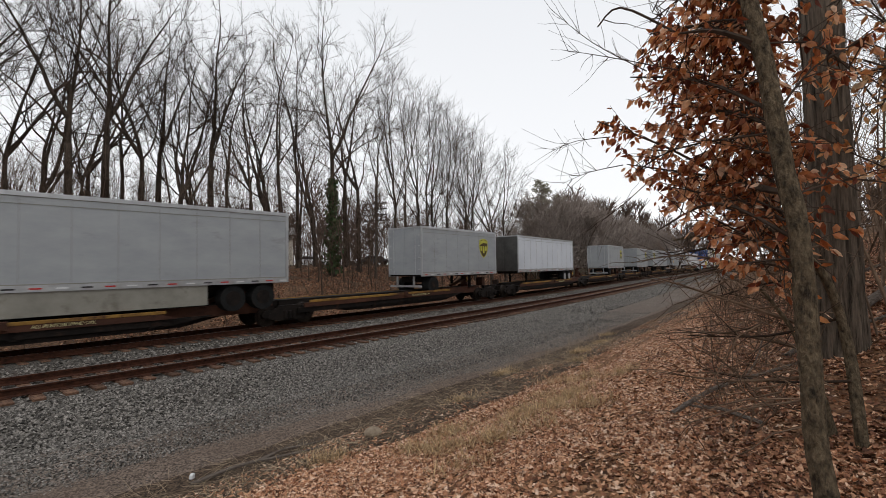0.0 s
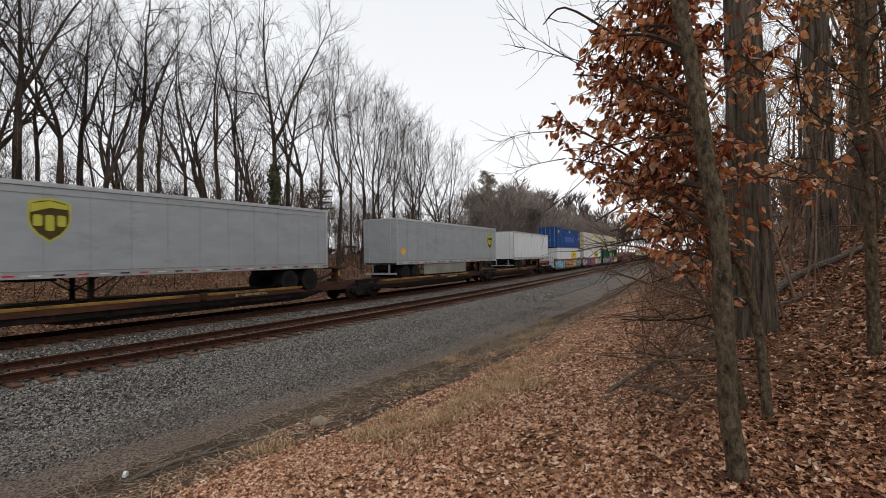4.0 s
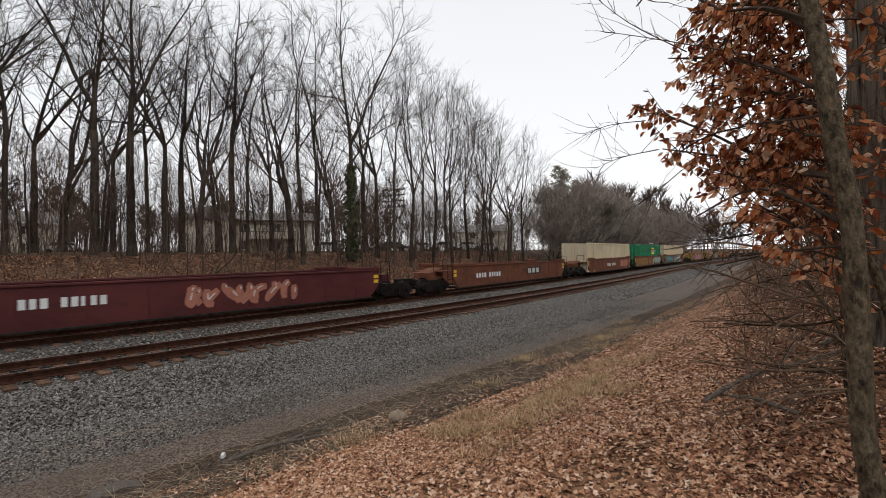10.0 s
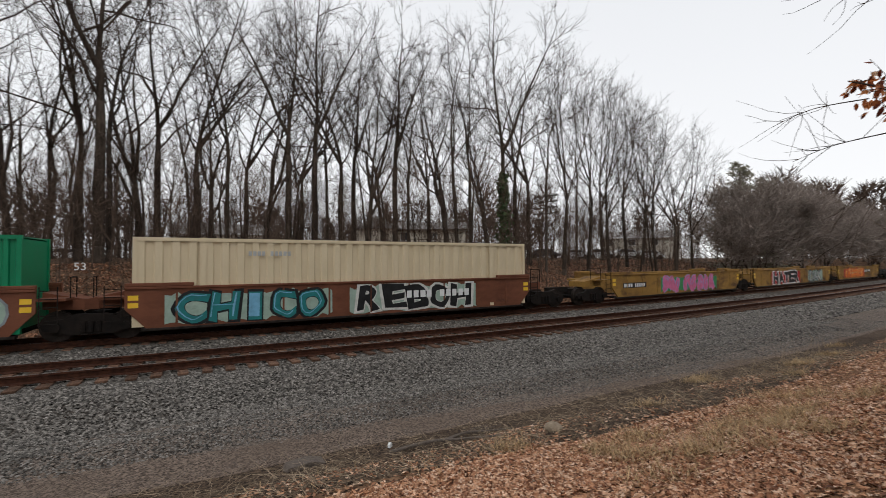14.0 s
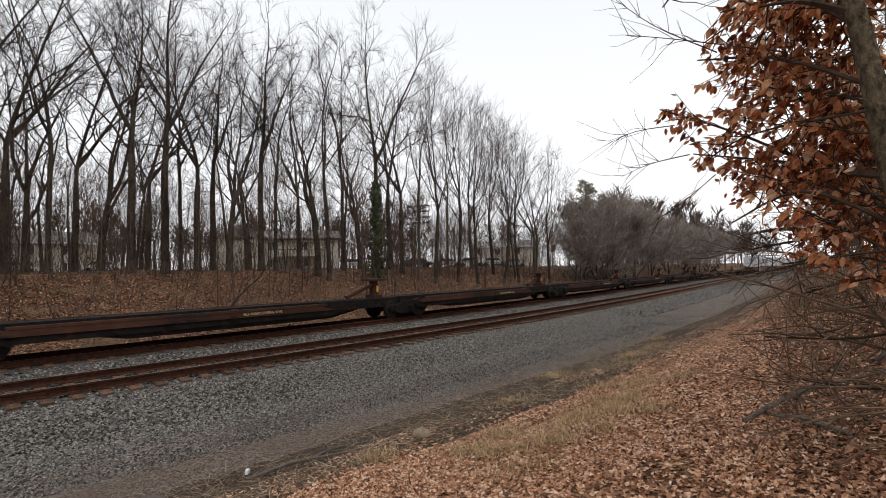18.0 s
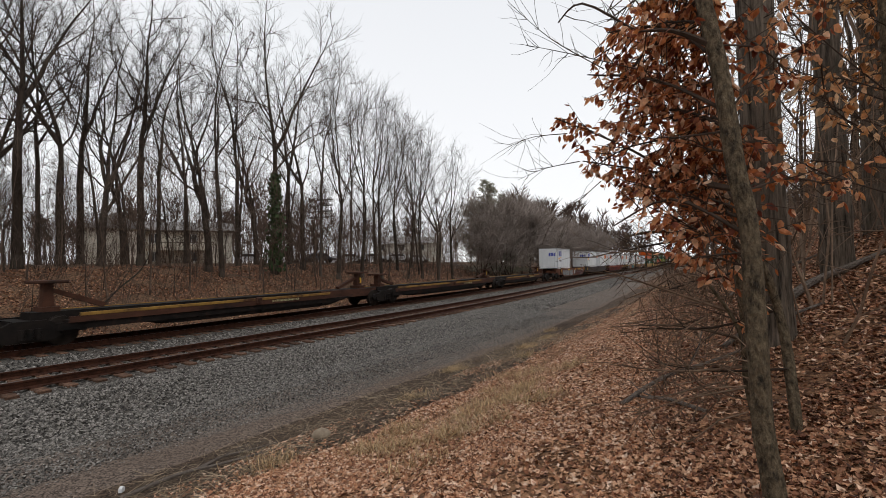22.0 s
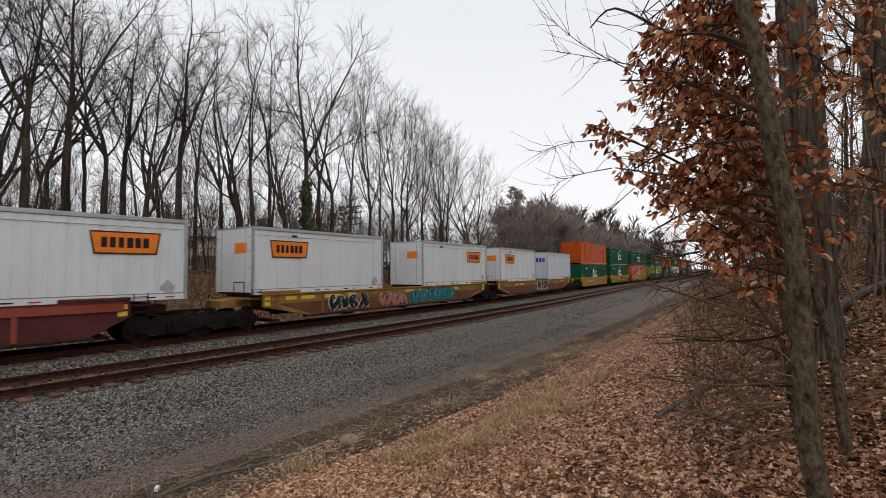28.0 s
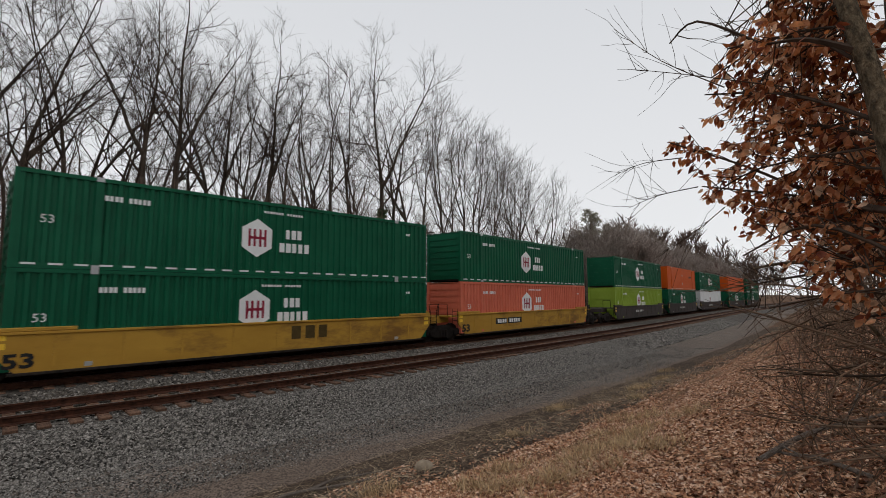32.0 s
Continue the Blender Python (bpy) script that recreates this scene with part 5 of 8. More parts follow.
    for k in (0, 3, 4):
        L2 = (units[k][1] - units[k][0]) / 2 - 1.75
        plate_shape("lower_panel", [(-L2 + 2.2, .46), (L2 - 2.2, .46), (L2 - .3, 1.04), (-L2 + .3, 1.04)], M["rust"], u[k], Y + .002, .002, "rust-brown lower half")
        rq = random.Random(k)
        for _ in range(8):
            plate_shape("yellow_patch", rect(rq.uniform(-L2 + .5, L2 - 1.5), rq.uniform(1.1, 1.2), rq.uniform(.4, 1.1), .16), M["safety"], u[k], Y + .002, .003)
    L2 = (units[2][1] - units[2][0]) / 2 - 1.5
    plate_shape("top_flange", rect(-L2, 1.16, 2 * L2, .26), M["redbrown"], u[2], Y + .002, .06, "faded bright red upper beam")
    for x in np.arange(-L2 + 1.3, L2 - 1, 1.85):
        plate_shape("post", rect(x, .42, .14, .75), M["redbrown"], u[2], Y + .002, .045)
    for x in (-4.6, 1.5):
        plate_shape("pale_scrape", rect(x, 1.22, 2.1, .12), M["rose"], u[2], Y - .058, .003)
    rq = random.Random(88)
    for _ in range(11):
        x, z_ = rq.uniform(-8, 7), rq.uniform(.4, .75)
        plate_shape("grey_patch", [(x, z_), (x + rq.uniform(.5, 1.0), z_ - .04), (x + rq.uniform(.7, 1.3), z_ + .5), (x + .15, z_ + .55)], M["markgrey"], u[0], Y + .002, .004)
    graffiti(u[0], -7.6, -1.0, .4, 1.3, "spraygrey", "markbrown", 31, Y, None, "rose")
    graffiti(u[0], 1.2, 7.6, .4, 1.3, "maroon", "black", 32, Y, None, "spraygrey")
    plate_shape("yellow_edge", rect(-8.2, 1.40, 16.4, .07), M["deckyellow"], u[0], Y - .04, .004, "worn yellow upper edge")
    graffiti(u[3], -6.0, -3.4, .5, 1.3, "black", "chalk", 33, Y, None, "spraygrey")
    graffiti(u[3], -2.6, .2, .4, 1.3, "rose", "markbrown", 36, Y, None, "lilac")
    graffiti(u[3], .6, 5.2, .46, 1.38, "teal", "black", 34, Y, "teal", "skyblue")
    spray_word(u[4], "KGR", -.75, 2.6, .5, 1.4, "black", "chalk", 35, Y, None, None, 0)

    def pup(lo, hi, unit, kind, paint="white", mark=0.0):
        c = trailer(hi - lo, paint, "short white box trailer body with a coloured company mark" if kind != "plain" else "plain bluish white short box trailer body", wheels=False, H=2.86, ribs=.42 if paint == "white" else 0)
        a, b, _ = units[unit]
        load(c, a, b, lo, hi, 1.47)
        h = (hi - lo) / 2
        if kind == "orange":
            o = [(mark - 1.0, 2.28), (mark + 1.0, 2.28), (mark + .88, 1.62), (mark - .88, 1.62)]
            plate_shape("sign_border", [(x * 1.0 + (-.05 if x < mark else .05), z + (.05 if z > 2 else -.05)) for x, z in o], M["black"], c, -1.3, .003)
            plate_shape("sign_field", o, M["markorange"], c, -1.3, .006)
            bars("sign_lettering", mark - .72, 1.79, 1.46, .34, M["black"], c, 6, -1.307, 41)
        elif kind == "blue":
            bars("mark_lettering", -h + .75, 1.8, 1.75, .68, M["markblue"], c, 3, -1.3, 42)
            plate_shape("amber_swoosh", [(-h + .4, 1.45), (-h + 1.4, 1.62), (-h + 2.3, 1.62), (-h + 1.5, 1.5), (-h + .9, 1.25)], M["markamber"], c, -1.3)
            lettering("word", "FREIGHT", .32, -h + 1.15, 1.02, M["black"], c, -1.302)
        bm = bmesh.new()
        if kind == "orange":
            box(bm, -h - .018, -h - .012, -.95, -.1, 1.75, 2.2)
            part("end_sign", bm, M["markorange"], c)
        elif kind in ("blue", "plain"):
            box(bm, -h - .018, -h - .012, -1.0, -.75, 1.8, 2.25)
            box(bm, -h - .018, -h - .012, -.66, -.42, 1.8, 2.25)
            box(bm, -h - .018, -h - .012, -.33, -.08, 1.8, 2.25)
            part("end_mark", bm, M["markblue"], c)
        else:
            bm.free()
        plate_shape("hazard_diamond", [(h - .9, .45), (h - .65, .7), (h - .4, .45), (h - .65, .2)], M["markgrey"], c, -1.3)
        plate_shape("vent", rect(-h + 2.0, 2.5, .3, .1), M["black"], c, -1.3)
        return c
    pup(186.4, 194.4, 0, "blue")
    pup(208.6, 217.1, 1, "blue")
    pup(220.3, 228.7, 1, "orange", mark=2.2)
    pup(231.3, 239.7, 2, "orange", mark=-2.2)
    pup(242.9, 251.3, 2, "orange", mark=2.25)
    pup(254.4, 262.6, 3, "orange", mark=-2.2)
    pup(266.4, 274.8, 3, "orange", mark=2.25)
    pup(277.6, 286.0, 4, "orange", mark=-2.1)
    pup(289.7, 298.1, 4, "plain", "cool_white")

    # double stacks in yellow wells
    tri = [(302, 321.2), (321.2, 340.4), (340.4, 359.6), (363.6, 382.8), (382.8, 402), (402, 421.2), (425.2, 444.4), (444.4, 463.6)]
    tops = ["orange", "green", "green", "green", "orange", "green", "orange", "green"]
    lows = ["green", "green", "salmon", "olive", "green", "white", "green", "green"]
    for i, (a, b) in enumerate(tri):
        car = well_car(a, b, "yellow" if i < 3 else "greycar", i in (0, 3, 6), i in (2, 5, 7), "yellow well car under a double stack of containers" if i < 3 else "grimy grey well car under a double stack", top=1.42)
        lettering("size_number", "53", .55, -8.0, .45, M["black"], car, Y - .003, .02, wide=1.35)
        if i in (0, 2):
            plate_shape("number_field", rect(-4.7, .72, 3.0, .36), M["black"], car, Y, .003)
            bars("marking", -4.5, .79, 2.6, .22, M["markwhite"], car, 10, Y - .003, 50 + i, 4)
        elif i == 1:
            bars("mark_lettering", .6, .72, 1.85, .52, M["markbrown"], car, 3, Y, 51)
        else:
            bars("marking", -2.2, .8, 2.6, .2, M["chalk"], car, 9, Y, 52, 4)
        m = (a + b) / 2
        for paint, z in ((lows[i], .36), (tops[i], 3.27)):
            c = container(16.15, 2.9, paint, {"green": "green container with a white hexagon mark", "orange": "plain orange container with small dark lettering bars", "salmon": "faded red ribbed container with a white hexagon mark",
                                              "olive": "yellow-green container with a white hexagon mark", "white": "white container in a well car"}[paint], ribs=.62 if z > 3 and paint != "green" else .3, doors="slats")
            load(c, a, b, m - 8.05, m + 8.1, z)
            if paint == "orange":
                bars("mark_lettering", 3.9, 1.72, 1.6, .2, M["black"], c, 9, -1.279, 61)
                plate_shape("mark_rule", rect(3.9, 1.64, 1.6, .04), M["black"], c, -1.279)
                for zz in (.8, 1.9):
                    plate_shape("grey_diamond", [(-.34, zz), (-.12, zz + .22), (.1, zz), (-.12, zz - .22)], M["markgrey"], c, -1.279)
            else:
                hexmark(c, -.95, 1.44 if z > 3 else 1.58, 1.25, -1.279)
                bars("number_marking", -5.9, 2.2, 1.3, .17, M["markwhite"], c, 10, -1.279, 62, 4)
                bars("small_lettering", -.7, 2.45, 1.7, .09, M["markwhite"], c, 14, -1.279, 63, 7)
                lettering("size_number", "53", .36, -7.45, 1.35 if z > 3 else 1.35, M["markwhite"], c, -1.281)
                bars("small_lettering", 6.7, 2.2, .3, .1, M["markwhite"], c, 2, -1.279, 64)
            if z > 3:
                bm = bmesh.new()
                for x in np.arange(-7.8, 7.8, .62):
                    prism(bm, rect(x, .1, .34, .06), -1.306, -1.302)
                part("reflective_strip", bm, M["markwhite"], c, "white reflective strips")["kind"] = "stuff"


consist()

# ---- trees ----
def limb_points(rnd, p, d, length, bits, up, wob):
    pts = [Vector(p)]
    d = Vector(d).normalized()
    for _ in range(bits):
        d = (d + Vector((rnd.gauss(0, wob), rnd.gauss(0, wob), rnd.gauss(0, wob) + up))).normalized()
        pts.append(pts[-1] + d * length / bits)
    return pts


def tubes(paths):
    """Paths of (points, start radius, end radius, sides) as vertices and faces."""
    V, F = [], []
    for pts, r0, r1, k in paths:
        base = len(V)
        n = len(pts)
        for i, p in enumerate(pts):
            d = (pts[min(i + 1, n - 1)] - pts[max(i - 1, 0)])
            d.normalize()
            u = d.orthogonal().normalized()
            if abs(d.z) < 0.999:
                u = Vector((-d.y, d.x, 0)).normalized()
            w = d.cross(u)
            r = r0 + (r1 - r0) * i / (n - 1)
            for j in range(k):
                a = 2 * math.pi * j / k
                V.append(p + u * (math.cos(a) * r) + w * (math.sin(a) * r))
        for i in range(n - 1):
            for j in range(k):
                a, b = base + i * k + j, base + i * k + (j + 1) % k
                F.append((a, b, b + k, a + k))
        F.append(tuple(base + (n - 1) * k + j for j in range(k)))
    return V, F


def aside(rnd, d, angle):
    """A heading that leaves d by an angle, to a random side."""
    d = d.normalized()
    u = d.orthogonal().normalized()
    w = d.cross(u)
    a = rnd.uniform(0, 6.283)
    return d * math.cos(angle) + (u * math.cos(a) + w * math.sin(a)) * math.sin(angle)


def along(path, u):
    n = len(path) - 1
    i = min(int(u * n), n - 1)
    return path[i].lerp(path[i + 1], u * n - i), path[i + 1] - path[i]


def bare_tree(seed, height, girth, clear=0.38, spread=1.0, fan=0.0, twigs=1.0, lean=0.02, limbs=12, fine=0.0095, leaders=2):
    """Trunk and crown tubes of a leafless tree at the origin: leaders that part from the trunk, crooked limbs, branches and fine twigs."""
    rnd = random.Random(seed)
    trunk = [Vector((0, 0, -0.6))]
    d = Vector((rnd.uniform(-lean, lean), rnd.uniform(-lean, lean), 1))
    bits = 16
    for i in range(bits):
        wob = .03 if i < 6 else .09
        d = (d + Vector((rnd.gauss(0, wob), rnd.gauss(0, wob), .13))).normalized()
        trunk.append(trunk[-1] + d * (height * .97) / bits)
    cut = max(2, int(clear * bits) + 1)
    tp = [(trunk[:2], girth * 1.4, girth, 9), (trunk[1:cut + 1], girth, girth * .78, 9), (trunk[cut:cut + 5], girth * .70, girth * .34, 7), (trunk[cut + 4:], girth * .34, .014, 5)]
    stems = [(trunk, girth, clear)]
    for k in range(leaders):
        u = clear + rnd.uniform(-.03, .22)
        p, _ = along(trunk, u)
        a = rnd.uniform(0, 6.283)
        out = rnd.uniform(.38, .75) * (1 - .4 * fan)
        f = limb_points(rnd, p, Vector((math.cos(a) * out, math.sin(a) * out, 1)), height * (.93 - u) * rnd.uniform(.8, 1.0), 10, .07, .10)
        r = girth * rnd.uniform(.42, .60)
        tp += [(f[:5], r, r * .62, 7), (f[4:], r * .62, .013, 5)]
        stems.append((f, r, .12))
    cr = []
    for stem, g, low in stems:
        main = stem is trunk
        count = limbs if main else int(limbs * .72)
        whole = height if main else height * (1 - clear) * 1.1
        for k in range(count):
            u = low + (.97 - low) * ((k + rnd.random()) / count) ** .85
            p, d = along(stem, u)
            ln = (whole * (.46 if main else .44) * (1 - u) ** .8 + height * .075) * rnd.uniform(.65, 1.25) * spread
            limb = limb_points(rnd, p, aside(rnd, d, rnd.uniform(.65, 1.2) - fan * .35) + Vector((0, 0, .22)), ln, 9, .05 + fan * .06, .15)
            r = min(max(.022, g * (.40 * (1 - u) + .05)), .011 * ln + .018)
            cr += [(limb[:5], r, r * .6, 6), (limb[4:], r * .6, fine, 4)]
            for _ in range(int((3.0 + ln * .8) * twigs)):
                v = rnd.uniform(.15, 1.0)
                q, dd = along(limb, v)
                b_ln = (ln * .40 * (1.15 - v) + .95) * rnd.uniform(.6, 1.3)
                br = limb_points(rnd, q, aside(rnd, dd, rnd.uniform(.35, .95)) + Vector((0, 0, .12)), b_ln, 5, .05, .20)
                cr.append((br, max(fine * 1.5, r * .32), fine * .8, 4))
                for _ in range(int(rnd.uniform(4, 8) * twigs)):
                    q2, d2 = along(br, rnd.uniform(.12, 1.0))
                    cr.append((limb_points(rnd, q2, aside(rnd, d2, rnd.uniform(.3, .9)) + Vector((0, 0, .10)), rnd.uniform(.5, 1.7), 3, .06, .2), fine * .85, fine * .42, 3))
    return tubes(tp), tubes(cr)


def make_tree(seed, label, *args, **kw):
    (tv, tf), (cv, cf) = bare_tree(seed, *args, **kw)
    ob = tagged(new("tree"), label, "tree", "bare trees of the wood")
    raw("trunk", tv, tf, M["bark"], ob, smooth=True)
    raw("crown", cv, cf, M["twig"], ob)
    return ob


TREES = [make_tree(11, "tall leafless forest tree with high crown", 26, .29, clear=.36, spread=.95, limbs=10, leaders=1),
         make_tree(12, "tall leafless forest tree with forked trunk", 23, .25, clear=.28, spread=.95, limbs=8, leaders=2),
         make_tree(13, "slender leafless tree with narrow crown", 22, .16, clear=.38, spread=.62, fan=.5, limbs=12, leaders=1),
         make_tree(15, "leafless oak with wide crooked limbs", 20, .28, clear=.24, spread=1.15, limbs=7, leaders=3),
         make_tree(16, "leafless tree with fine upright twigs", 19, .17, clear=.26, spread=.85, fan=.8, twigs=.85, limbs=10, leaders=2, fine=.0085),
         make_tree(17, "thin young leafless tree", 13, .07, clear=.16, spread=.75, fan=.1, twigs=.9, lean=.1, limbs=12, leaders=1),
         make_tree(18, "leafless tree deeper in the wood", 21, .19, clear=.36, spread=.85, twigs=.6, limbs=8, leaders=1),
         make_tree(19, "slim leafless tree deeper in the wood", 19, .12, clear=.42, spread=.66, fan=.3, twigs=.6, limbs=9, leaders=1)]
_first = set()
rnd = random.Random(77)


def plant(kind, x, y, scale=1.0, girth=1.0, turn=None):
    m = Matrix.Translation((x, y, float(land(x, y)) - .05)) @ Matrix.Rotation(rnd.uniform(0, 6.28) if turn is None else turn, 4, "Z")
    src = TREES[kind]
    if kind not in _first:
        _first.add(kind)
        src.matrix_basis = m
        src.scale = (scale * girth, scale * girth, scale)
        return src
    o = copy_thing(src, m)
    o.scale = (scale * girth, scale * girth, scale)
    return o


# the front rank beyond the line, heading and distance from the viewer's place
for az, dist, kind, sc in ((76.5, 41, 0, .98), (73.5, 44, 1, 1.05), (70.4, 43, 3, 1.0), (67.1, 45, 0, .95), (65.6, 46, 2, 1.0), (60.8, 42, 3, .98), (58.0, 47, 2, 1.1), (54.0, 44, 0, .98),
                           (51.0, 48, 1, .98), (47.0, 46, 4, 1.15), (44.3, 48, 4, 1.08), (41.9, 49, 4, 1.05), (40.0, 58, 4, 1.1), (37.0, 56, 4, 1.0), (35.1, 55, 1, .72), (33.4, 60, 4, .92), (38.4, 64, 4, 1.1), (42.6, 62, 4, 1.2), (45.6, 60, 2, 1.0),
                           (97.5, 39, 0, 1.1), (96.6, 41, 2, 1.05), (89.0, 43, 1, 1.0), (86.0, 42, 2, 1.0), (79.5, 42, 0, .9), (82.0, 46, 3, .95), (116.5, 41, 0, .8), (126.5, 42, 1, .85), (124.0, 44, 2, .9), (133.5, 44, 0, .85), (138.0, 40, 3, .9),
                           (110.0, 46, 1, .9), (104.0, 45, 3, .9), (101.0, 49, 2, 1.0), (92.5, 50, 0, 1.0), (84.0, 53, 1, 1.05), (72.0, 53, 0, 1.0), (63.0, 54, 1, 1.0), (56.0, 55, 3, 1.0), (49.0, 56, 2, 1.1)):
    a = radians(az)
    plant(kind, dist * math.cos(a), dist * math.sin(a), sc * (1.12 if az > 79 else 1.04))
for az, dist, kind, sc in ((94, 44, 3, 1.1), (99, 42, 1, 1.1), (106.5, 41, 0, 1.05), (108.5, 47, 2, 1.1), (112.5, 43, 3, 1.1), (114.5, 50, 1, 1.15), (118.5, 45, 2, 1.1), (121, 41, 3, 1.0), (122.5, 49, 0, 1.05), (128.5, 45, 2, 1.1), (130.5, 40, 1, 1.0),
                           (135.5, 47, 3, 1.1), (140.5, 44, 2, 1.1), (143, 41, 0, .95), (146, 46, 1, 1.1), (68.5, 50, 3, 1.0), (75.0, 49, 2, 1.1), (78, 51, 1, 1.05), (87.5, 50, 3, 1.1), (52.6, 53, 0, .95)):
    a = radians(az)
    plant(kind, dist * math.cos(a), dist * math.sin(a), sc)
# the depth of the wood behind it
placed = 0
while placed < 115:
    az, dist = radians(rnd.uniform(30, 158)), rnd.uniform(37, 95)
    x, y = dist * math.cos(az), dist * math.sin(az)
    n, s = across(np.array([x]), np.array([y]))
    if n[0] < 15.5 or (dist < 60 and rnd.random() < .25):
        continue
    if 20 < x < 52 and 57 < y < 84:
        continue
    if x > 48 and n[0] < 40:
        continue
    plant(rnd.choice((6, 6, 7, 7, 7, 5, 5)), x, y, rnd.uniform(.7, 1.05))
    placed += 1
# young growth on the far bank
for i in range(48):
    s, n = rnd.uniform(-45, 62), 12.5 + 20 * rnd.random()
    p = at(s, n)
    plant(5, p.x, p.y, rnd.uniform(.3, .6) + (.35 * rnd.random() if n > 19 else 0), .9)
# woods up the near bank
for x, y, kind, sc in ((12.5, -3.2, 0, .8), (15.5, -2.0, 2, .8), (18.0, -4.0, 0, .75), (21.5, -7.2, 1, .8), (26.0, -3.0, 2, .8), (28.0, -9.0, 0, .8), (24.0, -5.0, 5, 1.0), (33.0, -4.0, 1, .8), (36.0, -8.0, 3, .8), (31.0, 1.5, 5, .9), (42.0, -2.0, 2, .9),
                       (46.0, 3.0, 5, 1.0), (52.0, 0.0, 1, .8), (58.0, 4.0, 5, 1.0), (64.0, 6.0, 2, .8), (16.5, -7.5, 6, .9), (19.0, -6.0, 7, .9), (22.5, -3.4, 6, .8), (24.5, -8.5, 1, .8), (29.0, -6.0, 7, .9), (72.0, 8.0, 4, .75), (82.0, 10.0, 4, .75), (95.0, 15.0, 4, .7), (110.0, 22.0, 4, .7), (122, 27, 4, .7), (100.0, 8.0, 1, .7), (130, 20, 3, .7)):
    plant(kind, x, y, sc)

# ---- beside the viewer ----
def leaf_shape(L, W, curl):
    """Outline of a pointed oval leaf, folded a little along its rib: vertices and faces."""
    v = [(0, 0, 0), (L * .3, W * .5, curl * .5), (L * .7, W * .38, curl), (L, 0, curl * 1.6), (L * .7, -W * .38, curl), (L * .3, -W * .5, curl * .5), (L * .5, 0, -curl * .6)]
    f = [(0, 6, 1), (1, 6, 2), (2, 6, 3), (3, 6, 4), (4, 6, 5), (5, 6, 0)]
    return v, f


def scatter_leaves(rnd, places, size, droop, flat=False):
    """Leaves at places (point, heading) as one set of vertices and faces."""
    V, F = [], []
    for p, d in places:
        L = size * rnd.uniform(.65, 1.25)
        v, f = leaf_shape(L, L * rnd.uniform(.42, .62), L * rnd.uniform(-.12, .22))
        if flat:
            e = Euler((rnd.gauss(0, .35), rnd.gauss(0, .35), rnd.uniform(0, 6.28)))
        else:
            e = Euler((rnd.gauss(0, .9), droop + rnd.gauss(0, .45), d + rnd.gauss(0, .8)))
        m = e.to_matrix()
        b = len(V)
        V += [p + m @ Vector(x) for x in v]
        F += [tuple(b + i for i in q) for q in f]
    return V, F


def smooth_path(pts, bits=4):
    """A soft curve through a few points."""
    pts = [Vector(p) for p in pts]
    out = []
    for i in range(len(pts) - 1):
        p0, p1, p2, p3 = pts[max(i - 1, 0)], pts[i], pts[i + 1], pts[min(i + 2, len(pts) - 1)]
        for k in range(bits):
            t = k / bits
            out.append(.5 * ((2 * p1) + (p2 - p0) * t + (2 * p0 - 5 * p1 + 4 * p2 - p3) * t * t + (3 * p1 - p0 - 3 * p2 + p3) * t ** 3))
    return out + [pts[-1]]


def rough_trunk(name, pts, r0, r1, material, parent, sides=22, amp=.07, seed=1, bits=16, ridge=0.0):
    """A trunk with swellings along a path, and furrows between ridges of bark where asked for."""
    path = smooth_path(pts, bits)
    V, F = [], []
    for i, p in enumerate(path):
        d = (path[min(i + 1, len(path) - 1)] - path[max(i - 1, 0)]).normalized()
        u = Vector((1, 0, 0)) - d * d.x
        u.normalize()
        w = d.cross(u)
        t = i / (len(path) - 1)
        r = r0 + (r1 - r0) * t
        r *= 1 + .45 * max(0, 1 - t * len(path) / 4) ** 2
        for j in range(sides):
            a = 2 * math.pi * j / sides
            q = 1 + amp * noise.noise(Vector((math.cos(a) * 2 + seed, math.sin(a) * 2, p.z * 2.2))) * 2 + amp * .7 * noise.noise(Vector((math.cos(a) * 6, math.sin(a) * 6 + seed, p.z * 14))) + amp * .6 * noise.noise(Vector((math.cos(a) * 2, seed, p.z * 40)))
            if ridge:
                q += ridge * (abs(math.sin(a * sides / 6 + 3.5 * noise.noise(Vector((math.cos(a), math.sin(a) + seed, p.z * 1.3))))) - .5)
            V.append(p + (u * math.cos(a) + w * math.sin(a)) * r * q)
    for i in range(len(path) - 1):
        for j in range(sides):
            a, b = i * sides + j, i * sides + (j + 1) % sides
            F.append((a, b, b + sides, a + sides))
    return raw(name, V, F, material, parent, smooth=True)


def leafy_branches(rnd, limbs, per_limb, reach, leaves_per, size, sides=5):
    """Limbs (points, radius) with side twigs; gives tubes and the places of leaves."""
    tub, spots = [], []
    for pts, r, dens in limbs:
        path = smooth_path(pts, 4)
        tub.append((path, r, .005, sides))
        n = len(path) - 1
        for _ in range(int(per_limb * dens)):
            u = rnd.uniform(.25, 1.0)
            i = min(int(u * n), n - 1)
            p = path[i].lerp(path[i + 1], u * n - i)
            d = (path[i + 1] - path[i]).normalized()
            d = d * rnd.uniform(.3, 1.1) + Vector((rnd.gauss(0, .6), rnd.gauss(0, .6), rnd.gauss(.05, .55)))
            tw = limb_points(rnd, p, d, reach * rnd.uniform(.4, 1.2), 4, -.01, .16)
            tub.append((tw, .0045, .0016, 3))
            for _ in range(int(leaves_per * rnd.uniform(.4, 1.5))):
                v = rnd.uniform(.2, 1.0)
                j = min(int(v * 4), 3)
                q = tw[j].lerp(tw[j + 1], v * 4 - j)
                spots.append((q, math.atan2(d.y, d.x)))
    return tub, spots


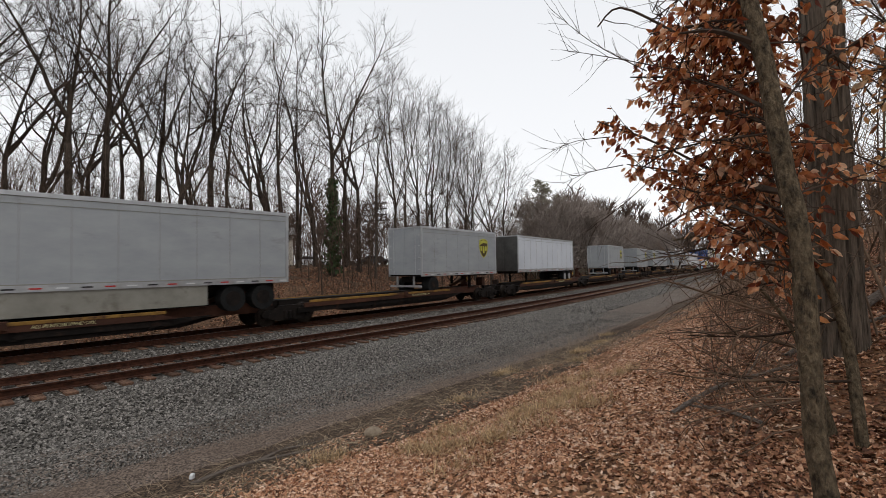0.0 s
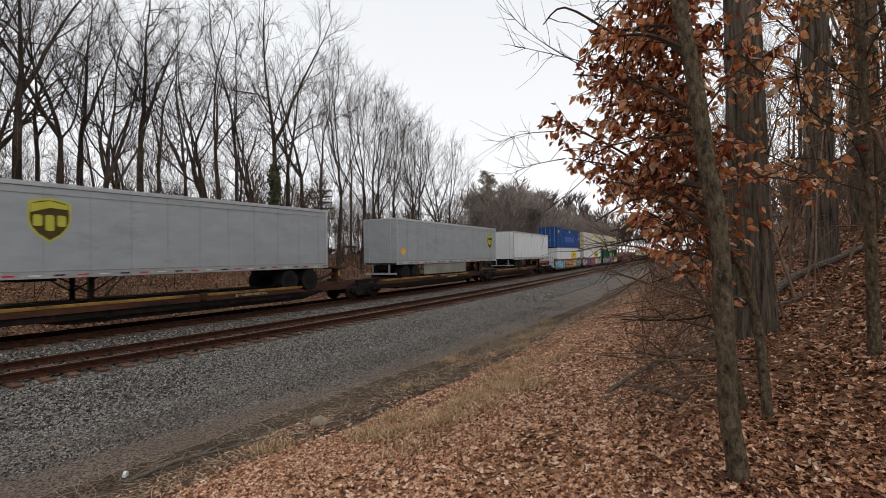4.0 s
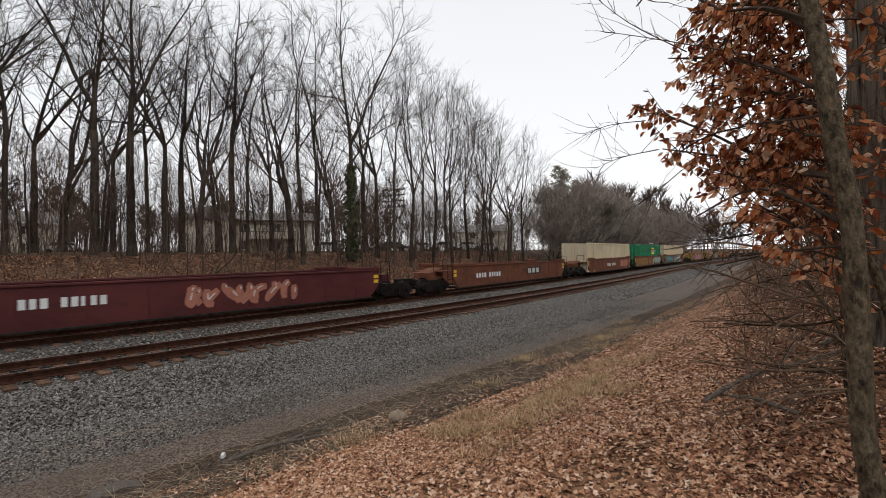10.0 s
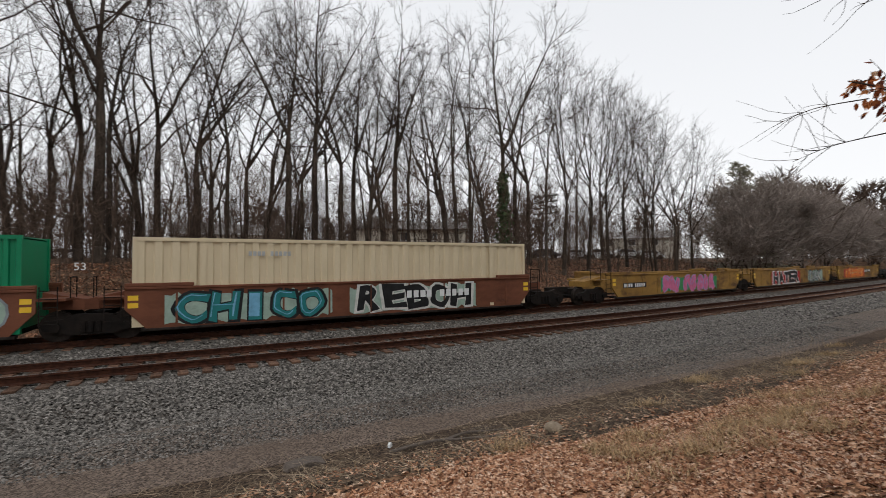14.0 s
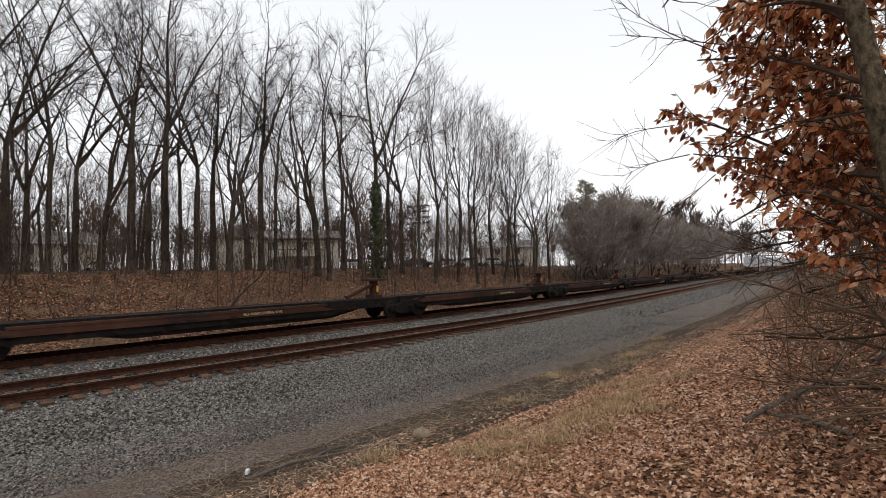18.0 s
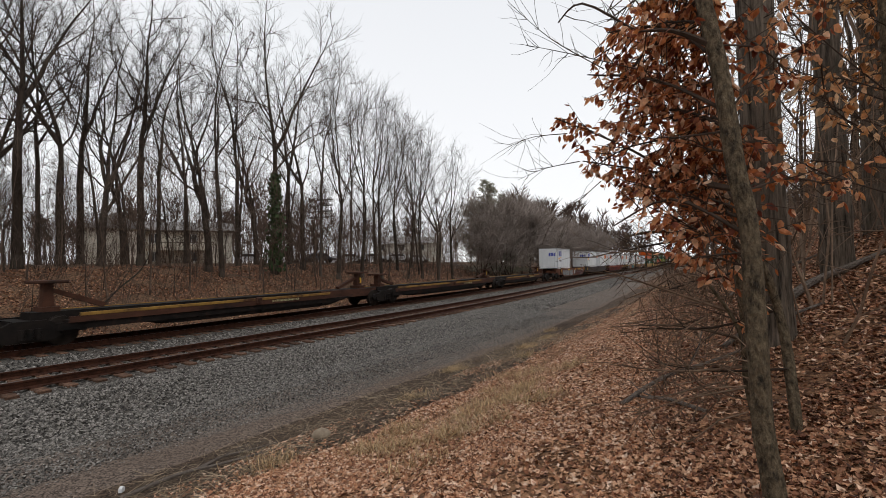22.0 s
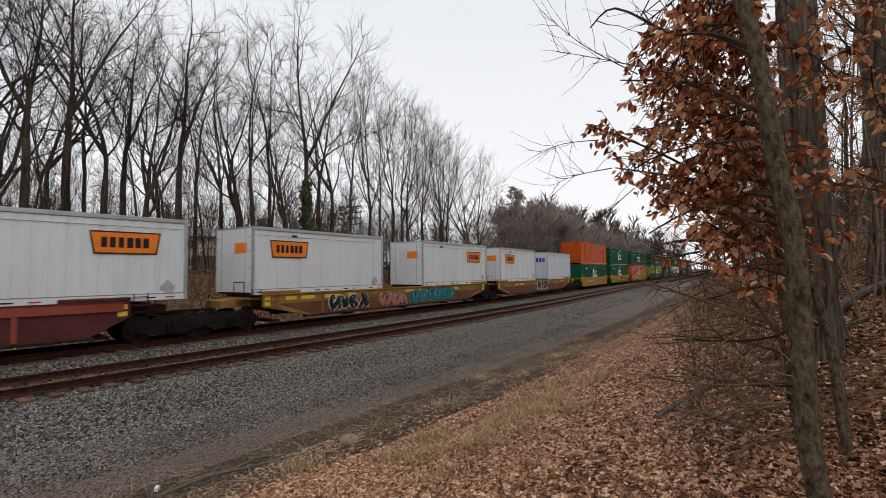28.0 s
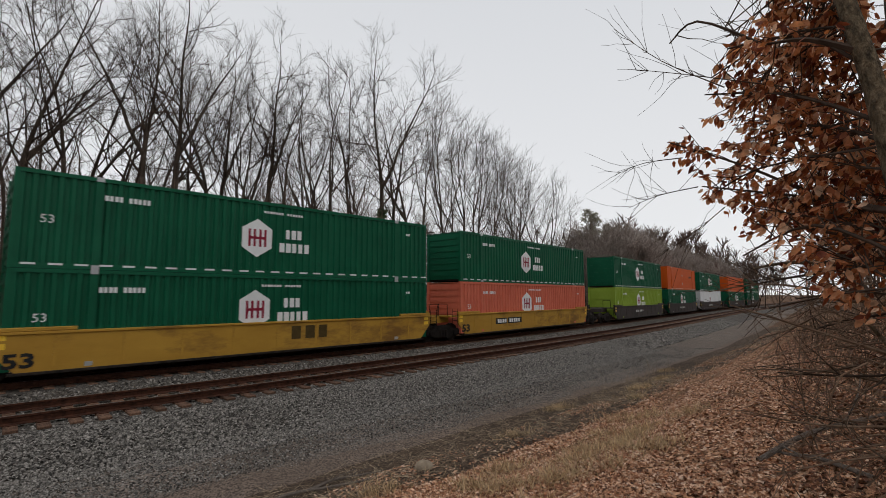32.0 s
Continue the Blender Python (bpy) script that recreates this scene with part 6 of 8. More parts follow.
def in_crown(p):
    """Whether a place lies inside the leafy outline, narrow low down, widest at mid-height, as told from the path."""
    k = 4.1 / max(p.x, 2.0)
    y, z = p.y * k, 2.36 + (p.z - 2.36) * k
    edge_ = .74 + .85 * (z - 2.5) if z < 3.6 else 1.68 - .9 * (z - 3.6)
    return y < edge_ + .12 * noise.noise(p * 5)


rn = random.Random(31)
beech = tagged(new("beech_tree"), "young beech with slender mossy trunk and rust-brown dead leaves", "tree")
rough_trunk("trunk", [(3.16, .03, .7), (3.15, .05, 1.13), (3.15, .09, 1.48), (3.15, .10, 1.93), (3.15, .12, 2.55), (3.15, .17, 2.87), (3.15, .23, 3.43), (3.16, .30, 3.88), (3.2, .42, 4.7), (3.3, .5, 6.0), (3.4, .55, 8.0)], .056, .038, M["bark_near"], beech, amp=.085)
limbs = [([(3.15, .25, 3.58), (3.09, .50, 3.72), (3.06, .72, 3.76)], .03, .5),
         ([(3.06, .72, 3.76), (3.05, 1.09, 4.04), (3.3, 1.38, 4.1)], .012, .35),
         ([(3.15, .14, 2.75), (3.5, .5, 2.9), (3.9, 1.1, 3.3), (3.92, 1.7, 3.61)], .022, 1.5),
         ([(3.15, .14, 2.75), (3.6, .6, 2.95), (4.0, 1.46, 3.22)], .018, 1.4),
         ([(3.15, .12, 2.6), (3.6, .5, 2.72), (4.08, 1.06, 2.94)], .016, 1.3),
         ([(3.15, .2, 3.2), (3.5, .7, 3.6), (3.76, 1.31, 3.85)], .018, 1.1),
         ([(3.15, .24, 3.5), (3.4, .6, 3.9), (3.57, 1.07, 4.05)], .016, .8),
         ([(3.15, .12, 2.5), (3.37, .59, 2.76), (3.5, 1.04, 2.62)], .018, .5),
         ([(3.15, .19, 3.1), (3.5, .5, 3.35), (3.79, .88, 3.5)], .016, 1.6),
         ([(3.15, .14, 2.8), (3.7, .3, 3.1), (4.3, .55, 3.4)], .016, 1.6),
         ([(3.15, .24, 3.45), (3.6, .35, 3.9), (4.2, .6, 4.3)], .016, 1.6),
         ([(3.15, .14, 2.7), (3.6, .2, 2.9), (4.2, .6, 3.05)], .014, 1.3)]
limbs = [([Vector((p[0], .15 + (p[1] - .15) * .88, p[2])) for p in pts], r * .75, w) for pts, r, w in limbs]
for _ in range(46):
    h = rn.uniform(2.3, 4.7)
    p = Vector((3.15, .1 + .12 * (h - 2.4), h))
    q = Vector((3.15 + rn.uniform(.1, 1.6), .2 + rn.uniform(.1, 1.05) * (1 if h > 2.7 else .65), h + rn.uniform(-.15, .5)))
    limbs.append(([p, p.lerp(q, .5) + Vector((rn.gauss(0, .08), rn.gauss(0, .08), rn.uniform(.0, .15))), q], .0075, .85))
for _ in range(7):
    h = rn.uniform(2.6, 4.6)
    p = Vector((3.15, .1 + .12 * (h - 2.4), h))
    q = Vector((3.2 + rn.uniform(.2, 1.0), .1 - rn.uniform(.1, .75), h + rn.uniform(-.1, .5)))
    limbs.append(([p, p.lerp(q, .5) + Vector((rn.gauss(0, .07), rn.gauss(0, .07), .08)), q], .0065, .55))
tub, spots = leafy_branches(rn, limbs, 24, .38, 7, .1)
spots = [q for q in spots if in_crown(q[0])]
tub = [q for q in tub if q[1] > .005 or in_crown(q[0][-1])]
# bare outer twigs
for pts in ([(3.4, .6, 3.6), (3.4, 1.2, 3.9), (3.45, 1.6, 4.1)], [(3.9, 1.4, 3.45), (4.0, 1.75, 3.5), (4.0, 2.0, 3.45)], [(3.6, 1.0, 3.8), (3.7, 1.45, 4.2), (3.7, 1.8, 4.6)], [(3.9, 1.3, 3.2), (4.0, 1.65, 3.2), (4.1, 1.95, 3.15)], [(3.8, 1.1, 3.0), (4.0, 1.4, 2.85), (4.2, 1.7, 2.75)]):
    path = smooth_path(pts, 4)
    tub.append((path, .0045, .0016, 4))
    for _ in range(14):
        j = rn.randint(2, len(path) - 2)
        b = limb_points(rn, path[j], (path[j + 1] - path[j]).normalized() + Vector((rn.gauss(0, .5), rn.gauss(0, .5), rn.gauss(.1, .5))), rn.uniform(.15, .55), 4, .02, .14)
        tub.append((b, .0026, .001, 3))
v, f = tubes(tub)
raw("twigwork", v, f, M["twig"], beech)["kind"] = "stuff"
v, f = scatter_leaves(rn, spots, .063, .8)
lv = raw("leaves", v, f, M["leaf"], beech)
lv["kind"], lv["label"] = "stuff", "curled rust-brown dead leaves"

second = tagged(new("leaning_tree"), "leaning mossy stem with broken low branches beside the beech", "tree")
rough_trunk("trunk", [(4.13, -.1, .9), (4.12, -.08, 1.35), (4.22, -.02, 1.95), (4.14, .13, 2.4), (4.31, .5, 2.56), (4.5, .85, 2.62), (4.7, 1.15, 2.6)], .042, .008, M["bark_near"], second, seed=4)
limbs = [([(4.22, 0, 2.0), (4.2, .4, 1.85), (4.21, .94, 1.81)], .012, .3), ([(4.3, .5, 2.55), (4.5, .9, 2.5), (4.9, 1.3, 2.45)], .012, .9), ([(4.2, .1, 2.3), (4.5, .5, 2.2), (4.8, .8, 2.1)], .01, .6),
         ([(4.3, .4, 2.55), (4.6, .6, 2.9), (5.0, 1.0, 3.1)], .012, 1.2), ([(4.13, -.05, 1.6), (4.3, .4, 1.5), (4.6, .8, 1.45)], .01, .25), ([(4.3, .3, 3.0), (4.7, .6, 3.5), (5.0, .9, 3.9)], .012, 1.3), ([(4.3, .3, 3.6), (4.4, .8, 4.2), (4.6, 1.2, 4.7)], .012, 1.0)]
tub, spots = leafy_branches(rn, limbs, 26, .45, 6, .1)
spots = [q for q in spots if in_crown(q[0])]
v, f = tubes(tub)
raw("twigwork", v, f, M["twig"], second)["kind"] = "stuff"
v, f = scatter_leaves(rn, spots, .072, .75)
lv = raw("leaves", v, f, M["leaf"], second)
lv["kind"] = "stuff"


def old_tree(x, y, r, tilt, seed, label):
    z = float(land(x, y))
    ob = tagged(new("oak_tree"), label, "tree")
    rough_trunk("trunk", [(x, y, z - .3), (x, y, z + .5), (x + tilt * .5, y + tilt, z + 3), (x + tilt, y + tilt * 2, z + 7), (x + tilt, y + tilt * 3, z + 13)], r, r * .5, M["bark_old"], ob, sides=72, amp=.06, seed=seed, bits=14, ridge=.09)
    g = random.Random(seed)
    cr = []
    for _ in range(16):
        h = g.uniform(4, 12)
        a = g.uniform(0, 6.28)
        lb = limb_points(g, (x + tilt, y + tilt * 2 * h / 7, z + h), (math.cos(a), math.sin(a), .6), g.uniform(2, 5), 5, .06, .14)
        cr.append((lb, .06, .015, 5))
        for _ in range(9):
            j = g.randint(1, 4)
            b = limb_points(g, lb[j], (lb[j + 1] - lb[j]) + Vector((g.gauss(0, .5), g.gauss(0, .5), g.gauss(0, .4))), g.uniform(.6, 1.8), 3, .03, .16)
            cr.append((b, .014, .004, 3))
    v, f = tubes(cr)
    raw("crown", v, f, M["twig"], ob)
    return ob


old_tree(6.25, .04, .235, .03, 3, "thick old trunk with ridged dark bark on the bank")
old_tree(8.4, -.74, .20, .02, 5, "thick dark forest trunk on the leafy bank")
old_tree(10.2, -1.45, .22, -.02, 7, "dark forest trunk higher on the bank")
old_tree(7.2, -1.9, .18, .02, 9, "dark forest trunk on the bank slope")

# beech leaves of a second young tree further up the bank
beech2 = tagged(new("beech_tree"), "small beech with pale orange-brown dead leaves on the bank", "tree")
z = float(land(5.0, -.8))
rough_trunk("trunk", [(5.0, -.8, z - .2), (4.98, -.78, z + 1.5), (4.95, -.75, z + 3), (4.95, -.7, z + 5.0)], .045, .02, M["bark_near"], beech2, seed=8)
limbs = []
for k in range(44):
    h, a = rn.uniform(1.2, 3.6), rn.uniform(0, 6.28)
    p = Vector((4.96, -.77, z + h))
    d = Vector((math.cos(a), math.sin(a), rn.uniform(.1, .7)))
    limbs.append(([p, p + d * .4 + Vector((rn.gauss(0, .08), rn.gauss(0, .08), .05)), p + d * rn.uniform(.7, 1.3) + Vector((0, 0, rn.uniform(-.2, .3)))], .006, 1.1))
tub, spots = leafy_branches(rn, limbs, 10, .4, 4, .1)
v, f = tubes(tub)
raw("twigwork", v, f, M["twig"], beech2)["kind"] = "stuff"
v, f = scatter_leaves(rn, spots, .075, .75)
lv = raw("leaves", v, f, M["paleleaf"], beech2)
lv["kind"] = "stuff"

# brambles and dead stems along the toe of the bank
bram = []
for _ in range(420):
    s = rn.uniform(3.2, 34)
    n = -rn.uniform(10.5 if s < 13 else 9.7, 12.8)
    p = at(s, n)
    if p.y > .2 * p.x:
        continue
    if (p.x ** 2 + p.y ** 2) < 9:
        continue
    p.z = float(land(p.x, p.y)) - .03
    a = rn.uniform(0, 6.28)
    bram.append((limb_points(rn, p, (math.cos(a) * .6, math.sin(a) * .6, 1), rn.uniform(.35, 1.5), 5, -.13, .2), rn.uniform(.003, .007), .0015, 3))
for _ in range(200):
    s, n = rn.uniform(4.0, 20), -rn.uniform(10.8, 13.4)
    p = at(s, n)
    if p.y > .19 * p.x:
        continue
    if (p.x ** 2 + p.y ** 2) < 12:
        continue
    p.z = float(land(p.x, p.y)) - .03
    pts = limb_points(rn, p, (rn.gauss(0, .3), rn.gauss(0, .3), 1), rn.uniform(.8, 2.4), 5, .0, .13)
    bram.append((pts, .007, .002, 3))
    for _ in range(4):
        j = rn.randint(1, 4)
        bram.append((limb_points(rn, pts[j], (rn.gauss(0, 1), rn.gauss(0, 1), .6), rn.uniform(.2, .7), 3, 0, .15), .003, .001, 3))
v, f = tubes(bram)
tagged(raw("brush", v, f, M["stem"]), "tangle of dead brown bramble and bush stems", "brush", kind="stuff")

# thin stems and twigs of the hillside wood behind the old trunks
thick = []
for _ in range(340):
    x, y = rn.uniform(5.5, 26), rn.uniform(-9, .8)
    if y > -.2 and x < 9:
        continue
    pz = float(land(x, y)) - .05
    pts = limb_points(rn, (x, y, pz), (rn.gauss(0, .22), rn.gauss(0, .22), 1), rn.uniform(1.5, 9.5), 6, .02, .10)
    thick.append((pts, rn.uniform(.008, .028), .004, 4))
    for _ in range(9):
        j = rn.randint(1, 5)
        b = limb_points(rn, pts[j], (rn.gauss(0, 1), rn.gauss(0, 1), rn.gauss(.4, .4)), rn.uniform(.4, 1.7), 3, .02, .18)
        thick.append((b, .007, .002, 3))
        for _ in range(2):
            thick.append((limb_points(rn, b[2], (b[3] - b[2]).normalized() + Vector((rn.gauss(0, .6), rn.gauss(0, .6), rn.gauss(0, .5))), rn.uniform(.2, .7), 1, 0, .1), .004, .0015, 3))
v, f = tubes(thick)
tagged(raw("undergrowth", v, f, M["stem"]), "dense bare undergrowth stems on the wooded hillside", "undergrowth", kind="stuff")
# clump of mossy stems behind the beech, with dead low branches
clump = tagged(new("stem_clump"), "clump of crooked mossy stems with dead low branches", "tree")
for k, (bx, by, tx, ty, tz, r) in enumerate(((4.4, .06, 4.2, .30, 2.7, .055), (4.35, .12, 4.1, .42, 2.2, .028))):
    z0 = float(land(bx, by))
    a, b = Vector((bx, by, z0 - .15)), Vector((tx, ty, tz))
    rough_trunk("stem", [a, a.lerp(b, .35) + Vector((rn.gauss(0, .03), rn.gauss(0, .03), 0)), a.lerp(b, .7) + Vector((rn.gauss(0, .05), rn.gauss(0, .05), 0)), b], r, r * .4, M["bark_near"], clump, seed=20 + k, sides=10)
dead = []
for pts, r in (([(4.35, .2, 1.55), (4.15, .65, 1.5), (4.05, 1.15, 1.52)], .014), ([(4.35, .2, 1.75), (4.2, .65, 1.85), (4.1, 1.15, 1.82)], .012), ([(4.3, .25, 1.95), (4.1, .75, 2.15), (3.95, 1.15, 2.3)], .016), ([(4.3, .2, 1.4), (4.1, .6, 1.3), (4.0, .95, 1.15)], .01), ([(4.3, .35, 2.3), (4.2, .9, 2.45), (4.15, 1.35, 2.4)], .012)):
    path = smooth_path(pts, 4)
    dead.append((path, r, .003, 5))
    for _ in range(12):
        j = rn.randint(1, len(path) - 2)
        b = limb_points(rn, path[j], (path[j + 1] - path[j]).normalized() + Vector((rn.gauss(0, .5), rn.gauss(0, .5), rn.gauss(-.1, .6))), rn.uniform(.12, .5), 4, -.02, .16)
        dead.append((b, .004, .0015, 3))
for _ in range(46):
    p = Vector((rn.uniform(4.0, 4.9), rn.uniform(.0, .5), rn.uniform(1.25, 2.7)))
    pts = limb_points(rn, p, (rn.uniform(-.4, .3), 1, rn.gauss(.1, .4)), rn.uniform(.4, 1.1), 5, -.05, .2)
    dead.append((pts, .006, .0015, 4))
    for _ in range(6):
        j = rn.randint(1, 4)
        dead.append((limb_points(rn, pts[j], (rn.gauss(0, .7), rn.gauss(.3, .6), rn.gauss(-.1, .6)), rn.uniform(.12, .4), 3, -.02, .2), .003, .001, 3))
v, f = tubes(dead)
raw("twigwork", v, f, M["stem"], clump)["kind"] = "stuff"

# ---- ground cover ----
ncp = np.random.RandomState(9)


def cover(count, s_rng, n_rng, keep):
    """Random places on the ground, closer together near the viewer."""
    s = s_rng[0] + (s_rng[1] - s_rng[0]) * ncp.rand(count) ** 1.5
    n = n_rng[0] + (n_rng[1] - n_rng[0]) * ncp.rand(count)
    h = np.interp(s, _s, _th)
    X = np.interp(s, _s, _cx) - np.sin(h) * n
    Y = np.interp(s, _s, _cy) + np.cos(h) * n
    k = keep(X, Y, n, s)
    X, Y = X[k], Y[k]
    return X, Y, land(X, Y)


def batch(X, Y, Z, shape_v, shape_f, size, flat, lift):
    """Copies of one small shape with random size and turn, as arrays."""
    N, k = len(X), len(shape_v)
    sv = np.array(shape_v)
    a = ncp.rand(N) * 6.283
    tx, ty = ncp.randn(N) * flat, ncp.randn(N) * flat
    sc = size * (0.6 + .8 * ncp.rand(N))
    x0, y0, z0 = sv[:, 0][None] * sc[:, None], sv[:, 1][None] * sc[:, None], sv[:, 2][None] * sc[:, None]
    y1, z1 = y0 * np.cos(tx)[:, None] - z0 * np.sin(tx)[:, None], y0 * np.sin(tx)[:, None] + z0 * np.cos(tx)[:, None]
    x2, z2 = x0 * np.cos(ty)[:, None] + z1 * np.sin(ty)[:, None], -x0 * np.sin(ty)[:, None] + z1 * np.cos(ty)[:, None]
    x3, y3 = x2 * np.cos(a)[:, None] - y1 * np.sin(a)[:, None], x2 * np.sin(a)[:, None] + y1 * np.cos(a)[:, None]
    V = np.stack([x3 + X[:, None], y3 + Y[:, None], z2 + (Z + lift)[:, None]], 2).reshape(-1, 3)
    off = (np.arange(N) * k)[:, None, None]
    F = (np.array(shape_f)[None] + off).reshape(-1, len(shape_f[0]))
    return V, F


def quick(name, V, F, material):
    """A large mesh straight from arrays."""
    me = bpy.data.meshes.new(name)
    k = F.shape[1]
    me.vertices.add(len(V))
    me.vertices.foreach_set("co", V.astype(np.float32).ravel())
    me.loops.add(F.size)
    me.loops.foreach_set("vertex_index", F.astype(np.int32).ravel())
    me.polygons.add(len(F))
    me.polygons.foreach_set("loop_start", (np.arange(len(F)) * k).astype(np.int32))
    me.update(calc_edges=True)
    me.validate()
    me.materials.append(material)
    return new(name, me)


LEAF_V = [(-.5, 0, 0), (-.12, .27, .09), (.5, .02, .13), (-.08, -.26, .1)]
LEAF_F = [(0, 1, 2), (0, 2, 3)]
OAK_V = [(-.55, 0, .02), (-.2, .13, .1), (-.05, .3, .16), (.2, .17, .05), (.5, .05, .14), (.22, -.2, .04), (-.02, -.3, .17), (-.22, -.12, .08)]
OAK_F = [(0, 1, 7), (1, 3, 5), (1, 5, 7), (1, 2, 3), (3, 4, 5), (5, 6, 7)]


def patchy(X, Y, lo):
    return (np.sin(X * .9 + Y * .3) * np.sin(Y * 1.1 - X * .25) + np.sin(X * 2.3) * np.sin(Y * 2.7 + 1) * .6) > lo


X1, Y1, Z1 = cover(440000, (0, 40), (-20, -7.4), lambda X, Y, n, s: (X > -.5) & (ncp.rand(len(X)) < np.where(n > -8.6, .12 + .3 * patchy(X, Y, .1), np.where(n > -9.2, .6, 1.0))))
X1b, Y1b, Z1b = cover(30000, (0, -16), (-12.5, -7.4), lambda X, Y, n, s: ncp.rand(len(X)) < np.where(n > -8.2, .25, 1.0))
X1c, Y1c, Z1c = cover(120000, (0, 12), (-17, -8.6), lambda X, Y, n, s: (X > .5) & (X ** 2 + Y ** 2 < 110))
X1, Y1, Z1 = np.concatenate([X1, X1b, X1c]), np.concatenate([Y1, Y1b, Y1c]), np.concatenate([Z1, Z1b, Z1c])
bare = np.sin(X1 * 2.1 + 1.3 * np.sin(Y1 * 1.7)) * np.sin(Y1 * 2.9 + X1) + .5 * np.sin(X1 * 6.1) * np.sin(Y1 * 7.3)
keep1 = ncp.rand(len(X1)) < np.where((bare > .35) & (Y1 < 3.2), .3, 1.0)
X1, Y1, Z1 = X1[keep1], Y1[keep1], Z1[keep1]
close = X1 ** 2 + Y1 ** 2 < 36
# part of the hillside leaves take the darker colour, as shade under the trees
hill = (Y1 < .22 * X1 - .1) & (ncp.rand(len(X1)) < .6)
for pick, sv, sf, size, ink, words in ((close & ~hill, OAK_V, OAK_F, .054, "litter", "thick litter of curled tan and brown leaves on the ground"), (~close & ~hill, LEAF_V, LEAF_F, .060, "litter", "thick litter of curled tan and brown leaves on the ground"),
                                       (close & hill, OAK_V, OAK_F, .058, "brown_shade_litter", "brown leaves on the wooded bank, coloured dark for its shade"), (~close & hill, LEAF_V, LEAF_F, .070, "brown_shade_litter", "brown leaves on the wooded bank, coloured dark for its shade")):
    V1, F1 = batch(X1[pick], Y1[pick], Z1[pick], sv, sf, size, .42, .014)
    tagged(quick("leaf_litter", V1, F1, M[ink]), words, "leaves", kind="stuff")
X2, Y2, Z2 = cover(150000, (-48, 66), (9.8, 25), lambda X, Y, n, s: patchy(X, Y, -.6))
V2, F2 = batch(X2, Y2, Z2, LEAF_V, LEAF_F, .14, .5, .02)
tagged(quick("leaf_litter", V2, F2, M["brown_shade_litter"]), "dark brown leaf litter on the bank beyond the line", "leaves", kind="stuff")

ROCK_V = [(.5, 0, 0), (-.5, .06, .05), (.08, .45, -.03), (-.06, -.48, .02), (.05, .03, .42), (0, 0, -.3)]
ROCK_F = [(0, 2, 4), (2, 1, 4), (1, 3, 4), (3, 0, 4)]


def bed_height(n):
    return np.interp(n, [-5.2, -4.2, -3.9, -3.6, -2.9, -1.75, -1.0, 2.5, 3.1, 3.5, 4.3, 7.6], [-.49, -.47, -.49, -.53, -.5, -.29, -.25, -.24, -.25, -.27, -.215, -.205])


def stones(count, s_rng, n_rng, size):
    s = s_rng[0] + (s_rng[1] - s_rng[0]) * ncp.rand(count)
    n = n_rng[0] + (n_rng[1] - n_rng[0]) * ncp.rand(count)
    n = n[np.abs(n - NEAR_MID) > .0]
    s = s[:len(n)]
    h = np.interp(s, _s, _th)
    return batch(np.interp(s, _s, _cx) - np.sin(h) * n, np.interp(s, _s, _cy) + np.cos(h) * n, bed_height(n), ROCK_V, ROCK_F, size, .5, .008)


for cnt, sr, nr, sz in ((80000, (-14, 26), (-3.5, -.75), .062), (15000, (26, 60), (-3.4, -.8), .1), (11000, (-26, 40), (2.3, 4.3), .08), (9000, (-12, 24), (-.55, 1.9), .07), (22000, (-14, 26), (-4.2, -3.3), .05), (20000, (-14, 24), (-5.2, -3.9), .04)):
    Vs, Fs = stones(cnt, sr, nr, sz)
    tagged(quick("ballast_stones", Vs, Fs, M["stone"]), "loose angular grey ballast stones beside the rails", "stones", kind="stuff")
# scattered stones and leaves on the service road
s3 = -12 + 40 * ncp.rand(34000)
n3 = -6.6 + 3.4 * ncp.rand(34000)
h3 = np.interp(s3, _s, _th)
Vs, Fs = batch(np.interp(s3, _s, _cx) - np.sin(h3) * n3, np.interp(s3, _s, _cy) + np.cos(h3) * n3, np.interp(n3, [-7, -6.2, -5, -4.2, -3.4, -2.7], [-.47, -.435, -.5, -.47, -.53, -.6]), ROCK_V, ROCK_F, .032, .5, .003)
tagged(quick("road_gravel", Vs, Fs, M["stone"]), "loose gravel on the service road", "gravel", kind="stuff")

# dry grass tufts and dead weeds on the verge
BL_V = [(-.012, 0, 0), (.012, 0, 0), (.05, .02, .55), (.16, .05, .95)]
BL_F = [(0, 1, 2), (0, 2, 3)]
tufts = [(4.6, 3.1), (5.4, 3.3), (5.0, 2.75), (3.7, 2.9), (4.3, 4.1), (6.0, 3.1), (6.8, 3.4), (7.5, 3.5), (8.6, 3.9), (6.3, 3.7), (5.2, 4.3), (7.6, 4.2), (9.0, 4.6), (11.5, 5.4), (8.2, 3.0), (5.9, 2.6), (13.0, 6.0), (10.0, 6.6), (7.0, 5.6), (4.2, 3.6), (15.5, 6.4), (18, 7.2), (3.6, 5.0)]
gxs, gys = [], []
for tx, ty in tufts:
    m = ncp.randint(160, 420)
    gxs.append(tx + ncp.randn(m) * .17)
    gys.append(ty + ncp.randn(m) * .17)
n4 = -9.4 + 1.9 * ncp.rand(1500)
s4 = -4 + 50 * ncp.rand(1500)
h4 = np.interp(s4, _s, _th)
gxs.append(np.interp(s4, _s, _cx) - np.sin(h4) * n4)
gys.append(np.interp(s4, _s, _cy) + np.cos(h4) * n4)
GXs, GYs = np.concatenate(gxs), np.concatenate(gys)
Vg, Fg = batch(GXs, GYs, land(GXs, GYs), BL_V, BL_F, .17, .6, 0)
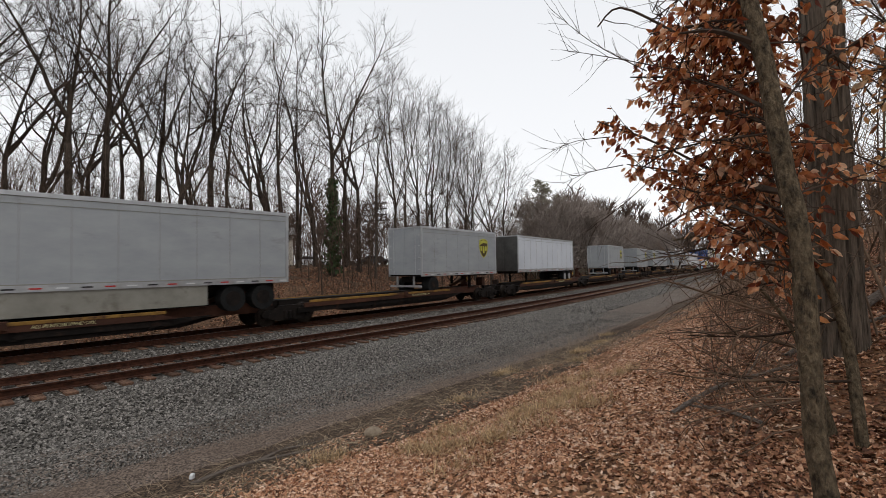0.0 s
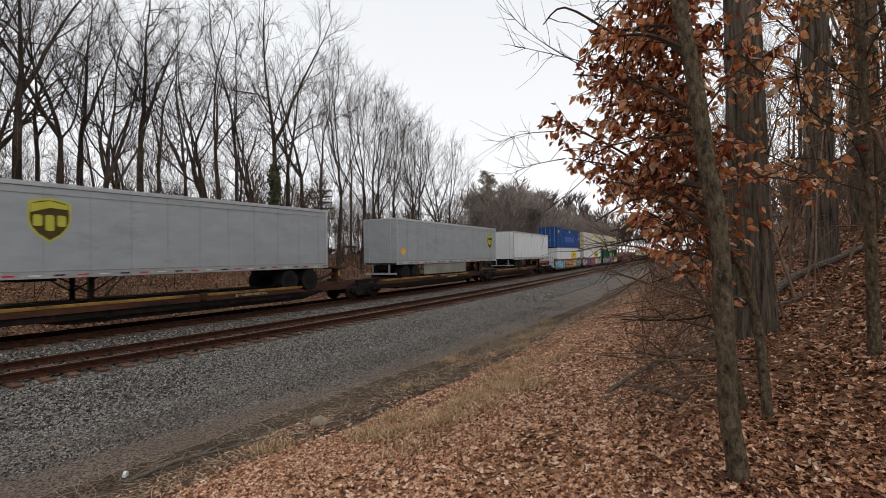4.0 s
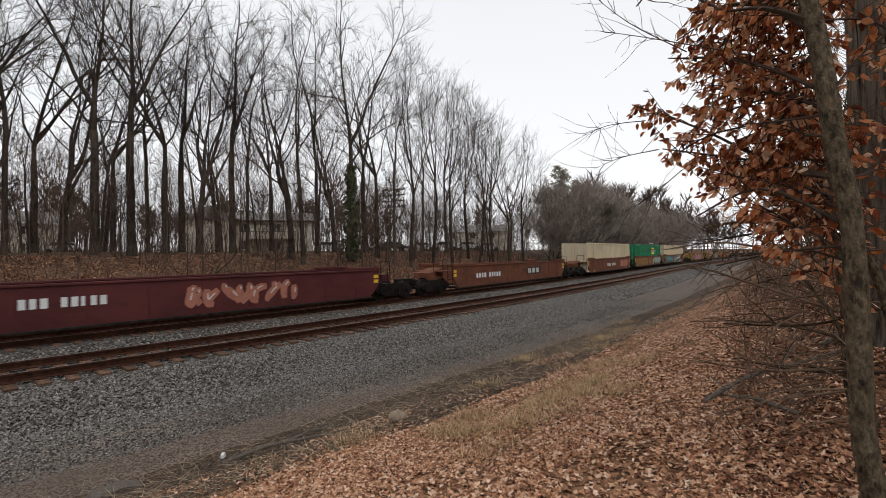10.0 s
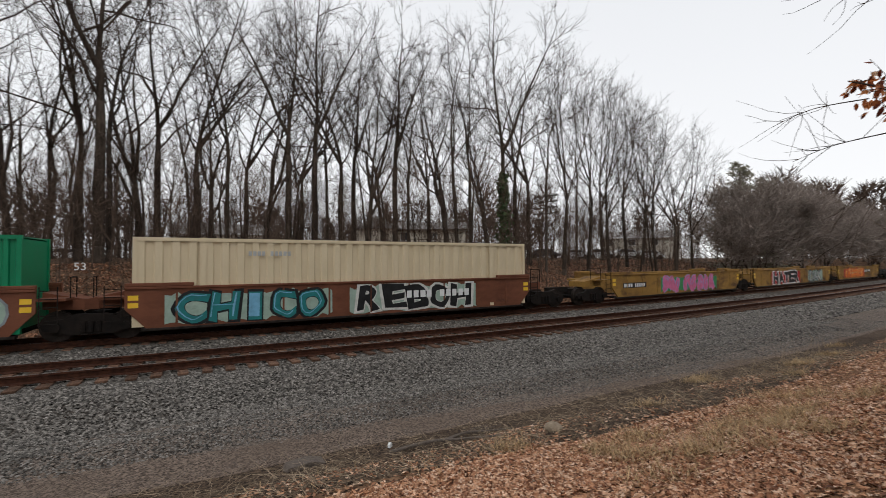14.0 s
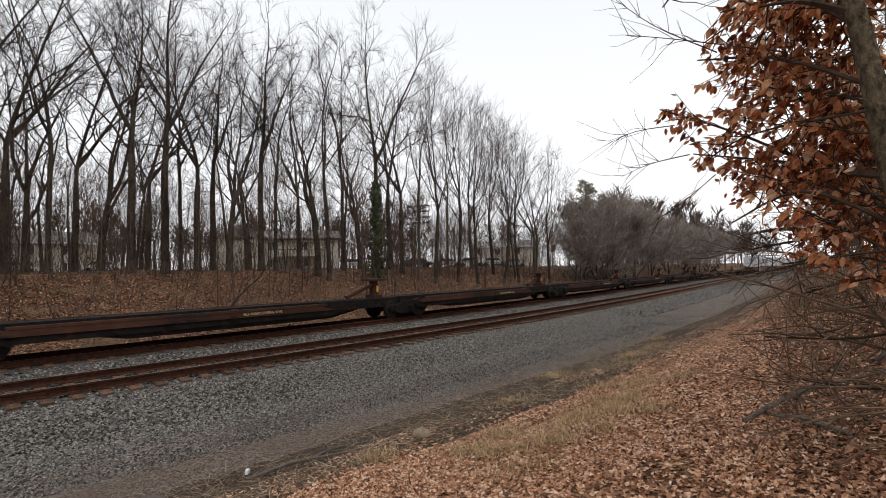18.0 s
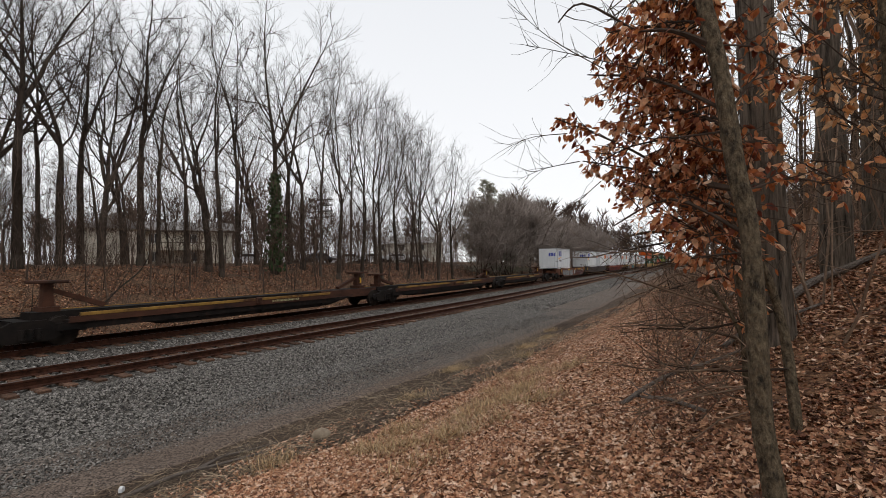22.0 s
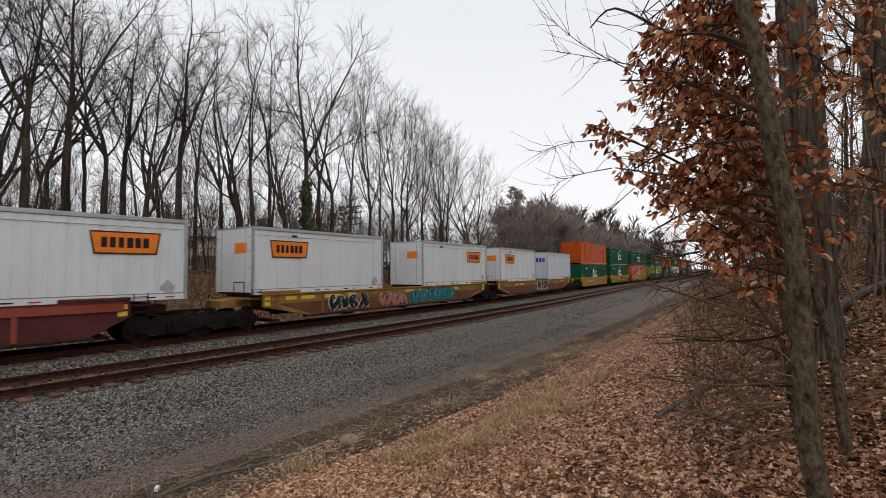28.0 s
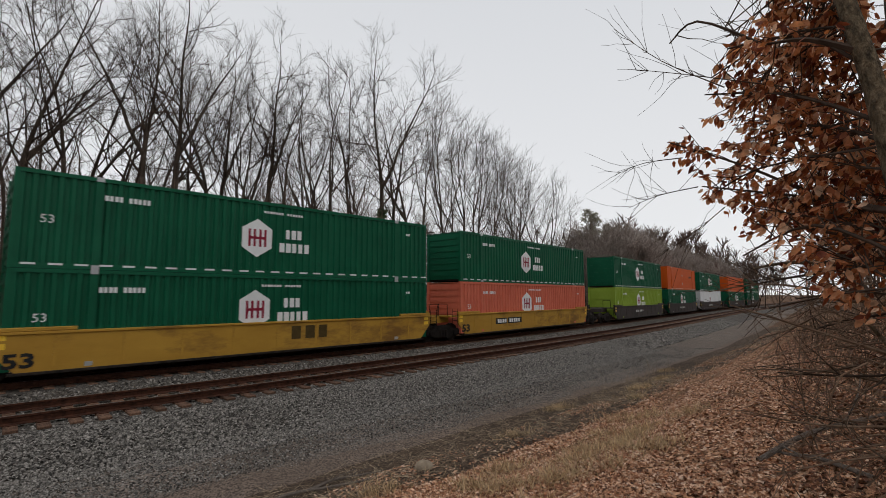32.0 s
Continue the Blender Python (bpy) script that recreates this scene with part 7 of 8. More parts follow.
tagged(quick("dry_grass", Vg, Fg, M["grass"]), "flattened straw-coloured dry grass tufts on the verge", "grass", kind="stuff")
weeds = []
for _ in range(6800):
    s, n = rn.uniform(-14, 16), -6.2 - 2.3 * rn.random() ** .8
    p = at(s, n)
    p.z = float(land(p.x, p.y)) + .02
    a = rn.uniform(0, 6.28)
    weeds.append((limb_points(rn, p, (math.cos(a), math.sin(a), rn.uniform(.0, .35)), rn.uniform(.08, .36), 2, -.03, .14), .0034, .0016, 3))
for i in range(26):
    p = at(rn.uniform(11, 17), rn.uniform(-7.6, -6.9))
    p.z = float(land(p.x, p.y))
    weeds.append((limb_points(rn, p, (rn.gauss(0, .2), rn.gauss(0, .2), 1), rn.uniform(.3, .75), 3, 0, .1), .004, .002, 3))
v, f = tubes(weeds)
tagged(raw("dead_weeds", v, f, M["straw"]), "flattened dead weed stalks at the road's edge", "weeds", kind="stuff")

# stone, fallen branches, scraps
bm = bmesh.new()
bmesh.ops.create_icosphere(bm, subdivisions=3, radius=.125)
for vv in bm.verts:
    vv.co = Vector((vv.co.x * 1.15, vv.co.y, vv.co.z * .75)) * (1 + .22 * noise.noise(vv.co * 6))
st = link("stone", bm, mat("verge_stone", (.22, .17, .12), (.36, .29, .21), .9, scale=8, bump=.5))
st.matrix_world = Matrix.Translation((4.75, 5.47, float(land(4.75, 5.47)) + .035))
tagged(st, "rounded brown field stone lying in dead leaves", "stone")
for k, (p, q, r) in enumerate((((2.5, 6.35), (4.0, 5.75), .03), ((3.3, 6.35), (4.45, 6.1), .022), ((7.7, -.1), (8.6, -1.3), .06), ((6.4, .5), (7.3, -.5), .03), ((5.0, 1.3), (6.2, .2), .025), ((9.5, .6), (10.4, -.8), .04), ((4.6, .5), (5.4, 1.3), .02))):
    a, b = Vector((*p, float(land(*p)) + r)), Vector((*q, float(land(*q)) + r))
    path = smooth_path([a, a.lerp(b, .35) + Vector((.05, .08, .03)), a.lerp(b, .7) + Vector((-.05, .03, .02)), b], 4)
    v, f = tubes([(path, r, r * .45, 7), (limb_points(rn, path[6], (b - a) + Vector((.5, .6, .1)), (b - a).length * .4, 3, 0, .1), r * .4, .006, 4)])
    tagged(raw("fallen_branch", v, f, M["limb"]), "weathered grey-brown fallen branch on dead leaves", "branch", "fallen branches")
bm = bmesh.new()
prism(bm, [(-.035, .0), (.03, -.005), (.04, .04), (.01, .065), (-.03, .045)], -.02, .02)
sc = link("paper_scrap", bm, M["markwhite"])
sc.matrix_world = Matrix.Translation((2.62, 6.62, float(land(2.62, 6.62)) + .03)) @ Matrix.Rotation(.7, 4, "Z")
tagged(sc, "crumpled white paper scrap on the verge", "litter")
bm = bmesh.new()
prism(bm, [(-.25, 0), (.2, 0), (.28, .05), (.1, .1), (-.2, .07)], -.12, .12)
sl = link("flat_stone", bm, M["limb"])
sl.matrix_world = Matrix.Translation((1.35, 6.6, float(land(1.35, 6.6)) + .01))
tagged(sl, "flat pale stone at the road's edge", "stone")

# limb of a tree beside the viewer, reaching out over the verge
lm = tagged(new("overhanging_limb"), "broken grey limb with thin bare twigs overhead", "branch")
rough_trunk("limb", [(-2.9, .2, 3.0), (-2.45, .9, 3.26), (-2.19, 1.28, 3.32), (-2.11, 1.42, 3.25), (-2.05, 1.58, 3.12), (-2.01, 1.69, 3.0)], .085, .035, M["limb"], lm, seed=12)
rough_trunk("limb", [(-2.19, 1.28, 3.32), (-2.1, 1.4, 3.32), (-2.05, 1.52, 3.24)], .075, .06, M["limb"], lm, seed=14)
tw = []
for pts, r in (([(-1.97, 1.55, 3.05), (-1.85, 1.55, 3.2), (-1.65, 1.53, 3.5), (-1.5, 1.5, 3.9)], .018), ([(-2.11, 1.42, 3.3), (-2.0, 1.8, 3.38), (-1.83, 2.16, 3.63), (-1.48, 2.61, 3.72)], .009),
               ([(-2.05, 1.52, 3.24), (-1.98, 1.83, 3.25), (-1.95, 2.09, 3.26), (-1.70, 2.59, 3.49), (-1.06, 3.1, 4.06)], .010), ([(-2.05, 1.5, 3.26), (-2.0, 1.9, 3.2), (-1.8, 2.61, 3.28)], .008),
               ([(-2.11, 1.42, 3.3), (-1.9, 1.8, 3.5), (-1.7, 2.17, 3.78)], .008), ([(-2.15, 1.35, 3.3), (-2.05, 1.4, 3.6), (-1.98, 1.45, 4.1)], .03),
    ([(-1.92, 1.54, 3.19), (-1.87, 2.0, 3.24), (-1.67, 2.45, 3.43), (-1.37, 2.82, 3.73), (-1.0, 3.09, 4.1)], .010),
    ([(-1.91, 1.51, 3.28), (-1.88, 1.85, 3.49), (-1.79, 2.23, 3.64), (-1.58, 2.65, 3.78)], .010),
    ([(-1.97, 1.51, 3.13), (-1.97, 1.8, 3.21), (-1.86, 2.17, 3.28), (-1.74, 2.45, 3.47)], .010),
    ([(-1.95, 1.57, 3.09), (-1.95, 1.93, 3.08), (-1.86, 2.29, 3.2), (-1.8, 2.65, 3.14)], .010),
    ([(-1.95, 1.53, 3.14), (-2.05, 1.82, 3.07), (-2.11, 2.19, 2.83), (-2.14, 2.5, 2.65)], .010),
    ([(-1.94, 1.5, 3.22), (-1.96, 1.63, 3.4), (-1.91, 1.73, 3.69)], .010),
    ([(-1.88, 1.6, 3.19), (-1.81, 1.9, 3.26), (-1.59, 2.11, 3.63), (-1.49, 2.23, 3.9)], .010)):
    path = smooth_path(pts, 4)
    tw.append((path, r, .002, 6))
    for _ in range(20):
        j = rn.randint(2, len(path) - 2)
        d = (path[j + 1] - path[j]).normalized()
        b = limb_points(rn, path[j], d + Vector((rn.gauss(0, .45), rn.gauss(0, .45), rn.gauss(.05, .4))), rn.uniform(.15, .7), 4, .01, .12)
        tw.append((b, .0035, .0012, 4))
        if rn.random() < .5:
            tw.append((limb_points(rn, b[2], (b[3] - b[2]).normalized() + Vector((rn.gauss(0, .5), rn.gauss(0, .5), rn.gauss(0, .4))), .25, 3, 0, .1), .002, .001, 3))
v, f = tubes(tw)
raw("twigwork", v, f, M["limb"], lm)["kind"] = "stuff"
oz = float(land(-2.95, .1))
rough_trunk("trunk", [(-3.0, .0, oz - .2), (-3.0, .05, oz + 1), (-2.95, .1, 3.0), (-2.9, .1, 6)], .16, .1, M["bark_near"], lm, seed=15)

# marker post by the ballast
post = tagged(new("marker_post"), "thin dark trackside post with a white plate", "post")
bm = bmesh.new()
rod(bm, (0, 0, -.1), (0, 0, 1.9), .035)
part("pole", bm, M["steel"], post)
part("plate", boxes((-.06, .06, -.05, -.036, .95, 1.9)), M["markwhite"], post, "white plate")
post.matrix_world = Matrix.Translation((-17.6, 11.1, -.6)) @ Matrix.Rotation(-.9, 4, "Z")

# ---- beyond the wood ----
def lowtree(g, h, trunk_r, k_=1.0):
    """A far bare tree as a few tubes, crown as a spray of thin tubes."""
    p = [(limb_points(g, (0, 0, -.5), (g.gauss(0, .1), g.gauss(0, .1), 1), h * .9, 4, .08, .08), trunk_r * min(1, k_), .03, 4)]
    st = p[0][0]
    for _ in range(16):
        u = g.uniform(.3, .98)
        j = min(int(u * 4), 3)
        q = st[j].lerp(st[j + 1], u * 4 - j)
        a = g.uniform(0, 6.28)
        lb = limb_points(g, q, (math.cos(a) * .7, math.sin(a) * .7, .9), h * (.35 * (1.1 - u) + .08), 3, .06, .15)
        p.append((lb, .045 * k_, .015 * k_, 3))
        for _ in range(6):
            k = g.randint(1, 2)
            p.append((limb_points(g, lb[k], (lb[k + 1] - lb[k]).normalized() + Vector((g.gauss(0, .5), g.gauss(0, .5), g.gauss(.2, .3))), g.uniform(.9, 2.6), 1, .05, .1), .04 * k_, .014 * k_, 3))
    return tubes(p)


def sapling(seed):
    """A small twiggy tree as one set of tubes."""
    (tv, tf), (cv, cf) = bare_tree(seed, 18, .085, clear=.14, spread=.8, twigs=.55, lean=.1, limbs=11, leaders=1, fine=.013)
    return tv + cv, tf + [tuple(i + len(tv) for i in q) for q in cf]


def far_wood(label, spots, seed, hmin, hmax, k_=1.0, base=None):
    g = random.Random(seed)
    base = base or [lowtree(g, 18, .2, k_) for _ in range(4)]
    VV, F4, cnt = [], [], 0
    for x, y in spots:
        v, f = g.choice(base)
        v = np.array([tuple(q) for q in v])
        s, a = g.uniform(hmin, hmax) / 18, g.uniform(0, 6.28)
        c, d = math.cos(a) * s, math.sin(a) * s
        w = np.stack([v[:, 0] * c - v[:, 1] * d + x, v[:, 0] * d + v[:, 1] * c + y, v[:, 2] * s + float(land(x, y))], 1)
        VV.append(w)
        F4 += [tuple(i + cnt for i in q) for q in f]
        cnt += len(v)
    V = np.concatenate(VV)
    me = bpy.data.meshes.new("far_woods")
    me.from_pydata(V.tolist(), [], F4)
    me.materials.append(M["brushwood"])
    o = new("far_woods", me)
    return tagged(o, label, "trees", kind="stuff")


g = random.Random(3)
spots = []
while len(spots) < 430:
    az, d = radians(g.uniform(28, 155)), g.uniform(92, 200)
    x, y = d * math.cos(az), d * math.sin(az)
    n, s = across(np.array([x]), np.array([y]))
    if n[0] > 22 and not (70 < x < 110 and 50 < y < 90):
        spots.append((x, y))
far_wood("distant grey-brown leafless woods behind the houses", spots, 5, 8, 17, 2.2)
spots = []
while len(spots) < 340:
    d, az = g.uniform(115, 330), radians(g.uniform(-6, 27))
    x, y = d * math.cos(az), d * math.sin(az)
    n, s = across(np.array([x]), np.array([y]))
    if abs(n[0] - 3) > 13:
        spots.append((x, y))
far_wood("distant hazy leafless woods along the curve of the line", spots, 6, 14, 21, 2.6)
spots = [(g.uniform(20, 110), g.uniform(-42, -9)) for _ in range(70)]
far_wood("leafless woods on the hillside above the bank", spots, 7, 11, 17)


def conifer(h, seed, label):
    """A ragged evergreen: stem and drooping sprays of needle tufts."""
    g = random.Random(seed)
    ob = tagged(new("conifer"), label, "tree", "evergreens beside the line")
    v, f = tubes([([Vector((0, 0, -.5)), Vector((0.1, 0, h * .5)), Vector((0, .1, h * .97))], .22, .03, 7)])
    raw("trunk", v, f, M["bark"], ob)
    V, F, tb = [], [], []
    for i in range(170):
        u = g.uniform(.03, .98)
        z, a = u * h, g.uniform(0, 6.28)
        ln = (h * .31) * (1 - u) ** .65 * g.uniform(.55, 1.15) + .35
        lb = limb_points(g, (0, 0, z), (math.cos(a), math.sin(a), .12), ln, 4, -.01, .1)
        tb.append((lb, .03, .008, 3))
        for k in range(int(22 + ln * 15)):
            t = g.uniform(.15, 1.0)
            j = min(int(t * 4), 3)
            q = lb[j].lerp(lb[j + 1], t * 4 - j) + Vector((g.gauss(0, .2), g.gauss(0, .2), g.gauss(-.03, .16)))
            r = g.uniform(.05, .16)
            b = len(V)
            e = Euler((g.uniform(0, 6), g.uniform(0, 6), g.uniform(0, 6))).to_matrix()
            for c in ((-1, 0, 0), (1, 0, 0), (0, .8, .35), (0, -.7, .35)):
                V.append(q + e @ Vector(c) * r)
            F += [(b, b + 1, b + 2), (b, b + 3, b + 1)]
    v, f = tubes(tb)
    raw("limbwork", v, f, M["twig"], ob)["kind"] = "stuff"
    cr = raw("needles", V, F, M["needle"], ob)
    cr["kind"] = "stuff"
    return ob


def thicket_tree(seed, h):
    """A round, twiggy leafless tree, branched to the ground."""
    ob = tagged(new("tree"), "dense round leafless tree beside the line, brown twigs paled for haze", "tree", "thicket trees beside the line")
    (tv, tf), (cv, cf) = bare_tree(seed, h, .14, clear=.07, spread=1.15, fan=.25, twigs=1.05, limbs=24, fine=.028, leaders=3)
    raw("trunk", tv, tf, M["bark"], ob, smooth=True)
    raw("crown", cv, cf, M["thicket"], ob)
    return ob


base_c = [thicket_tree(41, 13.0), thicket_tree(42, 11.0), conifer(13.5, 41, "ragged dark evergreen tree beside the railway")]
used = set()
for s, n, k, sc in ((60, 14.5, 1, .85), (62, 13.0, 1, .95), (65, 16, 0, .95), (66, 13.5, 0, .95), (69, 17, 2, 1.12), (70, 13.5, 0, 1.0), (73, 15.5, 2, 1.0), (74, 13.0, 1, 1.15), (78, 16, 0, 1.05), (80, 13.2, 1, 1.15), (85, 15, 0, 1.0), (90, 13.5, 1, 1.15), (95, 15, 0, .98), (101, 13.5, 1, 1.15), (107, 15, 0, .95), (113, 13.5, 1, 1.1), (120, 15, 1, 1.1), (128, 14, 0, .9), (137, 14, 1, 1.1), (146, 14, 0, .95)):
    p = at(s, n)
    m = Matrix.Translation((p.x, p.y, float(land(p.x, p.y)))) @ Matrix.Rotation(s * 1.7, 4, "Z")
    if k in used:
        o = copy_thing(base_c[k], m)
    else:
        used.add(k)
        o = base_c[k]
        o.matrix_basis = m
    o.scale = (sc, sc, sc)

spots = []
for _ in range(46):
    p = at(g.uniform(58, 150), g.uniform(11.5, 26))
    spots.append((p.x, p.y))
spots2 = []
while len(spots2) < 420:
    az, d = radians(g.uniform(35, 158)), g.uniform(40, 105)
    x, y = d * math.cos(az), d * math.sin(az)
    if radians(56) < az < radians(71) and d < 78 and g.random() < .7:
        continue
    if float(across(np.array([x]), np.array([y]))[0][0]) > 17:
        spots2.append((x, y))
far_wood("thin leafless saplings between the larger trunks", spots2, 12, 4, 11, .5)
spots3 = []
for _ in range(170):
    p = at(g.uniform(-46, 62), 13 + 27 * g.random())
    spots3.append((p.x, p.y))
far_wood("crooked leafless young trees between the larger trunks", spots3, 14, 5, 13, base=[sapling(71), sapling(72)])
far_wood("tangled leafless thicket around the evergreens", spots, 8, 6, 12, 1.3)

# ivy-clad tree stem in the wood
az = radians(54.0)
ix, iy = 43.6 * math.cos(az), 43.6 * math.sin(az)
g = random.Random(9)
V, F = [], []
for _ in range(1500):
    h = g.uniform(0, 1) ** .8 * 8.5
    a = g.uniform(0, 6.28)
    r = .12 + g.random() * (.2 + .95 * abs(math.sin(h * 1.45 + .8 + math.cos(a)))) * (1.1 - h / 11)
    q = Vector((r * math.cos(a), r * math.sin(a), h + .3))
    b, s = len(V), g.uniform(.1, .24)
    e = Euler((g.uniform(0, 6), g.uniform(0, 6), 0)).to_matrix()
    for c in ((-1, 0, 0), (0, .7, 0), (1, 0, 0), (0, -.7, 0)):
        V.append(q + e @ Vector(c) * s)
    F.append((b, b + 1, b + 2, b + 3))
ivy = raw("ivy", V, F, M["ivy"])
ivy.matrix_world = Matrix.Translation((ix, iy, float(land(ix, iy))))
tagged(ivy, "dark green ivy climbing a forest trunk", "ivy", kind="stuff")

# dense low brush along the far bank and wood edge
g = random.Random(21)
br = []
for _ in range(1700):
    s, n = g.uniform(-50, 75), 10.8 + 24 * g.random() ** 1.2
    p = at(s, n)
    p.z = float(land(p.x, p.y)) - .05
    a, h = g.uniform(0, 6.28), g.uniform(.8, 3.2)
    st = limb_points(g, p, (math.cos(a) * .35, math.sin(a) * .35, 1), h, 3, .0, .14)
    br.append((st, .018, .006, 3))
    for _ in range(4):
        k = g.randint(0, 2)
        br.append((limb_points(g, st[k], (st[k + 1] - st[k]).normalized() + Vector((g.gauss(0, .6), g.gauss(0, .6), g.gauss(.1, .3))), h * g.uniform(.25, .5), 2, 0, .14), .009, .004, 3))
for _ in range(3000):
    az_, d_ = radians(g.uniform(36, 158)), g.uniform(40, 88)
    x, y = d_ * math.cos(az_), d_ * math.sin(az_)
    if float(across(np.array([x]), np.array([y]))[0][0]) < 20 or (radians(56) < az_ < radians(71) and g.random() < .7):
        continue
    a, h = g.uniform(0, 6.28), g.uniform(1.5, 6.5)
    st = limb_points(g, (x, y, float(land(x, y)) - .05), (math.cos(a) * .25, math.sin(a) * .25, 1), h, 3, .0, .12)
    br.append((st, .016, .006, 3))
    for _ in range(5):
        k = g.randint(0, 2)
        br.append((limb_points(g, st[k], (st[k + 1] - st[k]).normalized() + Vector((g.gauss(0, .7), g.gauss(0, .7), g.gauss(.1, .3))), h * g.uniform(.25, .5), 1, 0, .14), .010, .005, 3))
v, f = tubes(br)
tagged(raw("brush", v, f, M["brushwood"]), "bare brown brush on the bank and at the wood's edge", "brush", kind="stuff")
# one bent dead sapling on the bank
p = at(9.5, 12.5)
v, f = tubes([(smooth_path([(0, 0, -.2), (.35, .1, .9), (1.1, .2, 1.8), (2.0, .2, 2.6), (2.5, .2, 3.4)], 4), .06, .02, 6), (limb_points(g, (1.1, .2, 1.8), (.4, 0, .8), 1.4, 4, 0, .1), .025, .008, 4)])
o = raw("bent_sapling", v, f, M["bark"])
o.matrix_world = Matrix.Translation((p.x, p.y, float(land(p.x, p.y))))
tagged(o, "bent dead sapling leaning on the leafy bank", "tree")

# telegraph pole with cross-arms
pole = tagged(new("telegraph_pole"), "old leaning wooden telegraph pole with four crossarms", "pole")
bm = bmesh.new()
rod(bm, (0, 0, -.5), (.25, 0, 7.6), .15, .1, 10)
part("mast", bm, M["pole"], pole)
for i, z in enumerate((7.2, 6.65, 6.1, 5.55)):
    arm = part("crossarm", boxes((-.02, .1, -1.4, 1.4, z - .05, z + .06)), M["pole"], pole)
    for y in (-1.25, -.95, -.6, -.3, .3, .6, .95, 1.25):
        bm = bmesh.new()
        rod(bm, (.04, y, z + .06), (.04, y, z + .2), .03, .022, 6)
        part("insulator", bm, M["steel"], arm)
pole.matrix_world = Matrix.Translation((30.2, 34.8, float(land(30.2, 34.8)))) @ Matrix.Rotation(radians(12), 4, "Z")


# houses and a hall beyond the wood
def window(parent, x, z, w, h, y):
    wn_ = part("window", boxes((x - w / 2 - .08, x + w / 2 + .08, y - .05, y, z - .08, z)), M["markwhite"], parent)
    part("window_frame", boxes((x - w / 2 - .08, x - w / 2, y - .05, y, z, z + h), (x + w / 2, x + w / 2 + .08, y - .05, y, z, z + h), (x - w / 2 - .08, x + w / 2 + .08, y - .05, y, z + h, z + h + .08), (x - .03, x + .03, y - .045, y, z, z + h)), M["markwhite"], wn_)
    part("pane", boxes((x - w / 2, x + w / 2, y - .02, y - .005, z, z + h)), M["pane"], wn_)


def house(x, y, turn, L, W, storeys, label, skin, hip=1.6, porch=False):
    ob = tagged(new("house"), label, "house", "buildings behind the wood")
    H = storeys * 2.4
    part("wall", boxes((-L / 2, L / 2, -W / 2, W / 2, -.5, H)), M[skin], ob)
    bm = bmesh.new()
    o = [(-W / 2 - .5, H), (W / 2 + .5, H), (0, H + hip)]
    a = [bm.verts.new((-L / 2 - .4, yy, zz)) for yy, zz in o]
    b = [bm.verts.new((L / 2 + .4, yy, zz)) for yy, zz in o]
    bm.faces.new(a)
    bm.faces.new(b[::-1])
    for i in range(3):
        bm.faces.new((a[i], b[i], b[(i + 1) % 3], a[(i + 1) % 3]))
    bmesh.ops.recalc_face_normals(bm, faces=bm.faces[:])
    part("roof", bm, M["roof"], ob)
    part("fascia", boxes((-L / 2 - .42, L / 2 + .42, -W / 2 - .54, -W / 2 - .5, H - .16, H + .06)), M["brown_trim"] if porch else M["markwhite"], ob)
    for k in range(storeys):
        for xx in np.arange(-L / 2 + 1.8, L / 2 - 1.0, 4.3):
            window(ob, xx, k * 2.4 + .8, 1.15, 1.15, -W / 2)
    if porch:
        part("balcony", boxes((-L * .3, L * .3, -W / 2 - 1.6, -W / 2, 2.2, 2.4)), M["siding"], ob)
        part("balcony_rail", boxes((-L * .3, L * .3, -W / 2 - 1.62, -W / 2 - 1.56, 3.15, 3.25), *[(xx - .03, xx + .03, -W / 2 - 1.6, -W / 2 - 1.56, 2.4, 3.15) for xx in np.arange(-L * .3, L * .3, .5)]), M["brown_trim"], ob)
        for xx in (-L * .29, 0, L * .29):
            part("balcony_post", boxes((xx - .08, xx + .08, -W / 2 - 1.6, -W / 2 - 1.44, -.3, 2.2)), M["siding"], ob)
    z = float(land(x, y)) - .35
    ob.matrix_world = Matrix.Translation((x, y, z)) @ Matrix.Rotation(radians(turn), 4, "Z")
    return ob


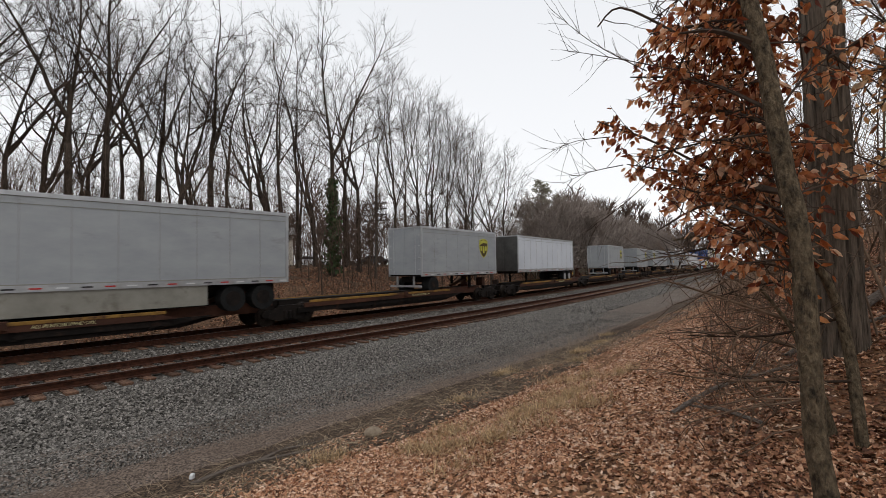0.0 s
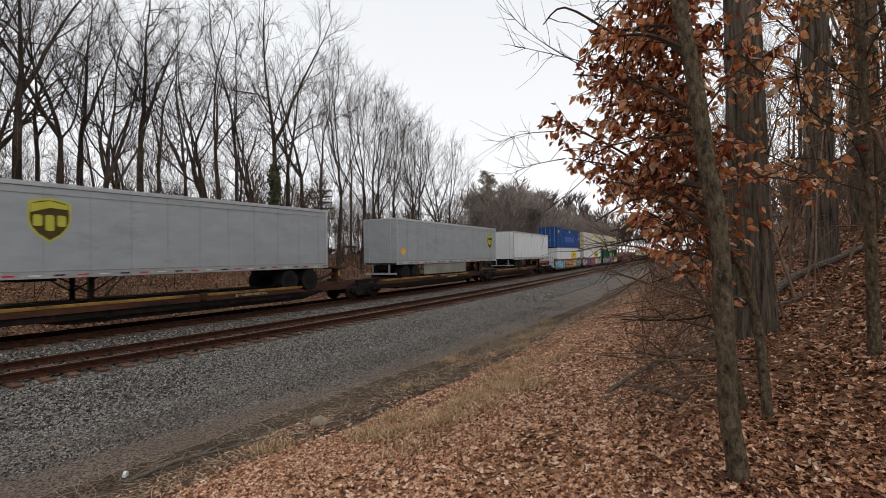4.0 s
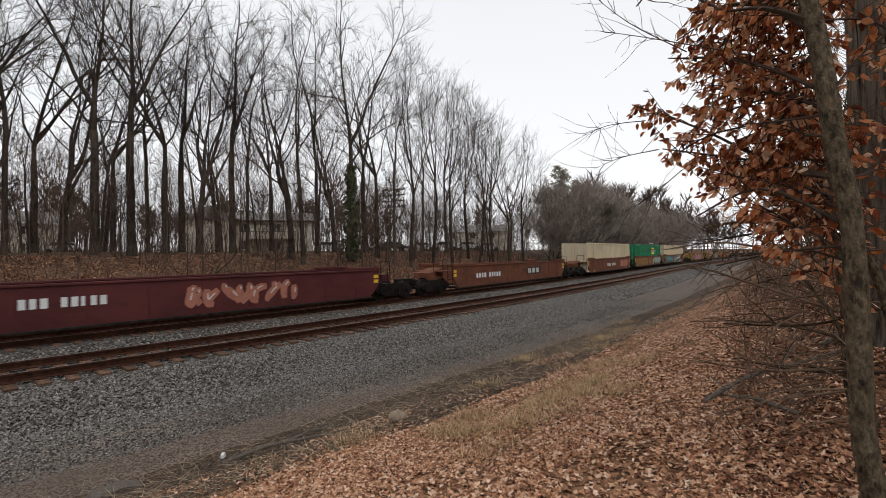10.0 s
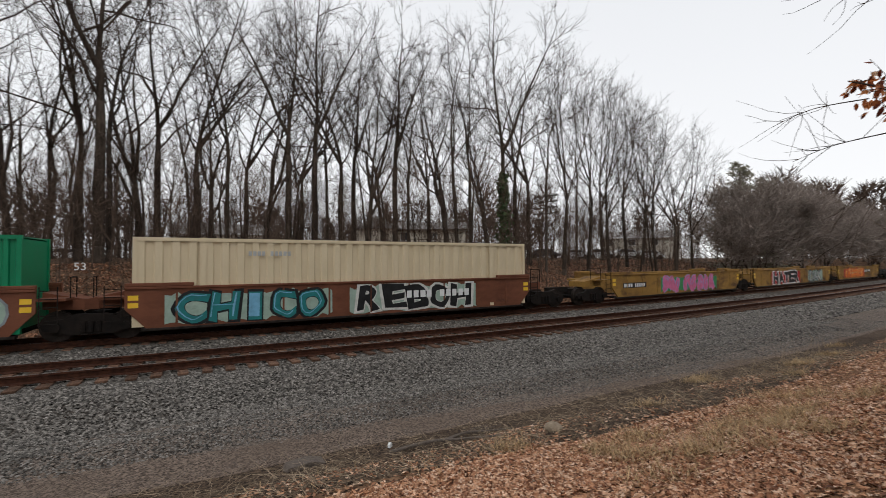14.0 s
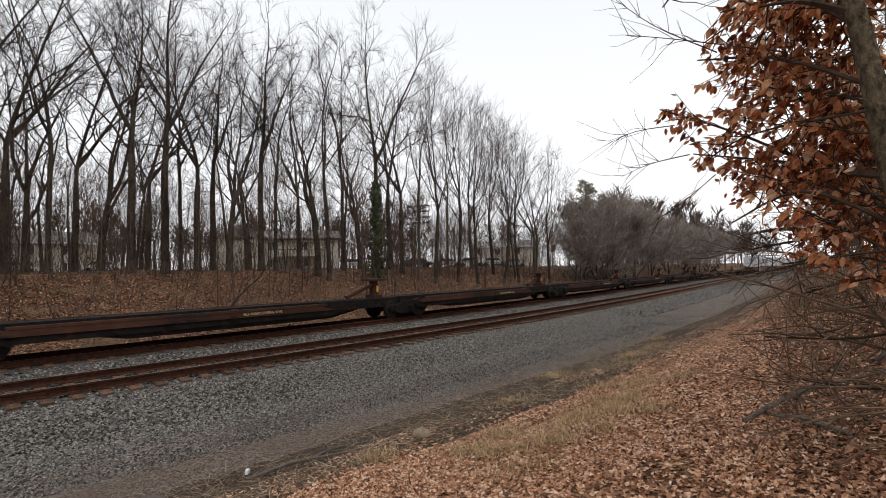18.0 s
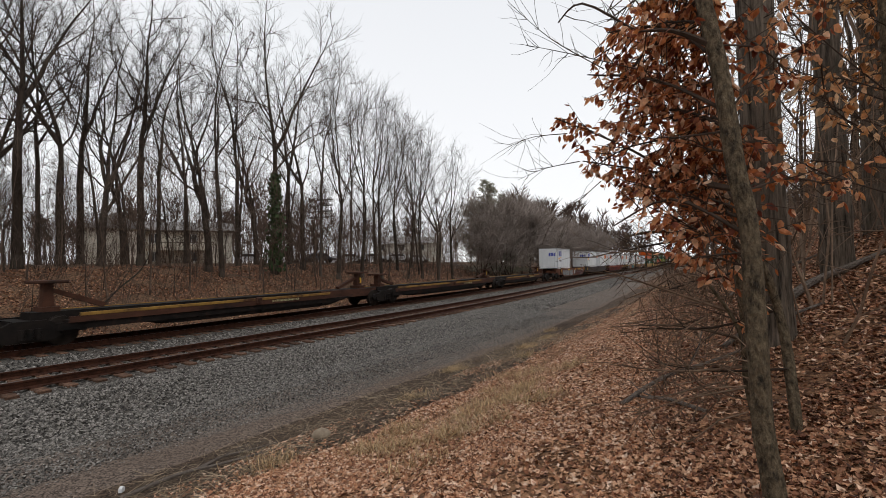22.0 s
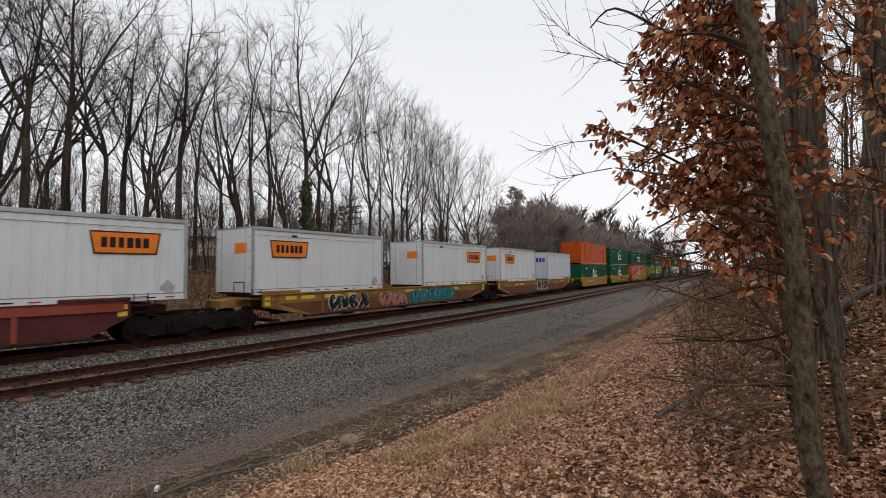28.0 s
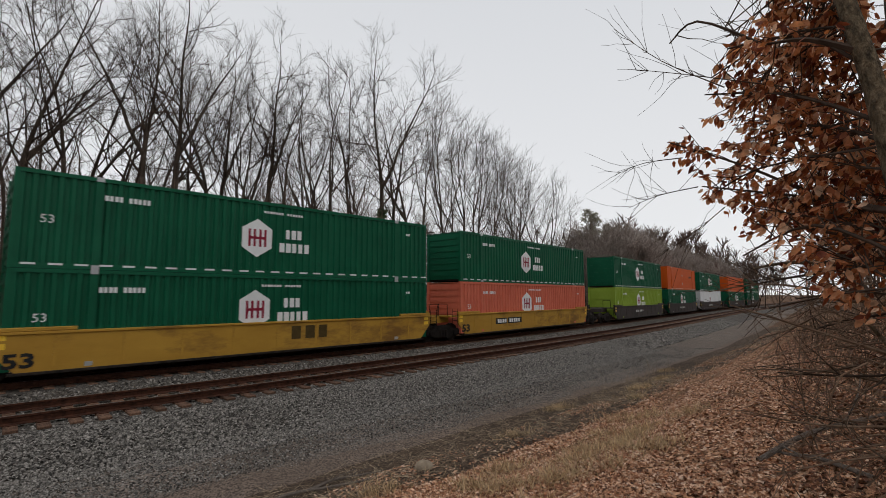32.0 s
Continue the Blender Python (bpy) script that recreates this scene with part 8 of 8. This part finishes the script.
house(34.5, 67.5, -28, 11, 8, 2, "two-storey pale house with balcony and brown trim", "siding", 1.5, True)
house(26.0, 68.0, 66, 8, 6, 2, "two-storey pale house with grey roof", "siding", 1.8)
house(86, 69, -51, 15, 12, 2, "long cream metal-clad hall with low roof", "siding2", 1.6)
house(5, 92, 0, 14, 9, 2, "two-storey pale house with grey roof", "siding", 2.0)
house(-50, 80, 25, 18, 9, 2, "long two-storey pale house", "siding", 2.0)


def parked_car(x, y, turn, paint, label):
    ob = tagged(new("car"), label, "car", "parked cars beyond the wood")
    bm = bmesh.new()
    prism(bm, [(-2.2, .35), (2.2, .35), (2.25, .7), (1.5, .9), (.8, 1.4), (-1.1, 1.45), (-1.9, .95), (-2.25, .85)], -.85, .85)
    part("body", bm, M[paint], ob)
    bm = bmesh.new()
    prism(bm, [(-1.45, .98), (1.2, .98), (.72, 1.34), (-1.05, 1.38)], -.87, .87)
    part("window", bm, M["pane"], ob)
    for sx in (-1.4, 1.4):
        for sy in (-.8, .8):
            bm = bmesh.new()
            rod(bm, (sx, sy - .1, .33), (sx, sy + .1, .33), .33, sides=14)
            part("wheel", bm, M["rubber"], ob)
    ob.matrix_world = Matrix.Translation((x, y, float(land(x, y)))) @ Matrix.Rotation(radians(turn), 4, "Z")


for i, (x, y, t) in enumerate(((38.5, 58.5, -30), (43, 57, -25), (47.5, 55.0, -30), (52, 53.5, -20), (56, 52, -30), (60, 50.5, -35), (64, 49.5, -35), (-12, 70, 5), (-20, 70, 5), (2, 71, 0), (10, 70, -5))):
    parked_car(x, y, t, "cardark" if i in (2, 8) else "carwhite", "dark parked car beyond the trees" if i in (2, 8) else "white parked car beyond the trees")


# ---- what moves: every car and its load, along the curve ----
def motions():
    for ob, a, b, m in MOVERS:
        times, t = [], 0.0
        while t < 32.0:
            times.append(t)
            mid = (a + b) / 2 - gone(t)
            t = round(t + (0.5 if -80 < mid < 130 else 2.0), 3)
        times.append(32.0)
        walk(ob, [(t, unit_pose(a, b, t) @ m) for t in times])


motions()
